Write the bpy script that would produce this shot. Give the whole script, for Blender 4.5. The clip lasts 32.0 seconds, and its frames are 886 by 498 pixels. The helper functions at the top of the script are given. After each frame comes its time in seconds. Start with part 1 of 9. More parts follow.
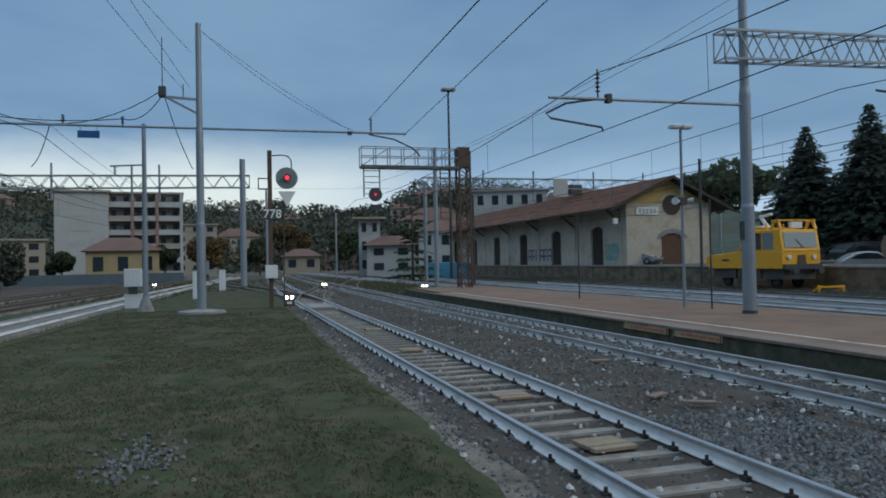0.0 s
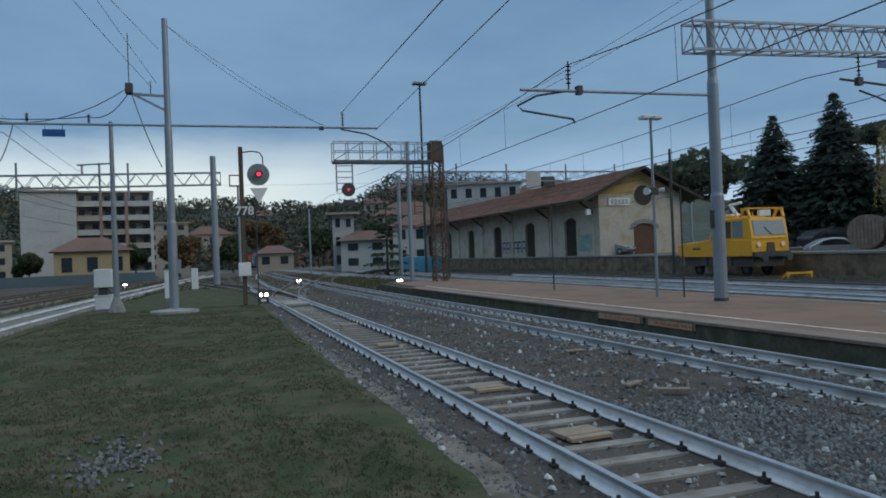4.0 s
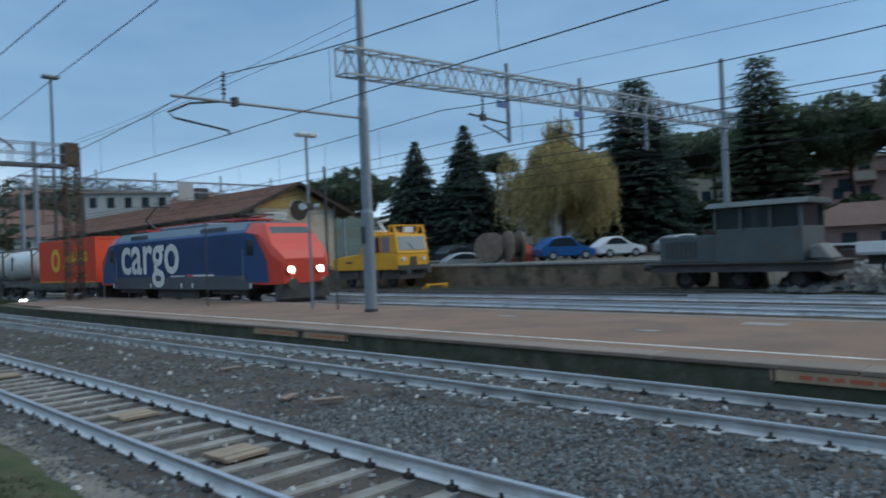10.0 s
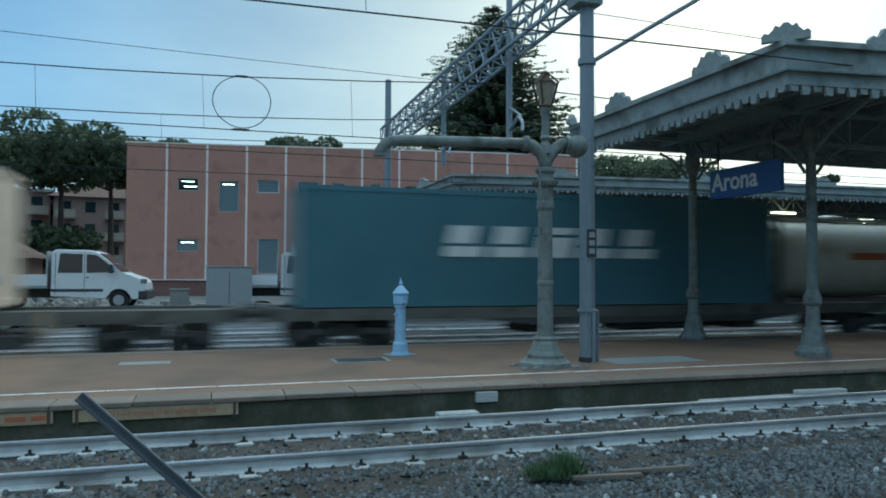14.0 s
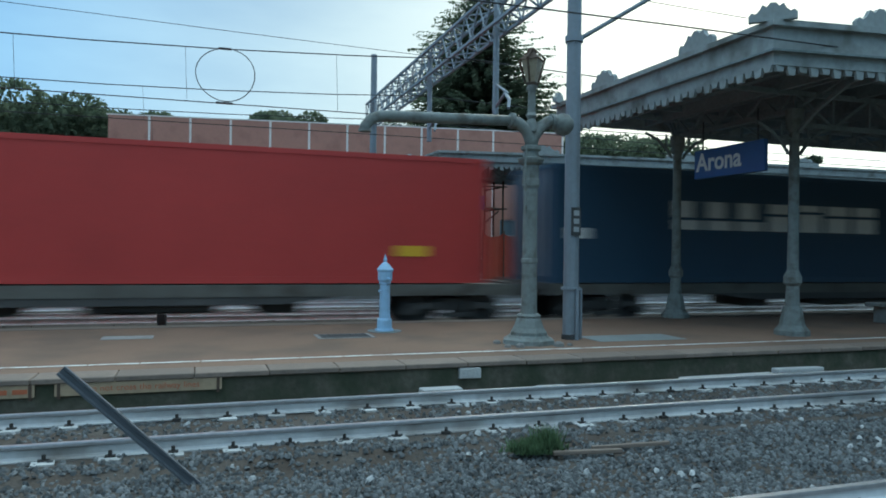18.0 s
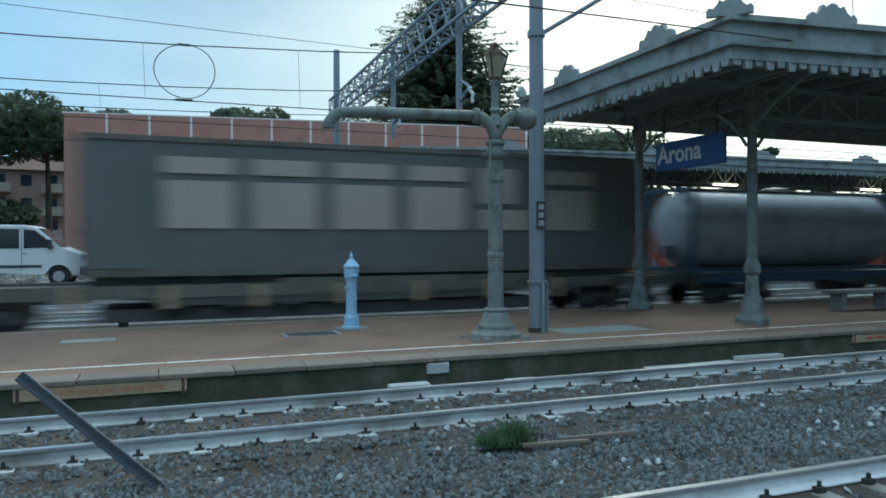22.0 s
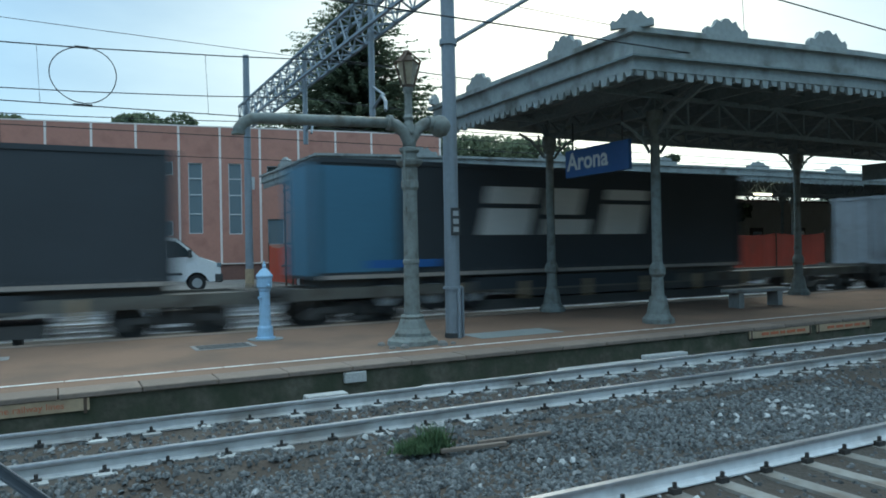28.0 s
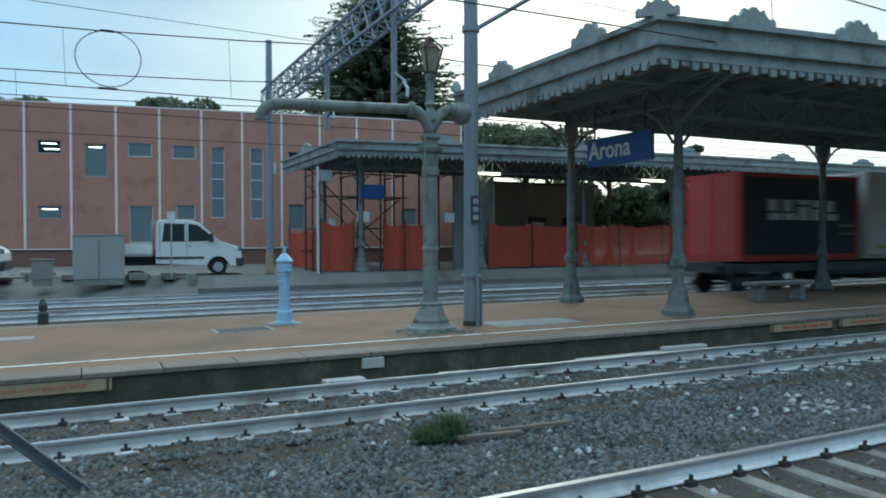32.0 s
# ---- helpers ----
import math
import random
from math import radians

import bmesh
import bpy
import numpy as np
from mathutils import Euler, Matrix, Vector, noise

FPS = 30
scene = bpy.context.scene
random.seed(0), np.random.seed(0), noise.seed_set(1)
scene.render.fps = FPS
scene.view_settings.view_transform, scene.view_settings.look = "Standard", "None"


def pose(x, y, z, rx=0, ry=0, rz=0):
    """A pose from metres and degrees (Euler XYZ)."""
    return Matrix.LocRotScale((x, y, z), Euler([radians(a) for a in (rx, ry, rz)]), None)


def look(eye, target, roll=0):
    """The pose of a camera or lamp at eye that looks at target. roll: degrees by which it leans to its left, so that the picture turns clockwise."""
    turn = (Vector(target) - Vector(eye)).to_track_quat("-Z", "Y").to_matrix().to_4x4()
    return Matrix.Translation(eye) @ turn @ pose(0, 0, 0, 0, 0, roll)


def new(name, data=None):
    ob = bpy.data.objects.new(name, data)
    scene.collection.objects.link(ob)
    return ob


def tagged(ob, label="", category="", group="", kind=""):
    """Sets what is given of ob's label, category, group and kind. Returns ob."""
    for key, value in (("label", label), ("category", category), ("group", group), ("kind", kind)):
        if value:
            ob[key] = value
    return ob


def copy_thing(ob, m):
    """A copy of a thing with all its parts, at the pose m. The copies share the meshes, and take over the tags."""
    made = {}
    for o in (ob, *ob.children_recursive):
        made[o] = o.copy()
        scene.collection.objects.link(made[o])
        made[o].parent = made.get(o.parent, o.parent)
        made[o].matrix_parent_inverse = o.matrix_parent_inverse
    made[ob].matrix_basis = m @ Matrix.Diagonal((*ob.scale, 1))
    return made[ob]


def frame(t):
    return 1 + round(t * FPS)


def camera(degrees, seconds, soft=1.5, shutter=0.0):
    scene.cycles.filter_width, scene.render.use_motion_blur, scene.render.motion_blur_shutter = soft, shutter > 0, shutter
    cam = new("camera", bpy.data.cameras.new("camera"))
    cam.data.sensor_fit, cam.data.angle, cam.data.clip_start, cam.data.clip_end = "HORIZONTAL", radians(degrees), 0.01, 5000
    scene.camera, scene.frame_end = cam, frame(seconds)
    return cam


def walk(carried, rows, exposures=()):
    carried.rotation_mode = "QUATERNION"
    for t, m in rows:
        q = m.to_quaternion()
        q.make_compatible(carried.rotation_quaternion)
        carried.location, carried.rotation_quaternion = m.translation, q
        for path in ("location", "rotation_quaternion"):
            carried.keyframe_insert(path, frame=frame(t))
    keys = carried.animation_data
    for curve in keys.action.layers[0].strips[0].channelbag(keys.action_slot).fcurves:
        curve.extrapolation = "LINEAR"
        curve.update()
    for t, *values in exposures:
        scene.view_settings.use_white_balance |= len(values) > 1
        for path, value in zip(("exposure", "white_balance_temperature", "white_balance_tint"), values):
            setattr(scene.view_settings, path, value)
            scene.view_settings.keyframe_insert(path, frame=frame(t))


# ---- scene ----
cam = camera(62.52, 32.0, soft=1.8, shutter=0.55)
EYE = (0.0, 0.0, 2.00)
PATH = [
    (0.0, pose(*EYE, 90.92, 1.11, -16.27)),
    (0.5, pose(*EYE, 90.89, 1.04, -15.93)),
    (1.0, pose(*EYE, 90.71, 0.99, -15.53)),
    (1.5, pose(*EYE, 90.48, 1.09, -15.02)),
    (2.0, pose(*EYE, 89.38, 0.66, -15.50)),
    (2.5, pose(*EYE, 90.20, 1.54, -16.44)),
    (3.0, pose(*EYE, 90.32, 2.23, -18.44)),
    (3.5, pose(*EYE, 90.47, 2.32, -18.29)),
    (5.5, pose(*EYE, 89.69, 0.61, -19.61)),
    (6.0, pose(*EYE, 89.64, 0.82, -21.96)),
    (6.5, pose(*EYE, 89.78, 1.27, -23.10)),
    (7.0, pose(*EYE, 89.61, 1.41, -24.67)),
    (7.5, pose(*EYE, 89.45, 1.55, -26.65)),
    (8.0, pose(*EYE, 89.69, 1.83, -28.23)),
    (8.5, pose(*EYE, 89.24, 1.54, -30.63)),
    (9.0, pose(*EYE, 89.67, 1.55, -33.27)),
    (9.5, pose(*EYE, 89.57, 1.73, -37.81)),
    (10.0, pose(*EYE, 90.42, 2.38, -44.78)),
    (10.5, pose(*EYE, 90.52, 1.67, -52.51)),
    (11.0, pose(*EYE, 89.64, 1.02, -70.38)),
    (11.5, pose(*EYE, 90.57, -0.32, -87.33)),
    (12.0, pose(*EYE, 90.95, -0.18, -100.80)),
    (12.5, pose(*EYE, 91.34, -0.03, -104.34)),
    (13.0, pose(*EYE, 91.59, -0.06, -105.30)),
    (13.5, pose(*EYE, 91.56, -0.22, -106.59)),
    (14.0, pose(*EYE, 91.80, -0.25, -107.48)),
    (14.5, pose(*EYE, 91.42, -0.66, -108.20)),
    (15.0, pose(*EYE, 91.04, -0.60, -108.69)),
    (15.5, pose(*EYE, 90.75, -0.90, -108.83)),
    (17.5, pose(*EYE, 90.08, -0.63, -108.39)),
    (18.0, pose(*EYE, 90.00, -0.77, -108.68)),
    (18.5, pose(*EYE, 89.88, -0.80, -108.92)),
    (19.0, pose(*EYE, 89.69, -0.69, -109.48)),
    (19.5, pose(*EYE, 89.75, -0.68, -109.90)),
    (20.0, pose(*EYE, 89.43, -1.01, -111.66)),
    (20.5, pose(*EYE, 89.49, -0.91, -110.92)),
    (21.0, pose(*EYE, 89.47, -0.33, -110.54)),
    (21.5, pose(*EYE, 89.61, -0.14, -111.20)),
    (22.0, pose(*EYE, 89.66, 0.18, -111.34)),
    (22.5, pose(*EYE, 89.66, 0.13, -111.03)),
    (23.0, pose(*EYE, 89.65, 0.08, -111.90)),
    (23.5, pose(*EYE, 89.31, 0.21, -112.30)),
    (24.0, pose(*EYE, 89.68, 0.39, -112.57)),
    (24.5, pose(*EYE, 89.88, 0.01, -112.81)),
    (25.0, pose(*EYE, 89.80, -0.13, -113.04)),
    (25.5, pose(*EYE, 89.52, 0.01, -113.53)),
    (26.0, pose(*EYE, 89.53, -0.06, -113.69)),
    (26.5, pose(*EYE, 89.40, 0.13, -116.60)),
    (28.5, pose(*EYE, 90.15, 1.10, -117.97)),
    (29.0, pose(*EYE, 90.33, 1.25, -113.96)),
    (29.5, pose(*EYE, 90.25, 1.46, -112.81)),
    (30.0, pose(*EYE, 90.42, 1.27, -113.68)),
    (30.5, pose(*EYE, 90.17, 1.25, -113.82)),
    (31.0, pose(*EYE, 90.21, 1.24, -114.20)),
    (31.5, pose(*EYE, 89.49, 0.85, -114.66)),
    (32.0, pose(*EYE, 89.18, 0.16, -116.44)),
]
walk(cam, PATH, exposures=[(0.0, 0.33, 6450, 6), (7.5, 0.36, 6420, 6), (9.0, 0.62, 6400, 6), (10.2, 0.66, 6200, 3), (11.0, 0.66, 5900, -6), (11.5, 0.83, 6000, -8), (12.0, 0.84, 6120, -8), (15.0, 0.86, 6080, -8), (17.5, 1.08, 6230, -6), (22.0, 1.07, 6230, -7), (26.0, 1.17, 6330, -6), (29.0, 1.22, 6330, -5), (30.0, 1.10, 6270, -6), (32.0, 1.11, 6290, -6)])


# ---------------------------------------------------------------- world, sun
world = bpy.data.worlds.new("dusk_sky")
scene.world = world
world.use_nodes = True
wt = world.node_tree
wt.nodes.clear()


def wnode(kind, **inputs):
    n = wt.nodes.new(kind)
    for k, v in inputs.items():
        n.inputs[k].default_value = v
    return n


SUN_AZ, SUN_EL = 128.0, 24.0
sky = wnode("ShaderNodeTexSky")
sky.sky_type = "NISHITA"
sky.sun_disc = False
sky.sun_elevation = radians(SUN_EL)
sky.sun_rotation = radians(SUN_AZ)
sky.air_density, sky.dust_density, sky.ozone_density = 1.0, 2.0, 2.0
coord = wnode("ShaderNodeTexCoord")
# cloud deck: broad soft clouds, stretched along the horizon
cmap = wnode("ShaderNodeMapping")
cmap.inputs["Scale"].default_value = (1.6, 1.6, 5.0)
cn = wnode("ShaderNodeTexNoise", Scale=1.7, Detail=7.0, Roughness=0.55)
cr = wnode("ShaderNodeMapRange")
cr.inputs["From Min"].default_value, cr.inputs["From Max"].default_value = 0.35, 0.68
# brightness of the deck: brighter towards the hidden sun and low at the horizon
sep = wnode("ShaderNodeSeparateXYZ")
dotn = wnode("ShaderNodeVectorMath")
dotn.operation = "DOT_PRODUCT"
dotn.inputs[1].default_value = (math.sin(radians(SUN_AZ)), math.cos(radians(SUN_AZ)), 0.25)
glow = wnode("ShaderNodeMapRange")
glow.inputs["From Min"].default_value, glow.inputs["From Max"].default_value = 0.45, 1.0
ramp = wnode("ShaderNodeValToRGB")
ramp.color_ramp.elements[0].position, ramp.color_ramp.elements[0].color = 0.0, (0.29, 0.475, 0.72, 1)
ramp.color_ramp.elements.new(0.42).color = (0.275, 0.485, 0.76, 1)
ramp.color_ramp.elements[-1].position, ramp.color_ramp.elements[-1].color = 1.0, (0.47, 0.54, 0.592, 1)
low = wnode("ShaderNodeValToRGB")
low.color_ramp.elements[0].position, low.color_ramp.elements[0].color = 0.0, (0.95, 0.98, 1.0, 1)
low.color_ramp.elements[1].position, low.color_ramp.elements[1].color = 0.16, (0.0, 0.0, 0.0, 1)
low.color_ramp.elements.new(0.075).color = (0.42, 0.48, 0.55, 1)
add1 = wnode("ShaderNodeMix")
add1.data_type, add1.blend_type = "RGBA", "ADD"
add1.inputs["Factor"].default_value = 0.75
dark = wnode("ShaderNodeMix")
dark.data_type, dark.blend_type = "RGBA", "MULTIPLY"
dark.inputs["B"].default_value = (0.70, 0.77, 0.86, 1)
cloud_bg = wnode("ShaderNodeBackground", Strength=0.50)
sky_bg = wnode("ShaderNodeBackground", Strength=0.015)
addw = wnode("ShaderNodeAddShader")
outw = wnode("ShaderNodeOutputWorld")
wl = wt.links.new
wl(coord.outputs["Generated"], cmap.inputs["Vector"])
wl(cmap.outputs["Vector"], cn.inputs["Vector"])
wl(cn.outputs["Fac"], cr.inputs["Value"])
wl(coord.outputs["Generated"], dotn.inputs[0])
wl(coord.outputs["Generated"], sep.inputs["Vector"])
wl(dotn.outputs["Value"], glow.inputs["Value"])
wl(glow.outputs["Result"], ramp.inputs["Fac"])
wl(sep.outputs["Z"], low.inputs["Fac"])
# an overcast deck is brighter overhead than at the horizon
zen = wnode("ShaderNodeMapRange")
zen.inputs["From Min"].default_value, zen.inputs["From Max"].default_value = 0.36, 0.95
zen.inputs["To Min"].default_value, zen.inputs["To Max"].default_value = 1.0, 3.35
zmul = wnode("ShaderNodeVectorMath")
zmul.operation = "SCALE"
wl(sep.outputs["Z"], zen.inputs["Value"])
wl(zen.outputs["Result"], zmul.inputs["Scale"])
# the thick deck overhead is neutral grey
zneu = wnode("ShaderNodeMapRange")
zneu.inputs["From Min"].default_value, zneu.inputs["From Max"].default_value = 0.40, 0.75
zmix = wnode("ShaderNodeMix")
zmix.data_type = "RGBA"
zmix.inputs["B"].default_value = (0.41, 0.475, 0.54, 1)
wl(sep.outputs["Z"], zneu.inputs["Value"])
wl(zneu.outputs["Result"], zmix.inputs["Factor"])
wl(ramp.outputs["Color"], zmix.inputs["A"])
wl(zmix.outputs["Result"], zmul.inputs[0])
wl(zmul.outputs["Vector"], add1.inputs["A"])
wl(low.outputs["Color"], add1.inputs["B"])
# clear strip under the cloud deck over the far end of the yard
gapd = wnode("ShaderNodeVectorMath")
gapd.operation = "DOT_PRODUCT"
gapd.inputs[1].default_value = (math.sin(radians(-6)), math.cos(radians(-6)), 0.0)
gapr = wnode("ShaderNodeMapRange")
gapr.inputs["From Min"].default_value, gapr.inputs["From Max"].default_value = 0.915, 0.985
gapb = wnode("ShaderNodeMapRange")
gapb.inputs["From Min"].default_value, gapb.inputs["From Max"].default_value = 0.175, 0.105
gapm = wnode("ShaderNodeMath")
gapm.operation = "MULTIPLY"
gapn = wnode("ShaderNodeMath")
gapn.operation = "MULTIPLY_ADD"
gapn.inputs[1].default_value, gapn.inputs[2].default_value = 0.10, -0.05
gapz = wnode("ShaderNodeMath")
gapz.operation = "ADD"
gapc = wnode("ShaderNodeMix")
gapc.data_type, gapc.blend_type = "RGBA", "MIX"
gapc.inputs["B"].default_value = (1.12, 1.20, 1.20, 1)
wl(coord.outputs["Generated"], gapd.inputs[0])
wl(gapd.outputs["Value"], gapr.inputs["Value"])
wl(cn.outputs["Fac"], gapn.inputs[0])
wl(sep.outputs["Z"], gapz.inputs[0]), wl(gapn.outputs["Value"], gapz.inputs[1])
wl(gapz.outputs["Value"], gapb.inputs["Value"])
wl(gapr.outputs["Result"], gapm.inputs[0]), wl(gapb.outputs["Result"], gapm.inputs[1])
wl(cr.outputs["Result"], dark.inputs["Factor"])
wl(add1.outputs["Result"], dark.inputs["A"])
wl(dark.outputs["Result"], gapc.inputs["A"])
wl(gapm.outputs["Value"], gapc.inputs["Factor"])
wl(gapc.outputs["Result"], cloud_bg.inputs["Color"])
wl(sky.outputs["Color"], sky_bg.inputs["Color"])
wl(cloud_bg.outputs["Background"], addw.inputs[0])
wl(sky_bg.outputs["Background"], addw.inputs[1])
wl(addw.outputs["Shader"], outw.inputs["Surface"])

sun_data = bpy.data.lights.new("sun", "SUN")
sun_data.energy, sun_data.angle, sun_data.color = 0.6, radians(25), (1.0, 0.97, 0.92)
sun = new("sun", sun_data)
az, el = radians(SUN_AZ), radians(SUN_EL)
sun.matrix_world = look((60 * math.sin(az), 60 * math.cos(az), 40), (0, 0, 0))


# ---------------------------------------------------------------- materials
def mat(name, color, rough=0.7, metal=0.0, vary=0.25, big=0.6, fine=14.0, bump=0.15, stain=None, stain_at=0.62, island=0.0, obj=0.0,
        alpha=None, emit=None, stretch=None, spec=0.5, thin=0.0):
    """Base colour with broad and fine variation, optional stains, relief; island / obj: random brightness per piece."""
    m = bpy.data.materials.new(name)
    m.use_nodes = True
    nt = m.node_tree
    b = nt.nodes["Principled BSDF"]
    b.inputs["Roughness"].default_value, b.inputs["Metallic"].default_value = rough, metal
    b.inputs["Specular IOR Level"].default_value = spec
    L = nt.links.new
    tc = nt.nodes.new("ShaderNodeTexCoord")
    src = tc.outputs["Object"]
    if stretch:
        mp = nt.nodes.new("ShaderNodeMapping")
        mp.inputs["Scale"].default_value = stretch
        L(src, mp.inputs["Vector"])
        src = mp.outputs["Vector"]
    n1 = nt.nodes.new("ShaderNodeTexNoise")
    n1.inputs["Scale"].default_value, n1.inputs["Detail"].default_value = big, 5
    n2 = nt.nodes.new("ShaderNodeTexNoise")
    n2.inputs["Scale"].default_value, n2.inputs["Detail"].default_value = fine, 6
    L(src, n1.inputs["Vector"]), L(src, n2.inputs["Vector"])
    mx = nt.nodes.new("ShaderNodeMath")
    mx.operation = "MULTIPLY_ADD"
    L(n1.outputs["Fac"], mx.inputs[0])
    mx.inputs[1].default_value = 1.0
    L(n2.outputs["Fac"], mx.inputs[2])
    val = nt.nodes.new("ShaderNodeMapRange")
    val.inputs["From Min"].default_value, val.inputs["From Max"].default_value = 0.6, 1.4
    val.inputs["To Min"].default_value, val.inputs["To Max"].default_value = 1 - vary, 1 + vary
    L(mx.outputs["Value"], val.inputs["Value"])
    out = val.outputs["Result"]
    for amount, node, sock in ((island, "ShaderNodeNewGeometry", "Random Per Island"), (obj, "ShaderNodeObjectInfo", "Random")):
        if amount:
            g = nt.nodes.new(node)
            r = nt.nodes.new("ShaderNodeMapRange")
            r.inputs["To Min"].default_value, r.inputs["To Max"].default_value = 1 - amount, 1 + amount
            L(g.outputs[sock], r.inputs["Value"])
            mm = nt.nodes.new("ShaderNodeMath")
            mm.operation = "MULTIPLY"
            L(out, mm.inputs[0]), L(r.outputs["Result"], mm.inputs[1])
            out = mm.outputs["Value"]
    vm = nt.nodes.new("ShaderNodeVectorMath")
    vm.operation = "SCALE"
    vm.inputs[0].default_value = color[:3]
    L(out, vm.inputs["Scale"])
    col = vm.outputs["Vector"]
    if stain:
        n3 = nt.nodes.new("ShaderNodeTexNoise")
        n3.inputs["Scale"].default_value, n3.inputs["Detail"].default_value = big * 2.3, 8
        L(src, n3.inputs["Vector"])
        sr = nt.nodes.new("ShaderNodeMapRange")
        sr.inputs["From Min"].default_value, sr.inputs["From Max"].default_value = stain_at - 0.12, stain_at + 0.12
        L(n3.outputs["Fac"], sr.inputs["Value"])
        mix = nt.nodes.new("ShaderNodeMix")
        mix.data_type = "RGBA"
        L(sr.outputs["Result"], mix.inputs["Factor"])
        L(col, mix.inputs["A"])
        mix.inputs["B"].default_value = (*stain[:3], 1)
        col = mix.outputs["Result"]
    L(col, b.inputs["Base Color"])
    rr = nt.nodes.new("ShaderNodeMapRange")
    rr.inputs["To Min"].default_value, rr.inputs["To Max"].default_value = max(rough - 0.12, 0.02), min(rough + 0.12, 1)
    L(n2.outputs["Fac"], rr.inputs["Value"])
    L(rr.outputs["Result"], b.inputs["Roughness"])
    if bump:
        bp = nt.nodes.new("ShaderNodeBump")
        bp.inputs["Strength"].default_value, bp.inputs["Distance"].default_value = bump, 0.02
        L(n2.outputs["Fac"], bp.inputs["Height"])
        L(bp.outputs["Normal"], b.inputs["Normal"])
    if thin:
        # leaves let part of the light through
        tl = nt.nodes.new("ShaderNodeBsdfTranslucent")
        ms = nt.nodes.new("ShaderNodeMixShader")
        ms.inputs[0].default_value = thin
        L(col, tl.inputs["Color"])
        L(b.outputs["BSDF"], ms.inputs[1]), L(tl.outputs["BSDF"], ms.inputs[2])
        L(ms.outputs["Shader"], nt.nodes["Material Output"].inputs["Surface"])
    if emit:
        b.inputs["Emission Color"].default_value = (*emit[:3], 1)
        b.inputs["Emission Strength"].default_value = emit[3]
    if alpha is not None:
        b.inputs["Alpha"].default_value = alpha
    return m


def glass(name, color=(0.02, 0.03, 0.04), rough=0.06):
    m = bpy.data.materials.new(name)
    m.use_nodes = True
    b = m.node_tree.nodes["Principled BSDF"]
    b.inputs["Base Color"].default_value = (*color, 1)
    b.inputs["Roughness"].default_value = rough
    b.inputs["Specular IOR Level"].default_value = 0.8
    b.inputs["Coat Weight"].default_value = 0.3
    return m


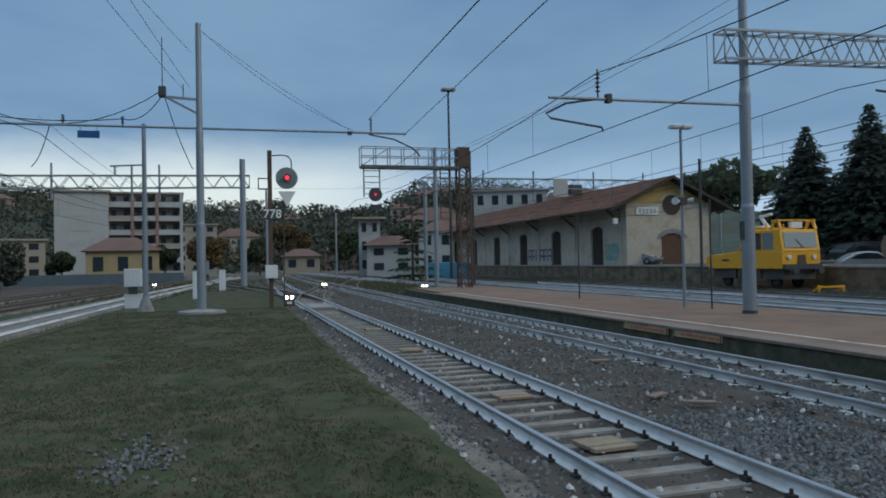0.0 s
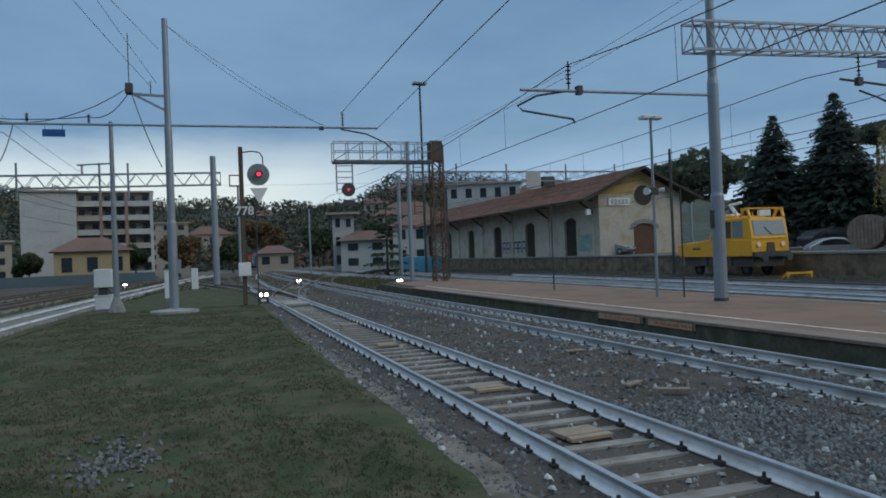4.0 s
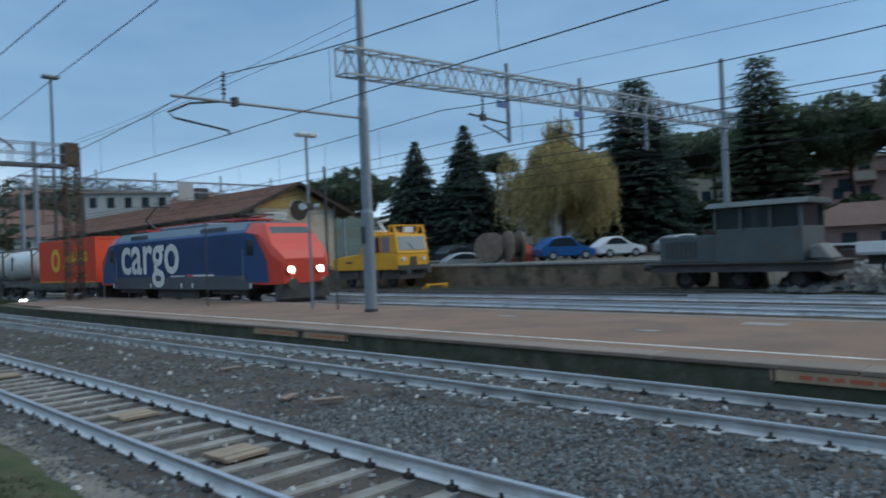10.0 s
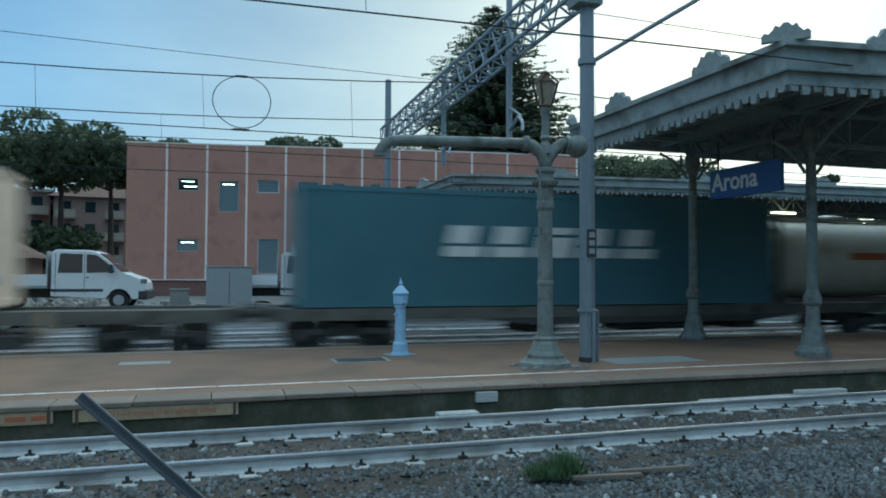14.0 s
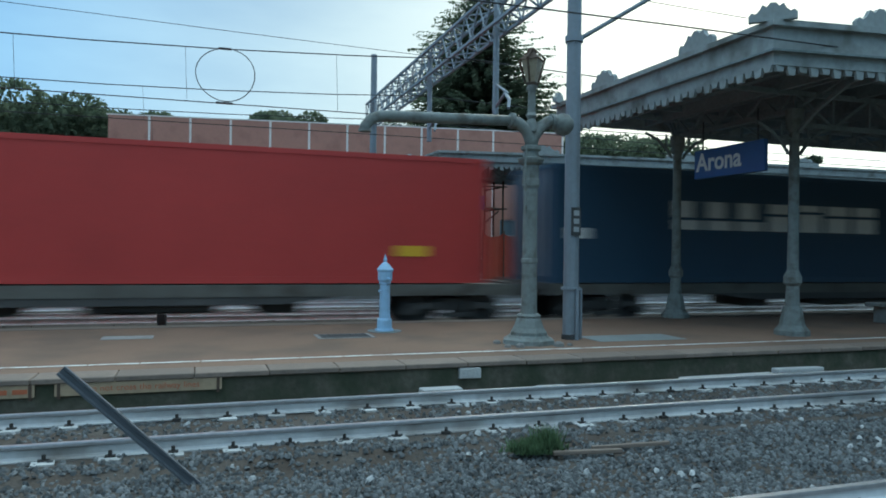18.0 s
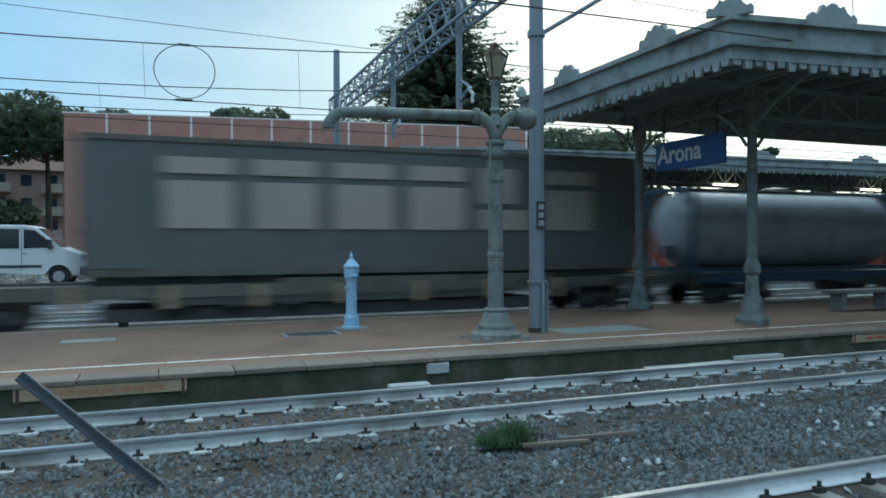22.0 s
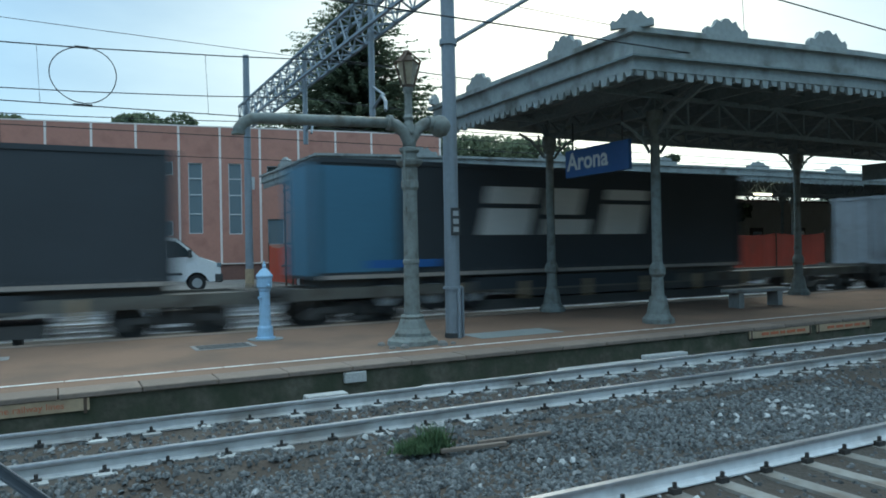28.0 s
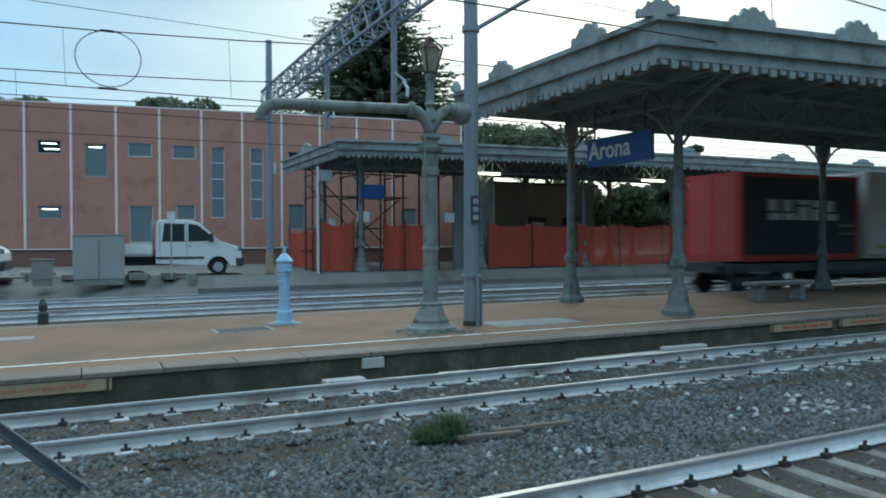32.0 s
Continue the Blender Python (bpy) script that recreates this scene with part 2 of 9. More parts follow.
M = dict(
    grass_soil=mat("grass_soil", (0.052, 0.063, 0.032), 0.95, vary=0.7, big=0.9, fine=26, bump=0.9, stain=(0.098, 0.084, 0.056), stain_at=0.56, spec=0.1),
    blade=mat("grass_blade", (0.105, 0.118, 0.060), 0.85, vary=0.3, big=0.4, fine=3, bump=0, island=0.5, stain=(0.135, 0.105, 0.07), stain_at=0.53, spec=0.15, thin=0.4),
    ballast_bed=mat("ballast_bed", (0.080, 0.070, 0.061), 0.95, vary=0.5, big=0.7, fine=24, bump=1.0, stain=(0.072, 0.056, 0.045), stain_at=0.55, spec=0.2),
    stone=mat("ballast_stone", (0.130, 0.135, 0.136), 0.9, vary=0.25, big=1.0, fine=30, bump=0.4, island=0.55, spec=0.25),
    ballast_dark=mat("dark_ballast", (0.062, 0.054, 0.047), 0.95, vary=0.5, big=0.5, fine=14, bump=0.8, stain=(0.10, 0.085, 0.07), stain_at=0.62, spec=0.1),
    stone_pale=mat("pale_stone", (0.42, 0.42, 0.41), 0.9, vary=0.2, big=1.0, fine=30, bump=0.3, island=0.3, spec=0.2),
    concrete=mat("concrete", (0.26, 0.255, 0.245), 0.88, vary=0.25, big=0.8, fine=20, bump=0.3, stain=(0.15, 0.14, 0.125)),
    sleeper=mat("sleeper_concrete", (0.235, 0.225, 0.205), 0.9, vary=0.3, big=1.2, fine=22, bump=0.3, obj=0.22, stain=(0.13, 0.10, 0.075)),
    plank=mat("yellowed_board", (0.36, 0.27, 0.175), 0.8, vary=0.25, big=1.2, fine=10, bump=0.25),
    rail_white=mat("whitewashed_rail", (0.66, 0.665, 0.67), 0.6, vary=0.16, big=0.5, fine=9, bump=0.1, stain=(0.30, 0.275, 0.25), stain_at=0.66),
    rail_head=mat("rail_steel", (0.52, 0.52, 0.54), 0.34, 0.8, vary=0.2, big=0.5, fine=12, bump=0.05),
    rail_rust=mat("rusty_rail", (0.12, 0.085, 0.065), 0.8, 0.2, vary=0.3, big=0.8, fine=18, bump=0.2),
    rail_pale=mat("faded_white_rail", (0.50, 0.50, 0.495), 0.65, vary=0.2, big=0.5, fine=9, bump=0.1, stain=(0.22, 0.20, 0.18), stain_at=0.58),
    rail_dull=mat("dull_rail_steel", (0.20, 0.18, 0.165), 0.5, 0.5, vary=0.25, big=0.5, fine=12, bump=0.05),
    earth=mat("dusty_earth", (0.185, 0.165, 0.142), 0.95, vary=0.35, big=0.9, fine=18, bump=0.5, stain=(0.10, 0.088, 0.068), stain_at=0.52, spec=0.15),
    # facade darkened in its colour to stand for shade in the balcony recesses
    facade_shade=mat("shaded_recess_facade", (0.15, 0.135, 0.125), 0.85, vary=0.2, big=0.3, fine=3, bump=0.05),
    clip=mat("clip_iron", (0.05, 0.045, 0.042), 0.8, 0.3, vary=0.3, big=2, fine=20),
    asphalt=mat("red_asphalt", (0.215, 0.140, 0.102), 0.92, vary=0.20, big=0.30, fine=45, bump=0.25, stain=(0.155, 0.110, 0.085), stain_at=0.58, spec=0.2),
    coping=mat("coping_stone", (0.205, 0.160, 0.130), 0.9, vary=0.25, big=0.7, fine=18, bump=0.3, obj=0.15, stain=(0.15, 0.12, 0.10)),
    moss_wall=mat("mossy_wall", (0.105, 0.098, 0.075), 0.95, vary=0.4, big=0.9, fine=12, bump=0.5, stain=(0.060, 0.068, 0.045), stain_at=0.5, spec=0.15),
    white_line=mat("worn_white_line", (0.66, 0.65, 0.62), 0.85, vary=0.2, big=2.0, fine=20, bump=0.1, stain=(0.30, 0.19, 0.15), stain_at=0.63),
    galv=mat("galvanised_steel", (0.25, 0.285, 0.32), 0.55, 0.35, vary=0.14, big=0.9, fine=12, bump=0.08, stain=(0.24, 0.25, 0.26), stain_at=0.7),
    steel_dark=mat("dark_iron", (0.065, 0.068, 0.070), 0.7, 0.3, vary=0.3, big=1.5, fine=15, bump=0.15),
    rust=mat("rusty_iron", (0.105, 0.070, 0.050), 0.85, 0.15, vary=0.35, big=1.2, fine=16, bump=0.25, stain=(0.06, 0.055, 0.05)),
    wire=mat("wire", (0.035, 0.037, 0.04), 0.6, 0.4, vary=0.1, bump=0),
    insul=mat("insulator", (0.05, 0.045, 0.045), 0.35, 0.0, vary=0.15, bump=0),
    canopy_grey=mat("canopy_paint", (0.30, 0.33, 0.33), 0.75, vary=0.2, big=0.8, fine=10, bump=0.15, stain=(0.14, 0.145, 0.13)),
    # canopy grey with the bluish shade under the roof mixed into the colour
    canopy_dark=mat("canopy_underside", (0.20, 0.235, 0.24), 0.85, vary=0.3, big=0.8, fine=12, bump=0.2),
    crane_paint=mat("green_grey_paint", (0.19, 0.21, 0.20), 0.7, vary=0.22, big=2.0, fine=14, bump=0.2, stain=(0.10, 0.095, 0.08)),
    hydrant=mat("pale_blue_paint", (0.33, 0.52, 0.72), 0.5, vary=0.10, big=3.0, fine=16, bump=0.1, stain=(0.28, 0.40, 0.52), stain_at=0.68),
    sign_blue=mat("sign_blue", (0.020, 0.085, 0.26), 0.35, vary=0.08, big=1.0, fine=8, bump=0),
    white=mat("white_paint", (0.62, 0.64, 0.65), 0.5, vary=0.08, big=1.5, fine=10, bump=0.05, stain=(0.55, 0.54, 0.52), stain_at=0.72),
    pink=mat("pink_cladding", (0.44, 0.215, 0.165), 0.8, vary=0.10, big=0.5, fine=6, bump=0.08, stain=(0.33, 0.15, 0.12), stain_at=0.66),
    pink_dark=mat("brown_plinth", (0.20, 0.105, 0.085), 0.85, vary=0.15, big=0.6, fine=8, bump=0.1),
    pink_line=mat("pale_joint", (0.80, 0.72, 0.68), 0.7, vary=0.1, big=1.0, fine=8, bump=0),
    frame_grey=mat("window_frame", (0.36, 0.37, 0.38), 0.5, 0.2, vary=0.08, bump=0),
    mesh_orange=mat("orange_netting", (0.50, 0.070, 0.035), 0.7, alpha=0.72, vary=0.22, big=0.7, fine=60, bump=0.1, stain=(0.42, 0.075, 0.04), stain_at=0.6),
    plaster=mat("cream_plaster", (0.50, 0.45, 0.37), 0.9, vary=0.18, big=0.35, fine=6, bump=0.15, stain=(0.40, 0.32, 0.22), stain_at=0.60),
    ochre=mat("ochre_plaster", (0.46, 0.31, 0.11), 0.9, vary=0.2, big=0.5, fine=8, bump=0.15, stain=(0.36, 0.27, 0.15)),
    roof_tile=mat("roof_tile", (0.30, 0.150, 0.100), 0.9, vary=0.3, big=0.5, fine=10, bump=0.3, stain=(0.17, 0.115, 0.09), stain_at=0.56, island=0.2),
    wood_dark=mat("dark_wood", (0.050, 0.038, 0.030), 0.85, vary=0.3, big=1.0, fine=12, bump=0.2),
    door_brown=mat("door_brown", (0.11, 0.055, 0.035), 0.8, vary=0.25, big=1.0, fine=12, bump=0.2),
    dock_wall=mat("dock_wall", (0.20, 0.150, 0.105), 0.95, vary=0.35, big=0.6, fine=10, bump=0.5, stain=(0.075, 0.068, 0.045), stain_at=0.52),
    gravel=mat("yard_gravel", (0.135, 0.125, 0.112), 0.95, vary=0.3, big=0.25, fine=20, bump=0.4, stain=(0.085, 0.085, 0.055), stain_at=0.6, spec=0.2),
    paving=mat("grey_paving", (0.19, 0.185, 0.178), 0.9, vary=0.2, big=0.4, fine=16, bump=0.25, stain=(0.13, 0.125, 0.115)),
    rubble=mat("rubble_grey", (0.23, 0.22, 0.205), 0.92, vary=0.25, big=1.0, fine=12, bump=0.4, island=0.3),
    yellow=mat("yellow_paint", (0.72, 0.36, 0.02), 0.45, vary=0.10, big=1.0, fine=8, bump=0.05, stain=(0.52, 0.28, 0.02), stain_at=0.7),
    car_blue=mat("car_blue", (0.025, 0.115, 0.34), 0.25, 0.2, vary=0.06, big=1, bump=0),
    car_white=mat("car_white", (0.72, 0.73, 0.74), 0.3, 0.0, vary=0.05, big=1, bump=0),
    car_dark=mat("car_dark", (0.020, 0.022, 0.028), 0.3, 0.2, vary=0.06, big=1, bump=0),
    car_silver=mat("car_silver", (0.36, 0.38, 0.41), 0.3, 0.5, vary=0.05, big=1, bump=0),
    tyre=mat("rubber", (0.018, 0.018, 0.019), 0.85, vary=0.2, bump=0.1),
    loco_blue=mat("loco_blue", (0.012, 0.058, 0.175), 0.42, 0.0, vary=0.12, big=0.7, fine=8, bump=0.06, stain=(0.012, 0.042, 0.115), stain_at=0.68),
    loco_red=mat("loco_red", (0.62, 0.060, 0.036), 0.42, vary=0.08, big=0.8, fine=8, bump=0.04),
    loco_grey=mat("loco_roof_grey", (0.17, 0.215, 0.26), 0.55, vary=0.12, big=0.8, fine=8, bump=0.06),
    loco_skirt=mat("loco_skirt", (0.085, 0.095, 0.11), 0.7, vary=0.2, big=0.8, fine=8, bump=0.1),
    letter=mat("letter_white", (0.70, 0.70, 0.68), 0.5, vary=0.10, big=1.0, fine=8, bump=0),
    under=mat("underframe_grime", (0.082, 0.078, 0.074), 0.85, 0.1, vary=0.35, big=1.2, fine=14, bump=0.2),
    wheel=mat("wheel_steel", (0.065, 0.062, 0.060), 0.7, 0.4, vary=0.3, big=2, fine=14, bump=0.1),
    wagon_grey=mat("wagon_frame_grey", (0.135, 0.128, 0.112), 0.8, 0.1, vary=0.3, big=0.8, fine=10, bump=0.15, stain=(0.06, 0.045, 0.035)),
    c_orange=mat("container_orange", (0.72, 0.085, 0.035), 0.5, vary=0.10, big=0.6, fine=8, bump=0.06),
    c_yellow=mat("container_yellow", (0.72, 0.42, 0.03), 0.5, vary=0.08, bump=0),
    c_red=mat("container_red", (0.47, 0.045, 0.040), 0.55, vary=0.14, big=0.6, fine=8, bump=0.06),
    c_teal=mat("container_teal", (0.066, 0.161, 0.193), 0.55, vary=0.14, big=0.6, fine=8, bump=0.06, stain=(0.05, 0.15, 0.19)),
    c_sky=mat("container_sky", (0.060, 0.250, 0.380), 0.55, vary=0.14, big=0.6, fine=8, bump=0.06),
    c_blue=mat("container_blue", (0.024, 0.066, 0.115), 0.5, vary=0.12, big=0.6, fine=8, bump=0.06),
    c_black=mat("curtain_black", (0.034, 0.042, 0.050), 0.6, vary=0.2, big=0.8, fine=6, bump=0.1),
    c_char=mat("curtain_charcoal", (0.115, 0.12, 0.12), 0.65, vary=0.2, big=0.8, fine=6, bump=0.1),
    t_dull=mat("tank_dull_grey", (0.13, 0.14, 0.14), 0.55, vary=0.3, bump=0.05),
    c_faded=mat("letter_faded", (0.24, 0.235, 0.20), 0.7, vary=0.25, bump=0),
    c_gold=mat("letter_gold", (0.37, 0.325, 0.285), 0.6, vary=0.15, bump=0),
    c_cream=mat("curtain_cream", (0.66, 0.53, 0.42), 0.6, vary=0.10, big=0.7, fine=6, bump=0.1, stain=(0.50, 0.43, 0.33), stain_at=0.66),
    c_white=mat("box_white", (0.70, 0.70, 0.67), 0.5, vary=0.08, big=0.8, fine=6, bump=0.06, stain=(0.52, 0.50, 0.46), stain_at=0.68),
    c_stripe_b=mat("stripe_blue", (0.025, 0.12, 0.36), 0.5, vary=0.08, bump=0),
    c_stripe_r=mat("stripe_red", (0.48, 0.06, 0.04), 0.5, vary=0.08, bump=0),
    c_navy=mat("letter_navy", (0.02, 0.045, 0.15), 0.5, vary=0.08, bump=0),
    t_white=mat("tank_white", (0.66, 0.66, 0.63), 0.4, vary=0.12, big=0.7, fine=8, bump=0.05, stain=(0.40, 0.37, 0.32), stain_at=0.66),
    t_worn=mat("tank_worn_white", (0.42, 0.42, 0.41), 0.4, vary=0.12, big=0.7, fine=8, bump=0.05, stain=(0.40, 0.37, 0.32), stain_at=0.66),
    t_grey=mat("tank_grey", (0.36, 0.40, 0.44), 0.42, 0.1, vary=0.16, big=0.7, fine=8, bump=0.05, stain=(0.22, 0.23, 0.24), stain_at=0.62),
    t_cream=mat("tank_cream", (0.60, 0.57, 0.49), 0.45, vary=0.12, big=0.7, fine=8, bump=0.05, stain=(0.36, 0.31, 0.24), stain_at=0.64),
    t_blue=mat("tank_steel_blue", (0.20, 0.28, 0.37), 0.45, 0.1, vary=0.14, big=0.7, fine=8, bump=0.05),
    t_dark=mat("tank_dark", (0.065, 0.072, 0.078), 0.5, 0.1, vary=0.2, big=0.7, fine=8, bump=0.05),
    f_cyan=mat("frame_cyan", (0.03, 0.32, 0.42), 0.5, vary=0.1, bump=0),
    f_green=mat("frame_green", (0.09, 0.34, 0.06), 0.5, vary=0.1, bump=0),
    bark=mat("bark", (0.075, 0.058, 0.045), 0.95, vary=0.35, big=2.0, fine=14, bump=0.6),
    leaf_pine=mat("pine_needles", (0.115, 0.145, 0.098), 0.8, vary=0.3, big=0.3, fine=2, bump=0, island=0.28, spec=0.15, thin=0.7),
    leaf_fir=mat("fir_needles", (0.108, 0.142, 0.118), 0.8, vary=0.3, big=0.3, fine=2, bump=0, island=0.28, spec=0.15, thin=0.7),
    leaf_green=mat("broad_leaves", (0.075, 0.095, 0.055), 0.8, vary=0.35, big=0.2, fine=2, bump=0, island=0.5, spec=0.2, thin=0.35),
    leaf_gold=mat("autumn_leaves", (0.39, 0.32, 0.15), 0.8, vary=0.3, big=0.3, fine=2, bump=0, island=0.35, spec=0.2, thin=0.4),
    leaf_rust=mat("rust_leaves", (0.15, 0.105, 0.055), 0.8, vary=0.3, big=0.3, fine=2, bump=0, island=0.45, spec=0.2, thin=0.35),
    leaf_hill=mat("hill_woods", (0.066, 0.080, 0.064), 0.9, vary=0.35, big=0.05, fine=0.6, bump=0, island=0.25, stain=(0.075, 0.062, 0.036), stain_at=0.60, spec=0.1),
    board_brown=mat("weathered_board", (0.25, 0.195, 0.14), 0.85, vary=0.25, big=1.2, fine=10, bump=0.25),
    hill=mat("wooded_hill", (0.060, 0.074, 0.060), 0.95, vary=0.5, big=0.03, fine=0.3, bump=0.5, stain=(0.080, 0.062, 0.030), stain_at=0.60, spec=0.1),
    facade_pale=mat("pale_facade", (0.38, 0.39, 0.38), 0.85, vary=0.12, big=0.15, fine=2, bump=0.05, stain=(0.33, 0.34, 0.34)),
    facade_beige=mat("beige_facade", (0.30, 0.265, 0.215), 0.85, vary=0.15, big=0.15, fine=2, bump=0.05),
    facade_yellow=mat("yellow_facade", (0.34, 0.27, 0.15), 0.85, vary=0.15, big=0.15, fine=2, bump=0.05),
    facade_pink=mat("rose_facade", (0.26, 0.17, 0.145), 0.85, vary=0.15, big=0.15, fine=2, bump=0.05),
    roof_far=mat("far_roof", (0.135, 0.078, 0.062), 0.9, vary=0.3, big=0.3, fine=4, bump=0.1),
    c_rear=mat("rear_panel_blue", (0.06, 0.17, 0.26), 0.55, vary=0.14, big=0.6, fine=8, bump=0.05),
    c_green=mat("container_dark_green", (0.040, 0.125, 0.125), 0.55, vary=0.14, big=0.6, fine=8, bump=0.06),
    glass=glass("dark_glass"),
    glass_pale=glass("pale_glass", (0.16, 0.21, 0.24), 0.12),
    red_glow=mat("red_signal_light", (0.4, 0.01, 0.02), 0.4, vary=0, bump=0, emit=(1.0, 0.03, 0.06, 1.8)),
    red_dim=mat("dim_red_light", (0.35, 0.01, 0.02), 0.4, vary=0, bump=0, emit=(1.0, 0.05, 0.12, 0.55)),
    white_glow=mat("headlight_glow", (0.8, 0.8, 0.75), 0.4, vary=0, bump=0, emit=(1.0, 0.93, 0.78, 26)),
    shunt_glow=mat("shunt_light_glow", (0.8, 0.8, 0.75), 0.4, vary=0, bump=0, emit=(1.0, 0.95, 0.82, 7)),
    tube_glow=mat("tube_light_glow", (0.8, 0.8, 0.75), 0.4, vary=0, bump=0, emit=(0.92, 1.0, 0.95, 2.2)),
    warm_glow=mat("warm_tube_glow", (0.8, 0.8, 0.7), 0.4, vary=0, bump=0, emit=(1.0, 0.90, 0.68, 2.6)),
)


# ---------------------------------------------------------------- mesh helpers
def B():
    return bmesh.new()


def box(bm, x0, x1, y0, y1, z0, z1):
    v = [bm.verts.new((x, y, z)) for z in (z0, z1) for y in (y0, y1) for x in (x0, x1)]
    for f in ((0, 2, 3, 1), (4, 5, 7, 6), (0, 1, 5, 4), (2, 6, 7, 3), (0, 4, 6, 2), (1, 3, 7, 5)):
        bm.faces.new([v[i] for i in f])
    return bm


def cyl(bm, p0, p1, r0, r1=None, n=10, caps=True):
    p0, p1 = Vector(p0), Vector(p1)
    r1 = r0 if r1 is None else r1
    d = (p1 - p0).normalized()
    a = d.orthogonal().normalized()
    b = d.cross(a)
    ring = [[bm.verts.new(p + (a * math.cos(t) + b * math.sin(t)) * r) for t in (2 * math.pi * i / n for i in range(n))]
            for p, r in ((p0, r0), (p1, r1))]
    for i in range(n):
        j = (i + 1) % n
        bm.faces.new((ring[0][i], ring[0][j], ring[1][j], ring[1][i]))
    if caps:
        bm.faces.new(ring[0][::-1])
        bm.faces.new(ring[1])
    return bm


def tube(bm, pts, r, n=6):
    """One bent round bar along points."""
    rings, u = [], None
    for i, p in enumerate(pts):
        d = (Vector(pts[min(i + 1, len(pts) - 1)]) - Vector(pts[max(i - 1, 0)]))
        d = d.normalized() if d.length > 1e-6 else Vector((0, 0, 1))
        u = d.orthogonal() if u is None else u - d * u.dot(d)
        u = u.normalized() if u.length > 1e-6 else d.orthogonal().normalized()
        w = d.cross(u)
        rings.append([bm.verts.new(Vector(p) + (u * math.cos(t) + w * math.sin(t)) * r) for t in (2 * math.pi * k / n for k in range(n))])
    for a, b in zip(rings[:-1], rings[1:]):
        for k in range(n):
            j = (k + 1) % n
            bm.faces.new((a[k], a[j], b[j], b[k]))
    bm.faces.new(rings[0][::-1]), bm.faces.new(rings[-1])
    return bm


def lathe(bm, prof, n=16, at=(0, 0, 0)):
    """Turned shape: prof is a list of (radius, height)."""
    rings = []
    for r, z in prof:
        rings.append([bm.verts.new((at[0] + r * math.cos(2 * math.pi * i / n), at[1] + r * math.sin(2 * math.pi * i / n), at[2] + z)) for i in range(n)])
    for a, b in zip(rings[:-1], rings[1:]):
        for i in range(n):
            j = (i + 1) % n
            bm.faces.new((a[i], a[j], b[j], b[i]))
    bm.faces.new(rings[0][::-1])
    bm.faces.new(rings[-1])
    return bm


def prism(bm, poly, a, b, axis="y"):
    """Extrudes a polygon from a to b along axis; the polygon's pairs are the two other coordinates in order."""
    def put(p, t):
        return {"x": (t, p[0], p[1]), "y": (p[0], t, p[1]), "z": (p[0], p[1], t)}[axis]
    lo = [bm.verts.new(put(p, a)) for p in poly]
    hi = [bm.verts.new(put(p, b)) for p in poly]
    n = len(poly)
    bm.faces.new(lo)
    bm.faces.new(hi[::-1])
    for i in range(n):
        j = (i + 1) % n
        bm.faces.new((lo[i], hi[i], hi[j], lo[j]))
    return bm


def beam(bm, p0, p1, w=0.05, h=None):
    """A square bar between two points."""
    p0, p1 = Vector(p0), Vector(p1)
    h = w if h is None else h
    d = (p1 - p0).normalized()
    up = Vector((0, 0, 1)) if abs(d.z) < 0.95 else Vector((0, 1, 0))
    a = d.cross(up).normalized() * (w / 2)
    b = a.cross(d).normalized() * (h / 2)
    q = [[bm.verts.new(p + s * a + t * b) for s, t in ((-1, -1), (1, -1), (1, 1), (-1, 1))] for p in (p0, p1)]
    for i in range(4):
        j = (i + 1) % 4
        bm.faces.new((q[0][i], q[0][j], q[1][j], q[1][i]))
    bm.faces.new(q[0][::-1])
    bm.faces.new(q[1])
    return bm


def part(name, bm, material, parent=None, label="", smooth=False, bev=0.0, kind="", m=None):
    if bev:
        bmesh.ops.bevel(bm, geom=bm.edges[:], offset=bev, segments=1, affect="EDGES", clamp_overlap=True)
    bmesh.ops.recalc_face_normals(bm, faces=bm.faces[:])
    me = bpy.data.meshes.new(name)
    bm.to_mesh(me)
    bm.free()
    if smooth:
        for p in me.polygons:
            p.use_smooth = True
    return link(name, me, material, parent, label, kind, m)


def link(name, me, material=None, parent=None, label="", kind="", m=None):
    if material is not None and not me.materials:
        me.materials.append(M[material] if isinstance(material, str) else material)
    ob = new(name, me)
    if parent is not None:
        ob.parent = parent
    if m is not None:
        ob.matrix_basis = m
    return tagged(ob, label=label, kind=kind)


def again(name, ob, parent, m, label=""):
    """The same mesh once more, as a part of its own."""
    return link(name, ob.data, None, parent, label, "", m)


def thing(name, m, label, category, group="", kind=""):
    e = new(name)
    e.empty_display_size = 0.3
    e.matrix_basis = m
    return tagged(e, label=label, category=category, group=group, kind=kind)


def raw(name, verts, faces, material, parent=None, label="", kind="", smooth=False):
    me = bpy.data.meshes.new(name)
    me.from_pydata(verts, [], faces)
    me.update()
    if smooth:
        for p in me.polygons:
            p.use_smooth = True
    return link(name, me, material, parent, label, kind)


def words(name, text, size, material, parent, m, depth=0.004, bold=0.0, shear=0.0):
    """Raised lettering with the built-in font; the text lies in its own xy plane, centred."""
    cu = bpy.data.curves.new(name, "FONT")
    cu.body, cu.size, cu.extrude, cu.offset, cu.shear = text, size, depth, bold, shear
    cu.align_x, cu.align_y = "CENTER", "CENTER"
    cu.resolution_u = 3
    tmp = bpy.data.objects.new(name, cu)
    me = bpy.data.meshes.new_from_object(tmp)
    bpy.data.objects.remove(tmp)
    me.materials.clear()
    return link(name, me, material, parent, "", "", m)


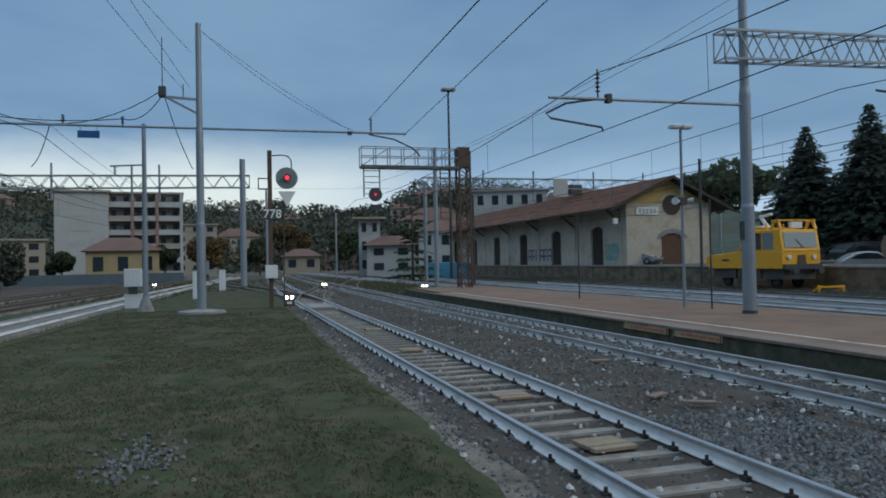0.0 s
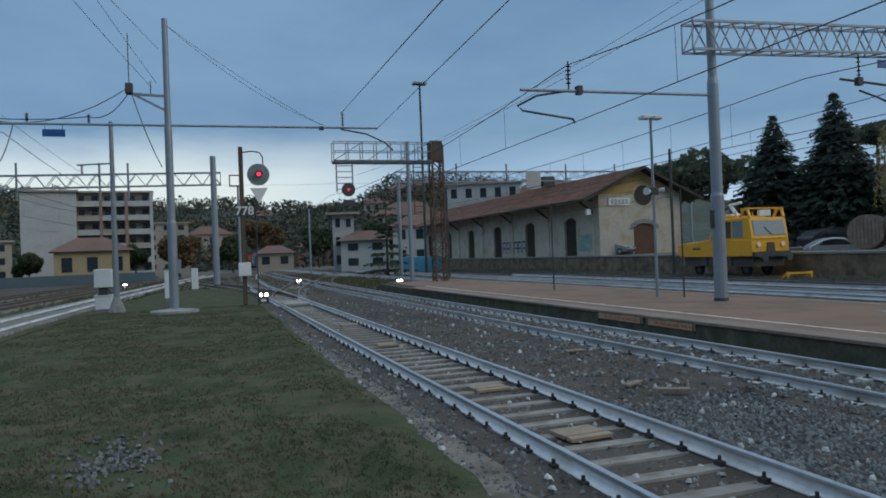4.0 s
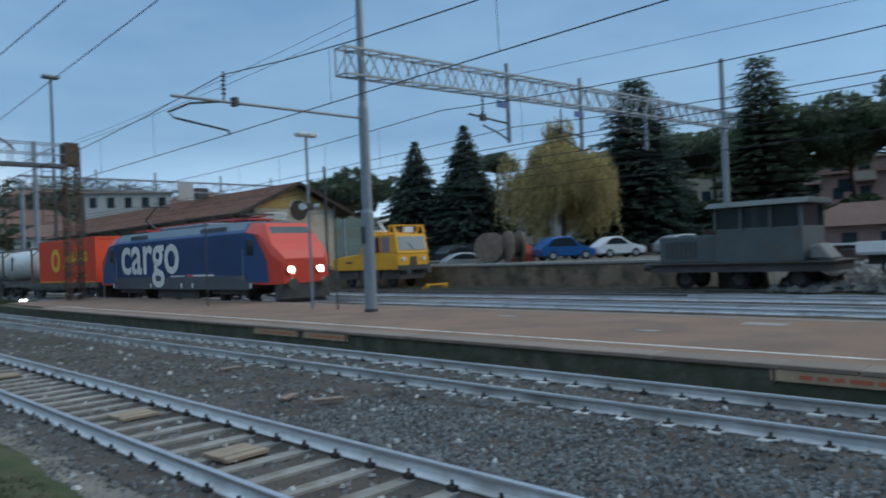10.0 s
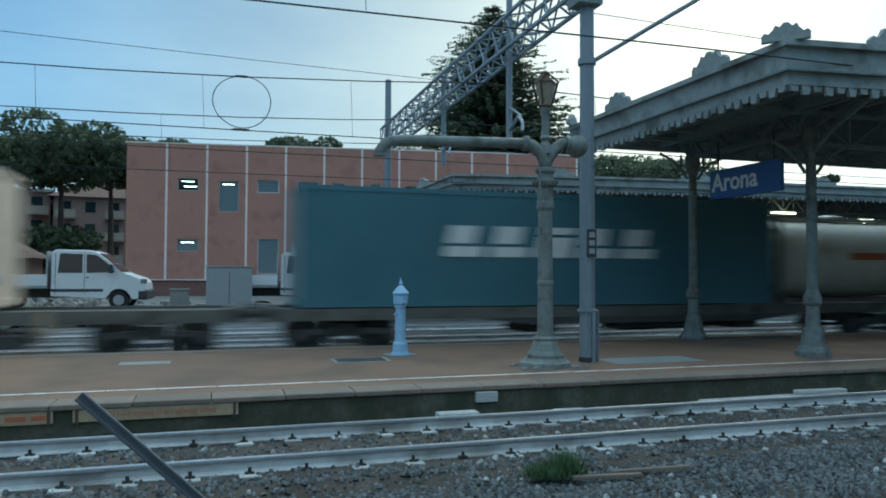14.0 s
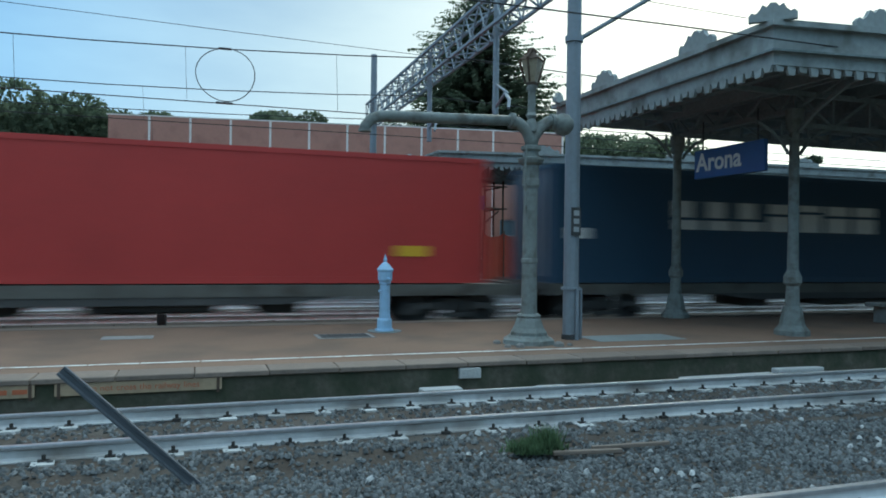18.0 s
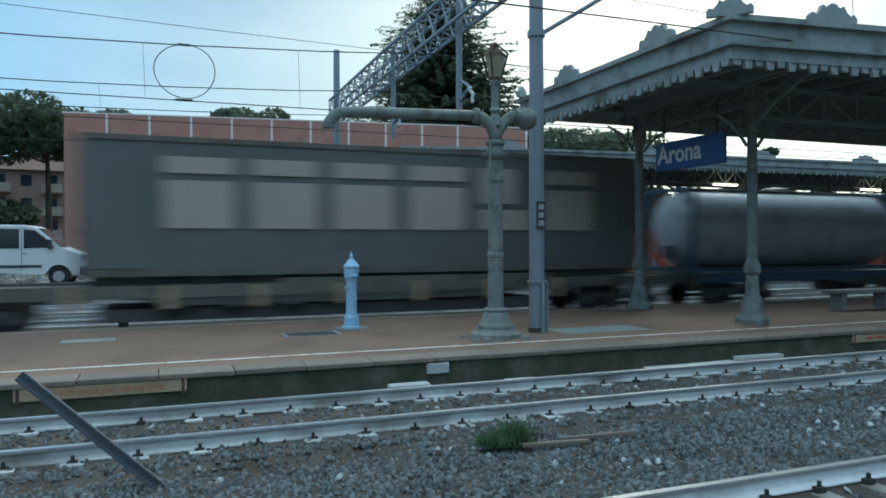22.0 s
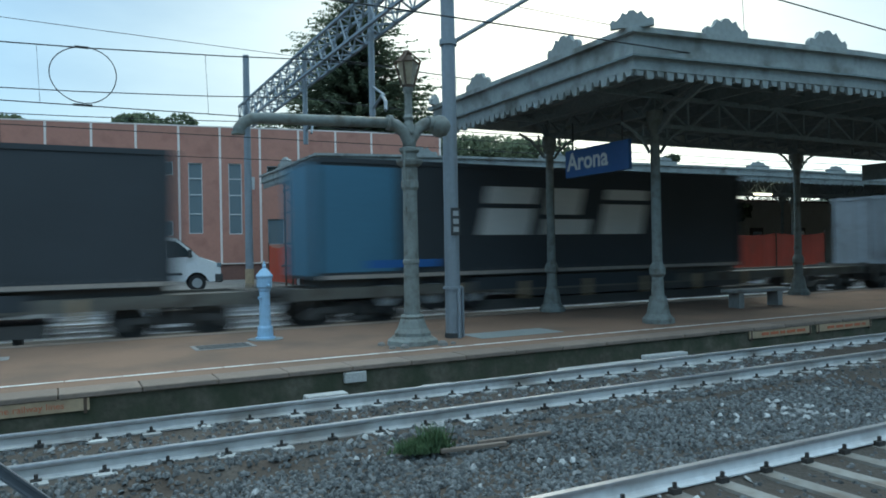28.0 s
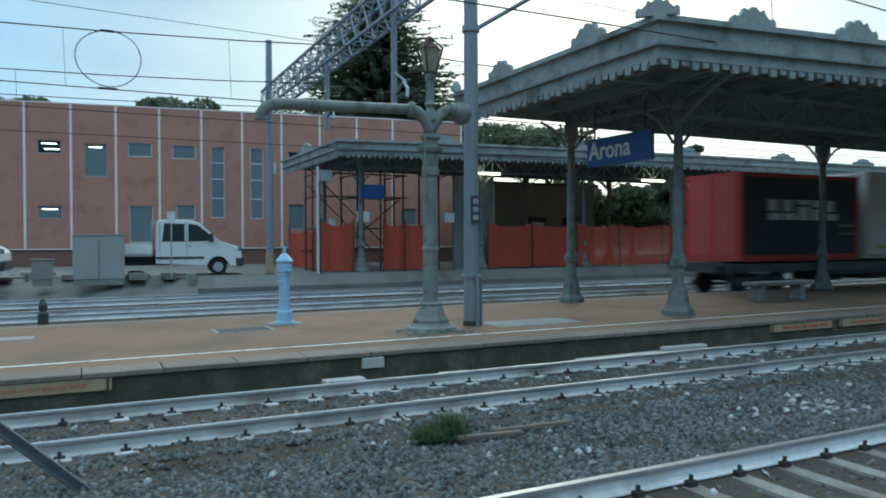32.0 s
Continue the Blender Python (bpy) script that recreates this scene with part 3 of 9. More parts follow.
def side_m(x, y, z):
    """Pose for lettering on a face that looks towards -x, reading along -y."""
    return Matrix(((0, 0, -1, x), (-1, 0, 0, y), (0, 1, 0, z), (0, 0, 0, 1)))


def end_m(x, y, z):
    """Pose for lettering on a face that looks towards -y, reading along +x."""
    return pose(x, y, z, 90, 0, 0)


# ---------------------------------------------------------------- ground
def fbm(x, y, s):
    return noise.noise((x * s, y * s, 3.7)) + 0.5 * noise.noise((x * s * 2.1, y * s * 2.1, 9.1))


def sheet(name, x0, x1, y0, y1, nx, ny, height, material, label="", kind="structure", category=""):
    vs, fs = [], []
    for j in range(ny + 1):
        for i in range(nx + 1):
            x, y = x0 + (x1 - x0) * i / nx, y0 + (y1 - y0) * j / ny
            vs.append((x, y, height(x, y)))
    for j in range(ny):
        for i in range(nx):
            a = j * (nx + 1) + i
            fs.append((a, a + 1, a + nx + 2, a + nx + 1))
    return tagged(raw(name, vs, fs, material, smooth=True), label, category, kind=kind)


# one ground sheet to the horizon
vs, fs = [], []
radii = [0, 30, 80, 180, 420, 900, 1800, 3500]
for r in radii[1:]:
    for k in range(48):
        a = 2 * math.pi * k / 48
        vs.append((r * math.cos(a), r * math.sin(a) + 20, -0.42))
vs.append((0, 20, -0.42))
for k in range(48):
    fs.append((len(vs) - 1, k, (k + 1) % 48))
    for q in range(len(radii) - 2):
        fs.append((q * 48 + k, q * 48 + 48 + k, q * 48 + 48 + (k + 1) % 48, q * 48 + (k + 1) % 48))
tagged(raw("ground", vs, fs, "gravel"), "grey-brown gravelly ground reaching the horizon", "ground", kind="structure")


def grass_edge(y):
    return 2.35 + 0.012 * max(y, 0) + 0.18 * noise.noise((0.0, y * 0.25, 1.0)) + 0.11 * noise.noise((0.0, y * 1.1, 5.0))


def left_rail(y):
    """Line of the yard track that closes in from the grass side."""
    return -8.85 + 0.053 * y + 0.00026 * y * y


def grass_h(x, y):
    e = grass_edge(y) - x
    f = min(max((e + 0.5) / 1.0, 0), 1)
    f = f * f * (3 - 2 * f)
    g = min(max((x - left_rail(y) - 1.0) / 0.8, 0), 1)
    return -0.30 + (0.22 * f * (0.1 + 0.9 * g)) + 0.03 * fbm(x, y, 0.9) * f


sheet("grass_verge", -14, 2.9, -16, 60, 110, 300, grass_h, "grass_soil", "short worn autumn grass verge with bare earth patches", category="grass")


def ballast_h(x, y):
    d = 0.055 * fbm(x, y, 1.3)
    base = -0.21
    for c in (4.11, 8.94):
        if abs(x - c) < 0.70:
            base = -0.214 if c < 5 else -0.178
            d *= 0.4
        elif abs(x - c) < 1.35:
            base = -0.165
            d *= 0.4
    if 5.6 < x < 7.5:
        base = -0.22 + 0.05 * fbm(x, y, 0.4)
    return base + d * 0.6


sheet("track_bed", 1.9, 10.6, -46, 150, 44, 420, ballast_h, "ballast_bed", "grey and rust-stained crushed stone ballast bed", category="ballast")
sheet("track_bed", 17.06, 29.3, -70, 150, 20, 200, lambda x, y: -0.160 + 0.03 * fbm(x, y, 0.8), "ballast_dark", "dark stained ballast under the far tracks", category="ballast")
sheet("yard_bed", 10.6, 17.06, 49, 150, 12, 80, lambda x, y: -0.24 + 0.08 * fbm(x, y, 0.5), "ballast_bed", "weedy ballast beyond the platform end", category="ballast")
sheet("yard_bed", 27.9, 34.2, 3.0, 150, 12, 120, lambda x, y: -0.16 + 0.10 * fbm(x, y, 0.5), "gravel", "weedy yard ground beside the loading dock", category="ground")
sheet("yard_bed", -60, -8.0, -16, 150, 40, 90, lambda x, y: -0.36 + 0.07 * fbm(x, y, 0.4) + (0.12 if left_rail(y) - 12 > x else 0), "ballast_bed", "dark ballast of the old yard tracks", category="ballast")

sheet("earth_strip", 2.25, 3.02, -14, 34, 8, 120, lambda x, y: -0.185 + 0.02 * fbm(x, y, 2.2) - 0.10 * max(0, abs(x - 2.62 - 0.12 * noise.noise((0, y * 0.5, 4))) - 0.24) * 4, "earth", "dusty pale earth strip between the grass and the track", category="ground")
RNG = random.Random(11)
CA_ = 4.11


def scatter_stones(name, n, region, size, material, label, zf, rng):
    """Loose angular stones in one mesh."""
    base = [(1, 0, -0.3), (0.1, 0.9, -0.4), (-0.9, 0.35, -0.3), (-0.5, -0.8, -0.35), (0.5, -0.85, -0.3), (0.55, 0.3, 0.6), (-0.45, 0.4, 0.7), (0.05, -0.5, 0.65)]
    tri = [(0, 1, 5), (1, 2, 6), (1, 6, 5), (2, 3, 6), (3, 7, 6), (3, 4, 7), (4, 0, 5), (4, 5, 7), (5, 6, 7)]
    v, f = [], []
    for _ in range(n):
        x, y = region(rng)
        s = size * rng.uniform(0.55, 1.5)
        a = rng.uniform(0, 6.28)
        tx, ty = rng.uniform(-0.5, 0.5), rng.uniform(-0.5, 0.5)
        ca, sa = math.cos(a), math.sin(a)
        k = len(v)
        z = zf(x, y)
        sx, sy, sz = s * rng.uniform(0.7, 1.2), s * rng.uniform(0.6, 1.0), s * rng.uniform(0.6, 1.0)
        for px, py, pz in base:
            px, py, pz = px * sx * rng.uniform(0.85, 1.15), py * sy * rng.uniform(0.85, 1.15), pz * sz
            v.append((x + px * ca - py * sa, y + px * sa + py * ca, z + pz + tx * px + ty * py + 0.2 * s))
        f += [tuple(k + i for i in t) for t in tri]
    return tagged(raw(name, v, f, material), label, "ballast", kind="stuff")


def near_region(rng):
    while True:
        y = rng.uniform(-13, 17) if rng.random() < 0.72 else rng.uniform(15, 42)
        x = rng.uniform(2.45, 8.1) if rng.random() < 0.62 else rng.uniform(8.1, 10.4)
        if abs(x - 3.39) < 0.10 or abs(x - 4.9) < 0.10 or abs(x - 8.22) < 0.10 or abs(x - 9.72) < 0.10:
            continue
        return x, y


def track_gap(rng):
    while True:
        x, y = rng.uniform(5.05, 7.9), rng.uniform(-11, 9)
        if x < 7.3 or rng.random() < 0.75:
            return x, y


scatter_stones("ballast_stones", 21000, track_gap, 0.030, "stone", "loose grey angular ballast stones between the tracks", ballast_h, RNG)
scatter_stones("ballast_stones", 24000, near_region, 0.032, "stone", "loose grey ballast stones among the sleepers", lambda x, y: ballast_h(x, y) - (0.012 if abs(x - CA_) < 0.7 else 0), RNG)
scatter_stones("ballast_stones", 650, near_region, 0.040, "stone_pale", "scattered pale chips of stone on the ballast", lambda x, y: ballast_h(x, y) + 0.015, RNG)
scatter_stones("ballast_stones", 38, lambda r: (r.gauss(6.35, 0.25), r.gauss(-8.6, 0.4)), 0.04, "stone_pale", "patch of pale broken stone on the ballast", lambda x, y: ballast_h(x, y) + 0.02, RNG)
scatter_stones("gravel_patch", 2600, lambda r: (r.gauss(2.68, 0.22), r.uniform(3, 30)), 0.022, "stone", "small grey stones strewn over the earth strip", lambda x, y: -0.185, RNG)
scatter_stones("gravel_patch", 240, lambda r: (r.gauss(-1.0, 0.26), r.gauss(8.5, 0.5)), 0.028, "stone", "bare patch of grey stones in the grass", lambda x, y: grass_h(x, y) + 0.012, RNG)
scatter_stones("ballast_stones", 3500, lambda r: (r.uniform(17.3, 27.6), r.uniform(-25, 40)), 0.05, "ballast_dark", "dark ballast stones of the far tracks", lambda x, y: -0.2, RNG)


def blades(name, n, region, h, material, label, zf, rng, lean=0.5, w=0.012):
    v, f = [], []
    for _ in range(n):
        x, y = region(rng)
        z = zf(x, y) - 0.01
        for _b in range(4):
            a = rng.uniform(0, 6.28)
            hh = h * rng.uniform(0.4, 1.3)
            ox, oy = rng.uniform(-0.05, 0.05), rng.uniform(-0.05, 0.05)
            dx, dy = math.cos(a), math.sin(a)
            lx, ly = rng.uniform(-lean, lean) * hh, rng.uniform(-lean, lean) * hh
            k = len(v)
            v += [(x + ox - dx * w, y + oy - dy * w, z), (x + ox + dx * w, y + oy + dy * w, z), (x + ox + lx, y + oy + ly, z + hh)]
            f.append((k, k + 1, k + 2))
    return tagged(raw(name, v, f, material), label, "grass", kind="stuff")


def verge(rng):
    while True:
        y = 3.0 + 33 * rng.random() ** 1.5
        x = rng.uniform(-9, grass_edge(y) - 0.25)
        if x > left_rail(y) + 1.3 and fbm(x, y, 0.55) > -0.12 + rng.uniform(-0.35, 0.2) and ((x + 1.0) / 0.6) ** 2 + ((y - 8.5) / 1.1) ** 2 > rng.uniform(0.3, 1.1):
            return x, y


blades("grass", 30000, verge, 0.042, "blade", "short trodden grass of the verge", grass_h, RNG)
blades("weeds", 900, lambda r: (r.uniform(5.2, 7.6), r.uniform(12, 40)), 0.06, "blade", "thin weeds between the tracks", ballast_h, RNG)
blades("weeds", 2600, lambda r: (r.uniform(28.5, 33.5), r.uniform(12, 75)), 0.22, "blade", "dry weeds along the loading dock", lambda x, y: -0.15, RNG, w=0.03)
blades("weeds", 5200, lambda r: (r.uniform(-14, 15), 46 + 64 * r.random()), 0.22, "blade", "dry brown weeds between the far tracks", lambda x, y: -0.28, RNG, w=0.05)
blades("weeds", 1200, lambda r: (r.uniform(10.8, 16.5), r.uniform(50, 80)), 0.3, "blade", "scrub beyond the platform end", lambda x, y: -0.25, RNG, w=0.04)


# ---------------------------------------------------------------- railway tracks
HEAD = [(-0.036, -0.012), (-0.033, 0.0), (0.033, 0.0), (0.036, -0.012), (0.036, -0.038), (0.009, -0.048), (-0.009, -0.048), (-0.036, -0.038)]
WEB = [(-0.009, -0.048), (0.009, -0.048), (0.010, -0.125), (0.025, -0.143), (0.075, -0.152), (0.075, -0.166), (-0.075, -0.166), (-0.075, -0.152), (-0.025, -0.143), (-0.010, -0.125)]


def sweep(bm, prof, pts):
    """Sweeps a cross-section (sideways, up) along points of the plan."""
    rings = []
    for i, p in enumerate(pts):
        a, b = Vector(pts[max(i - 1, 0)]), Vector(pts[min(i + 1, len(pts) - 1)])
        d = (b - a).normalized()
        side = Vector((d.y, -d.x, 0))
        rings.append([bm.verts.new(Vector(p) + side * s + Vector((0, 0, u))) for s, u in prof])
    n = len(prof)
    for a, b in zip(rings[:-1], rings[1:]):
        for i in range(n):
            j = (i + 1) % n
            bm.faces.new((a[i], b[i], b[j], a[j]))
    bm.faces.new(rings[0])
    bm.faces.new(rings[-1][::-1])
    return bm


def sleeper_mesh(L=2.4, w=0.225):
    bm = B()
    prism(bm, [(-w / 2, -0.30), (w / 2, -0.30), (w / 2 - 0.02, -0.185), (-w / 2 + 0.02, -0.185)], -L / 2, L / 2, "x")
    me = bpy.data.meshes.new("sleeper")
    bm.to_mesh(me)
    bm.free()
    return me


SLEEPER = sleeper_mesh()


def track(name, centre, y0, y1, label, white=True, sleepers=None, step=6.0, spacing=0.6, clips=None, z=0.0, pads=False):
    """A railway track: two rails of head and web, sleepers and fastenings. centre(y) gives its x."""
    th = thing(name, pose(0, 0, z), label, "railway track", kind="structure")
    n = max(int((y1 - y0) / step), 1)
    ys = [y0 + (y1 - y0) * i / n for i in range(n + 1)]
    for s in (-1, 1):
        pts = [(centre(y) + s * 0.7535, y, 0) for y in ys]
        r = part("rail", sweep(B(), WEB, pts), ("rail_pale" if name == "track_2" else "rail_white") if white else "rail_rust", th, "whitewashed web and foot" if white else "")
        part("rail_head", sweep(B(), HEAD, pts), "rail_head" if white else "rail_dull", r, "worn steel running surface")
    if sleepers:
        y = sleepers[0]
        k = 0
        while y < sleepers[1] and k < 290:
            link("sleeper", SLEEPER, "sleeper", th, m=pose(centre(y), y, 0, 0, 0, -math.degrees(math.atan(centre(y + 0.5) - centre(y - 0.5)))))
            y += spacing
            k += 1
    if clips:
        bm = B()
        y = sleepers[0]
        while y < clips:
            for s in (-1, 1):
                for o in (-1, 1):
                    x = centre(y) + s * 0.7535 + o * 0.105
                    box(bm, x - 0.035, x + 0.035, y - 0.05, y + 0.05, -0.19, -0.135)
                    cyl(bm, (x, y, -0.14), (x, y, -0.085), 0.02, n=6)
            y += spacing
        part("fastening", bm, "clip", th, "dark iron rail fastenings", kind="stuff")
    if pads:
        # sleeper ends showing beside the rails where the ballast leaves them bare
        bm = B()
        y = sleepers[0]
        k = 0
        while y < clips:
            for s in (-1, 1):
                for o in (-1, 1):
                    if noise.noise((k * 3.1, s * 5.0 + o, 2.0)) > -0.28:
                        x = centre(y) + s * 0.7535 + o * 0.17
                        w = 0.075 + 0.03 * noise.noise((k * 1.3, o, s))
                        prism(bm, [(x - w, y - 0.11), (x + w, y - 0.10), (x + w * 0.9, y + 0.11), (x - w, y + 0.10)], -0.2, -0.150, "z")
            y += spacing
            k += 1
        part("sleeper_pad", bm, "stone_pale", th, "pale sleeper tops bare beside the rails", kind="stuff")
    return th


CA, CB, CC, CD, CE = 4.11, 8.94, 18.5, 22.6, 27.0
# line of the main track: straight past the platform, easing towards the grass side far off
MAIN = [(-600, 18.5), (20, 18.5), (40, 18.0), (54, 17.4), (90, 16.8), (134, 16.0), (200, 14.2), (265, 11.9), (300, 10.5), (400, 5.5), (900, -22.0)]


def main_x(y):
    for (a, xa), (b, xb) in zip(MAIN[:-1], MAIN[1:]):
        if y <= b:
            t = (y - a) / (b - a)
            return xa + (xb - xa) * t
    return MAIN[-1][1]


def a_x(y):
    return CA if y < 44 else CA + 0.0006 * (y - 44) ** 2


track("track_1", a_x, -14, 130, "track with whitewashed rails on concrete sleepers beside the grass", sleepers=(-12, 100), clips=34)
track("track_2", lambda y: CB if y < 60 else CB + 0.0003 * (y - 60) ** 2, -44, 130, "track with whitewashed rails along the island platform", sleepers=(-40, 100), clips=34, pads=True)
track("track_3", main_x, -90, 330, "main track on which the freight train runs", sleepers=(-20, 110), step=8)
track("track_4", lambda y: CD, -90, 110, "far track with whitewashed rails", sleepers=(-20, 40), step=12)
track("track_5", lambda y: CE, -90, 60, "far track with whitewashed rails by the station platform", sleepers=(-14, 40), step=12)
track("siding_1", lambda y: 31.4, 8.5, 90, "rusty dock siding", white=False, sleepers=(9, 60), step=12)
track("siding_2", lambda y: 28.4 - 0.0 * y, 14, 90, "rusty yard siding", white=False, sleepers=(14, 60), step=12)
track("yard_track_1", lambda y: left_rail(y) - 0.75, -10, 125, "yard track that closes in on the grass side", sleepers=(0, 90), step=6)
track("yard_track_2", lambda y: left_rail(y) - 5.4, -10, 130, "yard track across the grass", sleepers=(0, 90), step=6, white=False)
track("yard_track_3", lambda y: left_rail(y) - 10.2, -10, 130, "rusty yard track across the grass", sleepers=(0, 90), step=6, white=False)


def crossover(name, x0, y0, x1, y1, label):
    def cx(y):
        t = min(max((y - y0) / (y1 - y0), 0), 1)
        return x0 + (x1 - x0) * (3 * t * t - 2 * t ** 3)
    return track(name, cx, y0, y1, label, white=False, sleepers=(y0 + 2, y1 - 2), step=2.5, spacing=0.65, z=-0.004)


crossover("crossover_1", CA, 36, CB + 0.4, 78, "switch from the verge track to the platform track")
crossover("crossover_2", CA, 40, left_rail(100) - 0.7, 100, "switch from the verge track towards the yard")
crossover("crossover_3", CB, 52, 16.6, 104, "switch from the platform track to the main track")

# paved panel between the rails of the verge track
tagged(part("crossing_panel", box(B(), 3.52, 4.70, 34.2, 37.0, -0.16, -0.035), "concrete", bev=0.02), "pale crossing panel between the rails", "panel", kind="structure")
# timber or board infills between the rails
for k, (bx, by, w, d, a) in enumerate([(4.12, 7.72, 0.55, 0.34, 4), (4.25, 10.95, 0.55, 0.32, 3), (4.2, 17.5, 0.5, 0.3, -2), (4.4, 23.3, 0.55, 0.3, 0)]):
    bm = box(B(), -w / 2, w / 2, -d / 2, d / 2, 0, 0.05)
    box(bm, -w / 2 + 0.02, w / 2 + 0.03, -d / 2 - 0.13, -d / 2 - 0.01, -0.01, 0.04)
    tagged(part("board", bm, "board_brown", bev=0.006, m=pose(bx, by, -0.185, 0, 0, a)), "weathered brown plank cover lying between the rails", "board", "boards between the rails")
for k, (bx, by, L, w, a) in enumerate([(6.35, 10.0, 0.55, 0.12, 35), (6.6, 9.3, 0.5, 0.10, -20), (6.9, -4.0, 0.75, 0.07, 75), (7.0, -4.6, 0.9, 0.05, 80), (7.4, 13.8, 0.5, 0.12, 10)]):
    bm = box(B(), -L / 2, L / 2, -w / 2, w / 2, 0, 0.04)
    tagged(part("board_scrap", bm, "coping", bev=0.006, m=pose(bx, by, -0.17, 3, 2, a)), "broken grey-brown board lying on the ballast", "debris", "scraps on the ballast")

# ---------------------------------------------------------------- island platform
PZ = 0.25
PX0, PX1, PY0, PY1 = 10.55, 17.0, -60.0, 47.0
plat = thing("island_platform", pose(0, 0, 0), "low island platform with reddish asphalt and a mossy stone edge", "platform", kind="structure")
part("surface", prism(B(), [(PX0 + 0.55, PY0), (PX1 - 0.45, PY0), (PX1 - 0.45, 30), (PX1 - 1.0, PY1), (PX0 + 1.0, PY1), (PX0 + 0.55, 38)], -0.3, PZ, "z"), "asphalt", plat, "worn reddish-brown asphalt")
bm = prism(B(), [(PX0 + 0.06, PY0), (PX0 + 0.548, PY0), (PX0 + 0.548, 38), (PX0 + 0.99, PY1), (PX0 + 0.5, PY1), (PX0 + 0.06, 38)], -0.4, PZ - 0.075, "z")
prism(bm, [(PX1 - 0.448, PY0), (PX1 - 0.02, PY0), (PX1 - 0.02, 30), (PX1 - 0.55, PY1), (PX1 - 0.998, PY1), (PX1 - 0.448, 30)], -0.4, PZ - 0.075, "z")
part("edge_wall", bm, "moss_wall", plat, "dark mossy masonry edge")
# coping slabs along the near edge
slab = bpy.data.meshes.new("coping_slab")
bm = box(B(), 0, 0.545, -0.495, 0.495, -0.07, 0.004)
bmesh.ops.bevel(bm, geom=bm.edges[:], offset=0.012, segments=1, affect="EDGES")
bm.to_mesh(slab)
bm.free()
for k in range(78):
    y = -39.5 + k
    jit = 0.012 * noise.noise((k * 0.9, 0, 0))
    link("coping_slab", slab, "coping", plat, m=pose(PX0 + jit, y, PZ + 0.2 * jit, 0, 0, 0.4 * noise.noise((k * 1.7, 2, 0))))
part("far_coping", prism(B(), [(PX1 - 0.448, PY0), (PX1, PY0), (PX1, 30), (PX1 - 0.53, PY1), (PX1 - 0.998, PY1), (PX1 - 0.448, 30)], PZ - 0.07, PZ + 0.003, "z"), "coping", plat, "pale coping strip of the far edge")
# worn white safety line in dashes
bm = B()
y = -50.0
k = 0
while y < 38:
    L = 0.75 + 0.5 * noise.noise((k * 0.7, 5, 0))
    box(bm, 11.58 + 0.01 * noise.noise((k, 8, 0)), 11.66, y, y + L, PZ + 0.002, PZ + 0.007)
    y += L + 0.02
    k += 1
part("white_line", bm, "white_line", plat, "worn white safety line")
bm = B()
for (x, y, w, d) in ((14.9, 1.2, 0.9, 0.5), (15.2, 13.0, 0.7, 0.25), (13.6, 7.8, 0.5, 0.2), (15.6, 6.2, 0.9, 0.45)):
    box(bm, x - d / 2, x + d / 2, y - w / 2, y + w / 2, PZ + 0.001, PZ + 0.006)
part("patch", bm, "concrete", plat, "pale cement patches")
# iron manhole
mh = thing("manhole", pose(14.30, -2.80, PZ), "dark iron manhole cover in a cement frame on the platform", "manhole")
part("frame", box(B(), -0.36, 0.36, -0.56, 0.56, -0.02, 0.008), "concrete", mh, "cement surround")
part("cover", box(B(), -0.28, 0.28, -0.48, 0.48, -0.02, 0.014), "steel_dark", mh, bev=0.004)
bm = B()
for i in range(7):
    box(bm, -0.24, 0.24, -0.43 + i * 0.14, -0.40 + i * 0.14, 0.013, 0.02)
part("rib", bm, "steel_dark", mh)
# dark patch of old paving round the mast foot
tagged(part("paving_patch", box(B(), 12.35, 13.25, -9.4, -7.4, PZ, PZ + 0.005), "canopy_dark"), "dark patch of old paving round the mast foot", "paving", kind="structure")


# warning boards on the platform face
def warning_board(y0, y1, text, label):
    th = thing("warning_board", pose(PX0 - 0.0, 0, 0), label, "warning board", "warning boards on the platform face")
    part("panel", box(B(), 0.018, 0.055, y1, y0, 0.015, 0.185), "plank", th, bev=0.004)
    for q in (y0 - 0.05, y1 + 0.05):
        part("bracket", box(B(), 0.012, 0.06, q - 0.02, q + 0.02, -0.02, 0.2), "rust", th)
    if text:
        words("lettering", text, 0.118, "letter_red", th, side_m(0.0165, (y0 + y1) / 2 - 0.03, 0.10), 0.002)
    else:
        bm = B()
        L = y0 - y1
        q = y0 - 0.18 * L
        r = random.Random(int(y0 * 10))
        while q > y1 + 0.1 * L:
            w = r.uniform(0.10, 0.30)
            box(bm, 0.013, 0.0185, max(q - w, y1 + 0.08), q, 0.065, 0.125)
            q -= w + 0.06
        part("text_bar", bm, "letter_red", th)
    return th


M["letter_red"] = mat("faded_red_letter", (0.42, 0.12, 0.055), 0.7, vary=0.2, bump=0)
warning_board(1.72, -0.36, "Do not cross the railway lines", "yellowed board with a faded red warning not to cross")
warning_board(4.15, 1.95, "", "yellowed warning board with faded red writing")
warning_board(15.9, 14.0, "", "weathered tan warning board on the platform face")
warning_board(18.3, 16.1, "", "weathered tan warning board on the platform face")
warning_board(-12.9, -14.9, "", "tan warning board on the shaded platform face")
warning_board(-15.1, -17.1, "", "tan warning board on the shaded platform face")
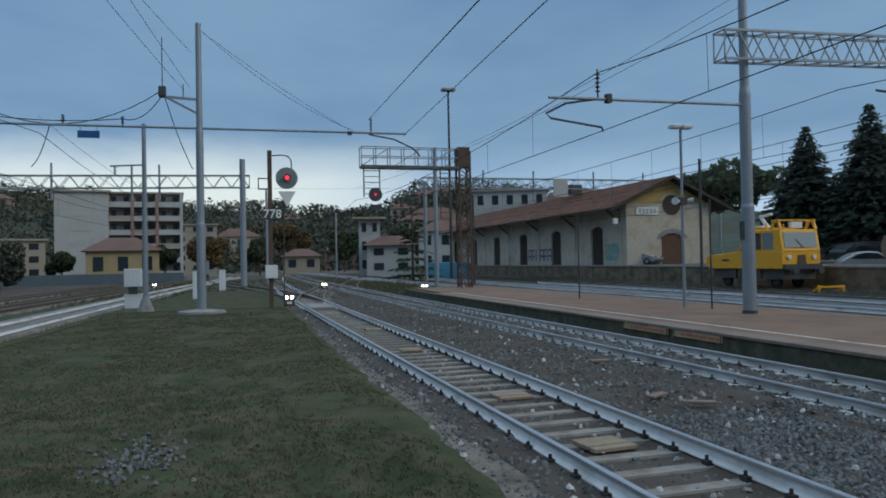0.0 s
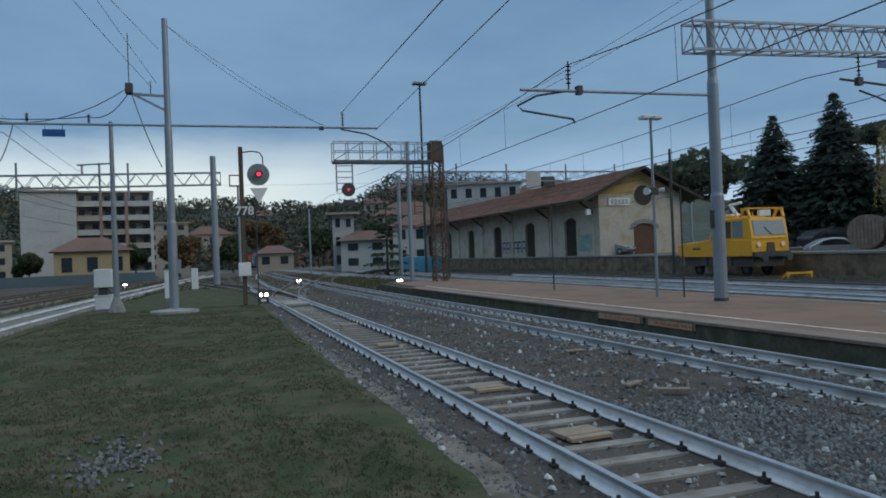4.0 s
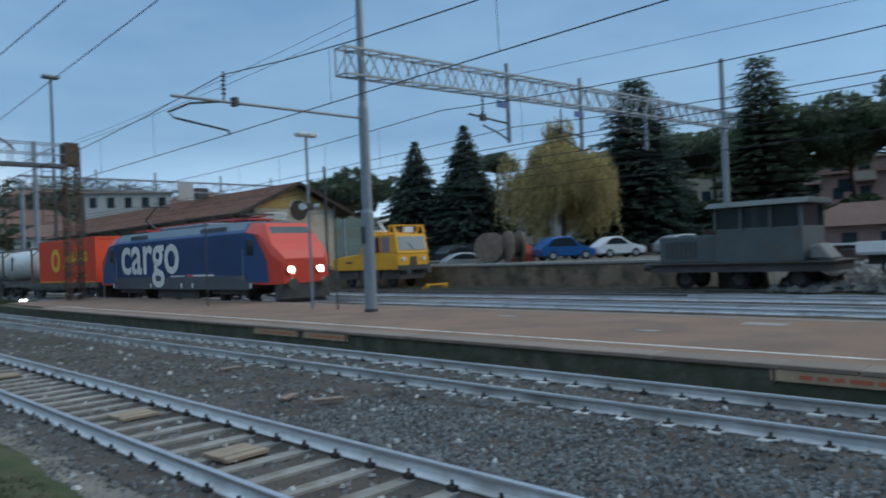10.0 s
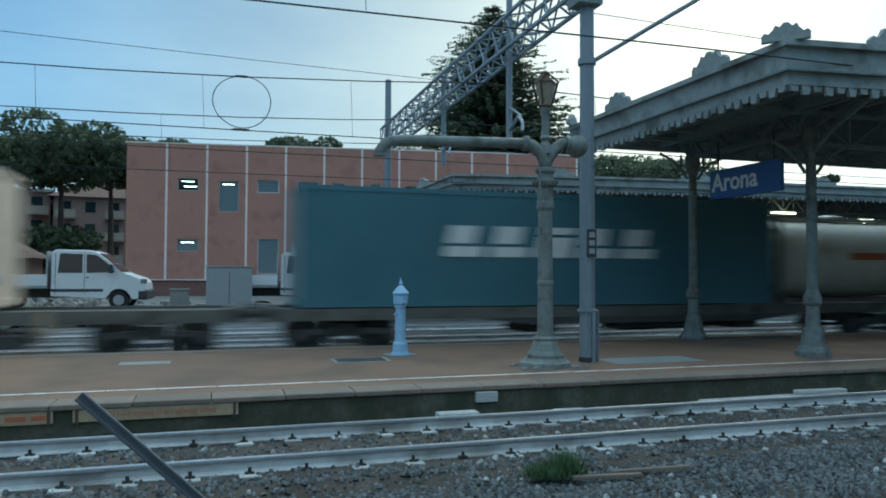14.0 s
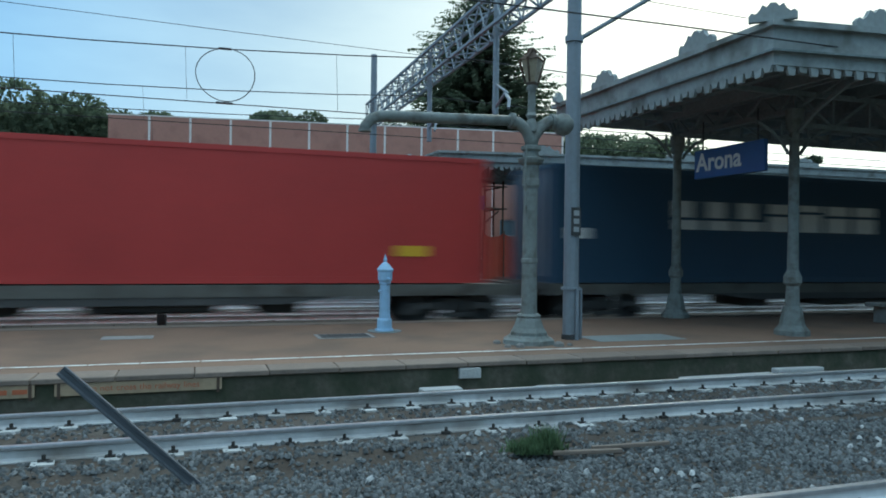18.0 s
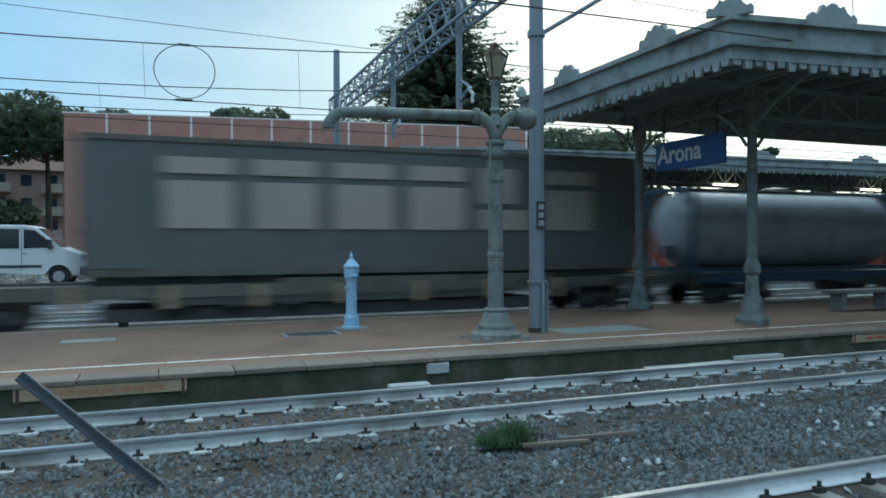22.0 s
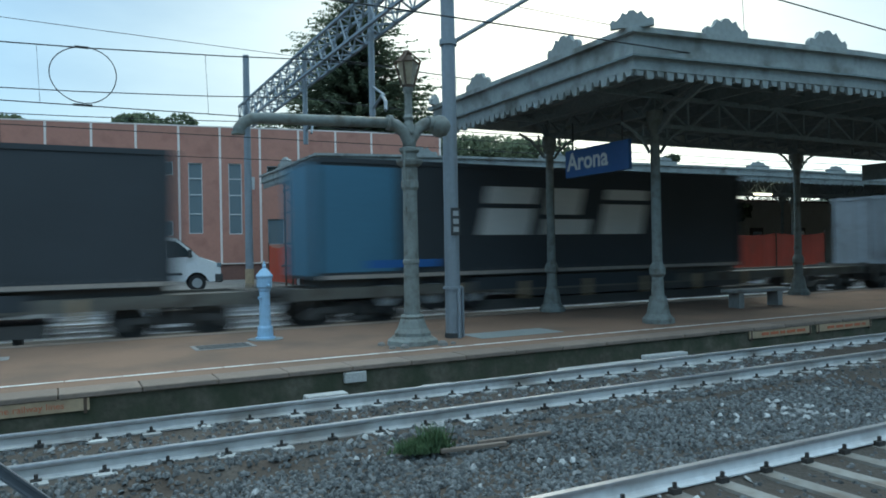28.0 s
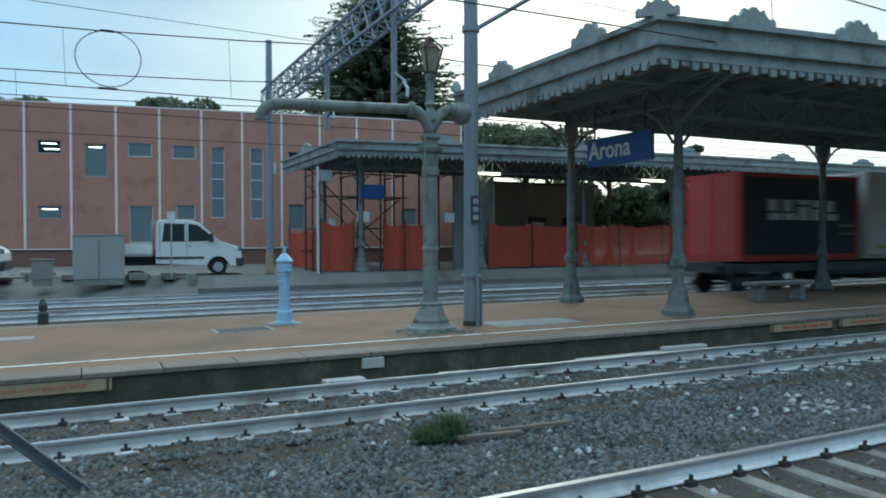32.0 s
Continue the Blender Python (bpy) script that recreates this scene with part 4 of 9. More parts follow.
# white block on the face and fallen coping stones
tagged(part("marker_block", box(B(), PX0 - 0.01, PX0 + 0.1, -4.22, -3.86, 0.0, 0.165), "stone_pale", bev=0.012), "white painted block set in the platform face", "marker")
for (x, y, L, w, h, a) in ((10.22, -3.45, 0.62, 0.22, 0.13, 0), (10.2, -4.4, 0.75, 0.2, 0.06, 2), (10.24, -5.3, 0.5, 0.2, 0.07, -3), (10.2, -6.1, 0.9, 0.2, 0.06, 1),
                           (10.22, -8.6, 1.9, 0.16, 0.10, 1), (10.2, -10.1, 1.0, 0.18, 0.17, -2), (10.22, -7.3, 0.6, 0.16, 0.05, 4)):
    tagged(part("coping_stone", box(B(), -w / 2, w / 2, -L / 2, L / 2, 0, h), "stone_pale", bev=0.015, m=pose(x, y, -0.18, 0, 0, a)), "pale broken coping stone lying beside the rail", "stone", "stones along the platform")


# ---------------------------------------------------------------- overhead line
def mast(name, x, y, h, label, r0=0.16, r1=0.09, foot="plate", z=0.0, material="galv", steps=True, group="line masts"):
    th = thing(name, pose(x, y, z), label, "mast", group)
    bm = B()
    if steps:
        lathe(bm, [(r0, 0), (r0, h * 0.30), (r0 * 0.97, h * 0.302), (r0 * 0.86, h * 0.31), (r0 * 0.84, h * 0.62), (r1 * 1.12, h * 0.64), (r1, h)], 14)
    else:
        lathe(bm, [(r0, 0), (r1, h)], 12)
    part("pole", bm, material, th, smooth=False)
    if foot == "plate":
        part("foot_collar", lathe(B(), [(r0 + 0.02, 0), (r0 + 0.02, 0.09), (r0 + 0.005, 0.1)], 14), "steel_dark", th)
    elif foot == "block":
        part("footing", lathe(B(), [(1.05, -0.3), (1.0, 0.02), (0.55, 0.07), (0.3, 0.1)], 14), "concrete", th, "rough concrete footing")
    return th


def insulator(parent, p, up=0.45, n=4):
    bm = B()
    cyl(bm, p, (p[0], p[1], p[2] + up), 0.025, n=6)
    for k in range(n):
        z = p[2] + up * (0.2 + 0.6 * k / max(n - 1, 1))
        lathe(bm, [(0.03, 0), (0.085, 0.02), (0.03, 0.06)], 8, (p[0], p[1], z))
    part("insulator", bm, "insul", parent)


def truss(parent, p0, p1, w, h, bay, r=0.035, material="galv"):
    """Box lattice girder between two points at its lower axis."""
    p0, p1 = Vector(p0), Vector(p1)
    d = (p1 - p0)
    L = d.length
    d.normalize()
    s = Vector((d.y, -d.x, 0)) * (w / 2)
    up = Vector((0, 0, h))
    for o in (s, -s):
        for u in (Vector(), up):
            part("chord", beam(B(), p0 + o + u, p1 + o + u, r * 2), material, parent)
    n = max(int(L / bay), 1)
    bm = B()
    for i in range(n):
        a, b = p0 + d * (L * i / n), p0 + d * (L * (i + 1) / n)
        m_ = (a + b) / 2
        for o in (s, -s):
            beam(bm, a + o, m_ + o + up, r)
            beam(bm, m_ + o + up, b + o, r)
        beam(bm, a + s, m_ - s, r)
        beam(bm, m_ - s, b + s, r)
        beam(bm, a + s + up, m_ - s + up, r)
        beam(bm, m_ - s + up, b + s + up, r)
    for q in (p0, p1):
        beam(bm, q + s, q + s + up, r), beam(bm, q - s, q - s + up, r), beam(bm, q + s, q - s, r), beam(bm, q + s + up, q - s + up, r)
    part("lacing", bm, material, parent)


# mast in the grass with its long cross arm
m1 = mast("line_mast", -1.2, 33.5, 12.6, "tall stepped grey steel mast with a long cross arm", 0.19, 0.12, "block")
part("cross_arm", cyl(B(), (-10.5, 0, 7.95), (9.26, 0, 8.03), 0.055), "galv", m1)
part("bracket", beam(B(), (0, 0, 8.6), (-1.35, 0, 9.3), 0.09), "galv", m1)
part("bracket", beam(B(), (0, 0, 9.25), (-1.5, 0, 9.32), 0.10), "galv", m1)
part("switch_head", box(B(), -1.65, -1.35, -0.2, 0.2, 9.3, 9.75), "steel_dark", m1, bev=0.03)
part("rod", cyl(B(), (-1.5, 0, 9.7), (-1.5, 0, 11.9), 0.02), "steel_dark", m1)
part("rod", cyl(B(), (-0.65, 0, 9.3), (-0.65, 0, 9.9), 0.02), "steel_dark", m1)
for x in (-7.9, -5.4, -3.1, 7.6):
    insulator(m1, (x, 0, 8.0), 0.75 if x > 0 else 0.42)
part("clamp", box(B(), 6.5, 6.7, -0.09, 0.09, 7.9, 8.05), "steel_dark", m1)
part("registration_arm", tube(B(), [(7.5, 0, 7.95), (8.7, 0, 7.75), (9.6, 0, 7.35), (9.95, 0, 7.0)], 0.035), "steel_dark", m1)
bs = part("number_plate", box(B(), -4.85, -4.0, -0.03, 0.03, 7.45, 7.75), "sign_blue", m1, "small blue plate hung from the arm")
for x in (-4.75, -4.1):
    part("hanger", cyl(B(), (x, 0, 7.75), (x, 0, 7.95), 0.012, n=5), "wire", m1)
part("post_box", box(B(), 0.16, 0.32, -0.12, 0.12, 1.6, 2.2), "galv", m1)


def jumper(parent, a, b, sag, r=0.02, n=10):
    pts = []
    for i in range(n + 1):
        t = i / n
        p = Vector(a).lerp(Vector(b), t)
        p.z -= sag * 4 * t * (1 - t)
        pts.append(tuple(p))
    part("jumper_cable", tube(B(), pts, r, 5), "wire", parent)


jumper(m1, (-7.9, 0, 8.4), (-1.5, 0, 9.6), 0.9)
jumper(m1, (-3.1, 0, 8.3), (-1.5, 0, 9.4), 0.4)
jumper(m1, (-9.8, 0, 8.5), (-3.1, 0, 8.3), 0.25)
jumper(m1, (-5.9, 0, 7.95), (-6.6, 0, 6.2), 0.3)
jumper(m1, (-1.4, 0, 9.3), (-0.3, 0, 6.2), 0.2)

# mast on the platform with a bracket arm and the lattice portal
m2 = mast("portal_mast", 14.9, 18.4, 10.6, "stepped grey steel mast carrying a lattice portal beam", 0.20, 0.12, "plate", PZ)
part("bracket_arm", cyl(B(), (-6.4, 0, 6.2), (0, 0, 6.25), 0.045), "galv", m2)
insulator(m2, (-4.9, 0, 6.25), 0.8, 5)
part("clamp", box(B(), -4.65, -4.5, -0.1, 0.1, 6.12, 6.36), "steel_dark", m2)
part("registration_arm", tube(B(), [(-5.0, 0, 6.2), (-5.9, 0, 6.05), (-6.5, 0, 5.75), (-6.35, 0, 5.62), (-4.8, 0, 5.42), (-4.75, 0, 5.3)], 0.032), "steel_dark", m2)
part("number_plate", box(B(), -0.225, -0.2, -0.09, 0.09, 2.2, 2.75), "steel_dark", m2)
insulator(m2, (0, 0, 8.9), 0.9, 5)
truss(m2, (-0.85, 0, 7.55), (27.9, 0, 8.5), 0.5, 0.85, 0.95, 0.034)
for (x, top, bot) in ((7.3, 9.15, 6.03), (12.3, 9.28, 5.95), (17.9, 8.6, 6.5)):
    part("drop_post", cyl(B(), (x, 0, bot), (x, 0, top), 0.085), "galv", m2)
    part("drop_arm", cyl(B(), (x, 0, bot + 0.75), (x - 2.3, 0, bot + 0.9), 0.04), "steel_dark", m2)
    part("drop_strut", tube(B(), [(x, 0, bot + 0.1), (x - 0.7, 0, bot + 0.35), (x - 1.5, 0, bot + 0.55)], 0.035, 6), "steel_dark", m2)
    insulator(m2, (x - 1.5, 0, bot + 0.85), 0.95, 5)
    part("clamp", box(B(), x - 1.62, x - 1.4, -0.08, 0.08, bot + 0.72, bot + 0.98), "steel_dark", m2)
part("plate", box(B(), 6.3, 7.0, -0.30, -0.27, 7.28, 7.55), "sign_blue", m2)
part("plate", box(B(), 11.4, 12.1, -0.30, -0.27, 7.44, 7.7), "sign_blue", m2)
m2b = mast("portal_mast", 41.7, 18.4, 12.9, "far grey steel mast of the lattice portal", 0.22, 0.14, "plate", -0.2)

# second portal, by the water crane
m3 = mast("portal_mast", 12.9, -7.05, 10.5, "grey steel mast standing by the water crane", 0.155, 0.13, "plate", PZ, steps=False)
part("stay_arm", cyl(B(), (0.02, -0.1, 5.95), (-2.2, -4.6, 8.8), 0.045), "galv", m3)
part("collar", lathe(B(), [(0.18, 0), (0.18, 0.12)], 14, (0, 0, 5.88)), "galv", m3)
part("collar", lathe(B(), [(0.2, 0), (0.2, 0.05)], 14, (0, 0, 0.98)), "galv", m3)
part("cable_pipe", cyl(B(), (-0.19, -0.04, 0.0), (-0.19, -0.04, 1.0), 0.04), "galv", m3)
part("cable_pipe", cyl(B(), (-0.02, -0.21, 0.0), (-0.02, -0.21, 1.0), 0.035), "galv", m3)
np_ = part("number_plate", box(B(), -0.19, -0.16, -0.10, 0.10, 2.05, 2.60), "steel_dark", m3, "dark mast number plate")
bm = B()
for k in range(3):
    box(bm, -0.196, -0.19, -0.06, 0.06, 2.12 + 0.16 * k, 2.22 + 0.16 * k)
part("text_bar", bm, "frame_grey", np_)
part("sign_box", box(B(), -0.25, 0.25, -0.22, 0.3, 7.05, 7.4), "canopy_dark", m3)
truss(m3, (0.2, 0, 7.3), (17.6, 0, 7.05), 0.55, 0.8, 0.95, 0.036)
m3b = mast("portal_mast", 30.3, -7.05, 9.7, "grey steel mast with a pale foot by the station forecourt", 0.17, 0.13, "plate", 0.5, steps=False)
part("foot_paint", lathe(B(), [(0.185, 0), (0.18, 0.9)], 14), "plank", m3b, "pale painted foot")
part("box", box(B(), 0.12, 0.45, -0.3, -0.05, 4.2, 4.7), "white", m3b)
for (x, top, bot) in ((4.0, 9.4, 4.9), (9.5, 8.0, 5.2)):
    part("drop_post", cyl(B(), (x, 0, bot), (x, 0, top), 0.08), "galv", m3)
    part("registration_arm", tube(B(), [(x, 0, bot + 0.4), (x - 0.6, 0, bot + 0.65), (x - 1.3, 0.2, bot + 0.35), (x - 1.5, 0.3, bot + 0.1)], 0.04), "galv", m3)
    part("registration_arm", tube(B(), [(x, 0, bot + 1.0), (x - 0.8, 0, bot + 0.6)], 0.03), "galv", m3)

# slim posts and masts of the yard
pl = mast("line_mast", -3.75, 36.2, 8.6, "slim grey mast with a short bracket by the cabinet", 0.13, 0.09, "plate", 0.0, steps=False)
part("foot_flare", lathe(B(), [(0.38, -0.1), (0.32, 0.1), (0.15, 0.6)], 10), "concrete", pl)
part("bracket_arm", cyl(B(), (-1.45, 0, 6.62), (0, 0, 6.7), 0.04), "galv", pl)
insulator(pl, (-1.25, 0, 6.2), 0.4, 3)
bmst = mast("line_mast", 1.15, 66, 11.2, "pale blue-grey line mast beyond the signal", 0.28, 0.24, "plate", 0.0, steps=False)
b2 = mast("line_mast", 3.35, 70, 9.0, "slim grey mast beyond the signal", 0.12, 0.10, "plate", 0.0, steps=False)
mast("line_mast", 16.95, 60.0, 11.9, "blue-grey line mast behind the signal bridge", 0.20, 0.17, "plate", -0.2, steps=False)
mast("line_mast", 14.0, 100, 9.0, "slim far line mast", 0.14, 0.12, "plate", -0.2, steps=False)
mast("line_mast", 31.0, 43.0, 8.8, "slim dark mast by the goods shed", 0.10, 0.09, "plate", -0.15, steps=False, material="steel_dark")
mast("line_mast", 21.0, 62.0, 8.0, "slim dark pole between the tracks", 0.10, 0.08, "plate", -0.2, steps=False, material="steel_dark")

# far portal across the whole yard
fp = thing("far_portal", pose(0, 76, 0), "long grey lattice portal across all tracks", "portal")
truss(fp, (-24, 0, 9.4), (2.0, 0, 9.75), 0.7, 1.2, 1.7, 0.055)
truss(fp, (20.0, 0, 9.9), (58, 0, 9.9), 0.7, 1.1, 1.7, 0.055)
for x in (-23.5, 57.5, 20.3):
    part("leg", cyl(B(), (x, 0, -0.3), (x, 0, 10.6), 0.2), "galv", fp)
for x in (-16, -9, -6.5, 27, 33, 40.5, 47):
    part("drop_post", cyl(B(), (x, 0, 8.4), (x, 0, 11.9), 0.1), "galv", fp)
part("board", box(B(), 35.2, 37.0, -0.5, -0.4, 9.0, 11.0), "facade_pale", fp, "pale blank board")
part("box", box(B(), 37.4, 38.8, -0.4, 0.4, 9.3, 10.4), "steel_dark", fp)

# wires: contact wire, messenger and droppers
def catenary(name, cx, label, spans, z_contact=5.35, hi=6.85, lo=6.35, drop=6.0, group="overhead wires", xf=None):
    th = thing(name, pose(0, 0, 0), label, "overhead wire", group)
    xf = xf or (lambda y: cx)
    cw = B()
    ms = B()
    dr = B()
    for (a, b) in spans:
        n = 8
        pts = []
        for i in range(n + 1):
            t = i / n
            y = a + (b - a) * t
            z = hi - (hi - lo) * 4 * t * (1 - t)
            pts.append((xf(y), y, z))
        tube(ms, pts, 0.015, 5)
        tube(cw, [(xf(a), a, z_contact), (xf((a + b) / 2), (a + b) / 2, z_contact - 0.02), (xf(b), b, z_contact)], 0.013, 5)
        k = int((b - a) / drop)
        for i in range(1, k):
            t = i / k
            y = a + (b - a) * t
            z = hi - (hi - lo) * 4 * t * (1 - t)
            cyl(dr, (xf(y), y, z_contact), (xf(y) + 0.02, y + 0.05, z), 0.006, n=4)
    part("contact_wire", cw, "wire", th)
    part("messenger_wire", ms, "wire", th)
    part("dropper", dr, "wire", th, kind="stuff")
    return th


catenary("overhead_wire", 9.85, "overhead wire above the platform track", [(-45, -7), (-7, 18.4), (18.4, 60), (60, 110)], 5.52, 7.2, 6.5, 4.5, xf=lambda y: 9.6 + 0.021 * min(max(y, 0), 18.4) + 0.004 * max(y - 18.4, 0))
cw3 = catenary("overhead_wire", CC, "overhead wire above the main track with a loop of spare wire", [(-55, -7), (-7, 18.4), (18.4, 60), (60, 110), (110, 160)], 5.47, 7.15, 6.66, 3.4, xf=main_x)
catenary("overhead_wire", CD, "overhead wire above the far track", [(-55, -7), (-7, 18.4), (18.4, 76)], 5.6, 6.95, 6.5, 7)
catenary("overhead_wire", CE, "overhead wire above the station track", [(-55, -7), (-7, 18.4), (18.4, 76)], 5.5, 6.9, 6.6, 7)
catenary("overhead_wire", 31.4, "overhead wire above the dock siding", [(14, 18.4), (18.4, 76)], 5.4, 6.6, 6.2, 8)
catenary("overhead_wire", -8, "overhead wire above the yard track", [(-20, 33.5), (33.5, 76), (76, 120)], 5.4, 7.6, 6.6, 8, xf=lambda y: left_rail(y) - 0.7)
catenary("overhead_wire", -13, "overhead wire above the far yard track", [(-20, 36), (36, 76), (76, 120)], 5.4, 7.2, 6.4, 8, xf=lambda y: left_rail(y) - 5.2)
bm = B()
pts = []
for i in range(33):
    a = 2 * math.pi * i / 32
    pts.append((CC - 0.02 + 0.05 * math.sin(2 * a), -0.62 + 0.69 * math.sin(a) * (1 + 0.04 * math.cos(a)), 6.15 + 0.64 * math.cos(a)))
tube(bm, pts, 0.012, 5)
part("wire_loop", bm, "wire", cw3, "round loop of spare wire")
part("wire_clamp", cyl(B(), (CC, -0.75, 6.79), (CC, -0.45, 6.79), 0.03), "steel_dark", cw3)
part("wire_clamp", cyl(B(), (CC, -0.8, 5.47), (CC, -0.4, 5.47), 0.03), "steel_dark", cw3)
for nm, pts in (("messenger", [(6.3, 33.5, 8.65), (5.13, 22.4, 7.45), (3.96, 11.3, 6.24), (3.95, 3, 6.1), (4.1, -30, 6.7)]), ("contact", [(7.95, 33.5, 7.95), (6.88, 23.1, 7.41), (5.81, 12.7, 6.87), (5.2, 2, 6.5), (4.5, -30, 6.5)])):
    th = thing("overhead_wire", pose(0, 0, 0), "overhead wire rising over the verge track to the long cross arm", "overhead wire", "overhead wires")
    part("wire", tube(B(), pts, 0.012, 5), "wire", th)
fw = thing("feeder_wire", pose(0, 0, 0), "thin feeder and stay wires strung between the masts", "wire")
for (a, b, s) in (((-1.1, 33.5, 12.3), (5.45, 33.5, 8.1), 0.18), ((-1.1, 33.5, 12.3), (5.6, 33.5, 8.1), 0.45), ((-1.5, 33.5, 11.3), (-9, -4, 12.0), 0.3), ((-1.6, 33.5, 9.8), (-5.5, 6, 12), 0.2), ((-1.8, 33.5, 9.6), (-7.0, 6, 12), 0.2),
                  ((-7.5, 33.5, 8.3), (-4.5, 66, 7.2), 0.5), ((14.9, 18.4, 9.9), (13.5, 60, 9.5), 0.6), ((14.9, 18.4, 9.5), (10.5, 62, 8.4), 0.7),
                  ((22.2, 18.4, 8.9), (22.3, -60, 8.2), 0.6), ((12.9, -7, 7.2), (12.4, -55, 6.9), 0.3), ((-0.6, 66, 8.7), (20, 76, 9.9), 0.1)):
    jumper(fw, a, b, s, 0.009, 12)

# ---------------------------------------------------------------- signals
sg = thing("signal_post", pose(1.85, 35.2, -0.05), "brown signal post with a lit red round signal beside the track", "signal")
part("post", box(B(), -0.10, 0.10, -0.09, 0.09, 0, 7.4), "rust", sg, bev=0.01)
hd = part("signal_head", cyl(B(), (0.78, -0.05, 6.1), (0.78, 0.12, 6.1), 0.50, n=28), "steel_dark", sg, "round black backboard")
part("rim", cyl(B(), (0.78, -0.075, 6.1), (0.78, -0.04, 6.1), 0.515, 0.49, n=28), "canopy_dark", hd)
part("red_light", cyl(B(), (0.80, -0.12, 6.12), (0.80, -0.06, 6.12), 0.095, n=16), "red_glow", hd, "glowing red lamp")
part("visor", cyl(B(), (0.80, -0.30, 6.12), (0.80, -0.06, 6.12), 0.15, 0.15, n=16, caps=False), "steel_dark", hd)
part("hook_pipe", tube(B(), [(0.1, 0, 7.15), (0.55, 0, 7.2), (0.85, 0, 7.15), (1.0, 0, 6.95), (1.02, 0, 6.3)], 0.03), "steel_dark", sg)
bm = prism(B(), [(0.38, 5.48), (1.20, 5.48), (0.79, 4.74)], -0.02, 0.02, "y")
part("triangle_sign", bm, "letter", sg, "white triangle pointing down")
pn = part("number_board", box(B(), -0.32, 0.52, -0.12, -0.09, 4.14, 4.64), "steel_dark", sg, "black number board with white digits")
words("lettering", "778", 0.56, "letter", pn, end_m(0.10, -0.124, 4.39), 0.003, 0.008)
part("platform_frame", box(B(), -0.55, -0.1, -0.05, 0.05, 5.55, 5.6), "rust", sg)
part("platform_frame", box(B(), -0.55, -0.1, -0.05, 0.05, 6.05, 6.1), "rust", sg)
part("platform_frame", box(B(), -0.55, -0.5, -0.05, 0.05, 5.55, 6.1), "rust", sg)
part("equipment_box", box(B(), -0.27, 0.29, -0.25, -0.05, 1.38, 2.0), "letter", sg, "pale grey equipment box", bev=0.02)
part("side_post", cyl(B(), (0.62, 0.2, 0), (0.62, 0.2, 5.4), 0.035), "steel_dark", sg)


def dwarf(x, y, label, s=1.0):
    th = thing("shunt_signal", pose(x, y, -0.15), label, "signal", "low shunting signals")
    part("housing", box(B(), -0.28 * s, 0.28 * s, -0.12, 0.15, 0.0, 0.62 * s), "steel_dark", th, bev=0.03)
    for q in (-0.13, 0.13):
        part("lamp", cyl(B(), (q * s, -0.15, 0.42 * s), (q * s, -0.115, 0.42 * s), 0.085 * s, n=12), "shunt_glow", th, "lit white lamp")
    part("lamp_plate", box(B(), -0.12 * s, 0.12 * s, -0.15, -0.118, 0.08, 0.2), "letter", th)
    return th


dwarf(2.9, 38.3, "low black shunting signal with two white lights")
dwarf(7.6, 62, "low shunting signal with white lights between the tracks", 0.9)
dwarf(13.3, 50.5, "low shunting signal with white lights at the platform end", 0.9)
dwarf(-7.0, 75, "low shunting signal with white lights in the yard", 0.9)
dwarf(-19.5, 72, "low shunting signal with white lights in the yard", 0.9)


def cabinet(x, y, z, w, d, h, label, mt="white", legs=True, name="equipment_cabinet"):
    th = thing(name, pose(x, y, z), label, "cabinet", "line-side cabinets")
    part("body", box(B(), -w / 2, w / 2, -d / 2, d / 2, 0.12, h), mt, th, bev=0.02)
    part("plinth", box(B(), -w / 2 + 0.03, w / 2 - 0.03, -d / 2 + 0.03, d / 2 - 0.03, -0.1, 0.12), "concrete", th)
    part("lid", box(B(), -w / 2 - 0.03, w / 2 + 0.03, -d / 2 - 0.03, d / 2 + 0.03, h, h + 0.04), mt, th)
    return th


c1 = cabinet(-4.42, 37.4, -0.1, 0.75, 0.5, 0.75, "white line-side box standing on a second box")
part("upper_box", box(B(), -0.38, 0.38, -0.26, 0.26, 1.15, 2.0), "white", c1, bev=0.02)
part("stand", box(B(), -0.2, 0.2, -0.15, 0.15, 0.78, 1.16), "steel_dark", c1)
for (x, y) in ((-1.9, 46), (-0.6, 60)):
    c2 = cabinet(x, y, -0.1, 0.5, 0.4, 1.7, "tall pale grey line-side cabinet in the grass")

# lattice tower with a signal bridge
tw = thing("signal_bridge", pose(14.6, 45.0, PZ - 0.4), "rusty lattice tower carrying a walkway and a red signal", "signal bridge")
for sx in (-0.36, 0.36):
    for sy in (-0.36, 0.36):
        part("leg", beam(B(), (sx, sy, 0), (sx, sy, 9.2), 0.11), "rust", tw)
bm = B()
for k in range(14):
    z0, z1 = 0.3 + k * 0.62, 0.3 + (k + 1) * 0.62
    for s in (-0.36, 0.36):
        beam(bm, (-0.36, s, z0 if k % 2 else z1), (0.36, s, z1 if k % 2 else z0), 0.06)
        beam(bm, (s, -0.36, z0 if k % 2 else z1), (s, 0.36, z1 if k % 2 else z0), 0.06)
part("lacing", bm, "rust", tw)
part("head_box", box(B(), -0.45, 0.35, -0.4, 0.4, 8.15, 9.45), "rust", tw, "rusty box at the tower's head", bev=0.02)
truss(tw, (-6.7, 0, 8.1), (-0.4, 0, 8.1), 0.75, 0.04, 1.3, 0.05, "galv")
part("walkway", box(B(), -6.7, -0.4, -0.36, 0.36, 8.0, 8.12), "canopy_grey", tw)
bm = B()
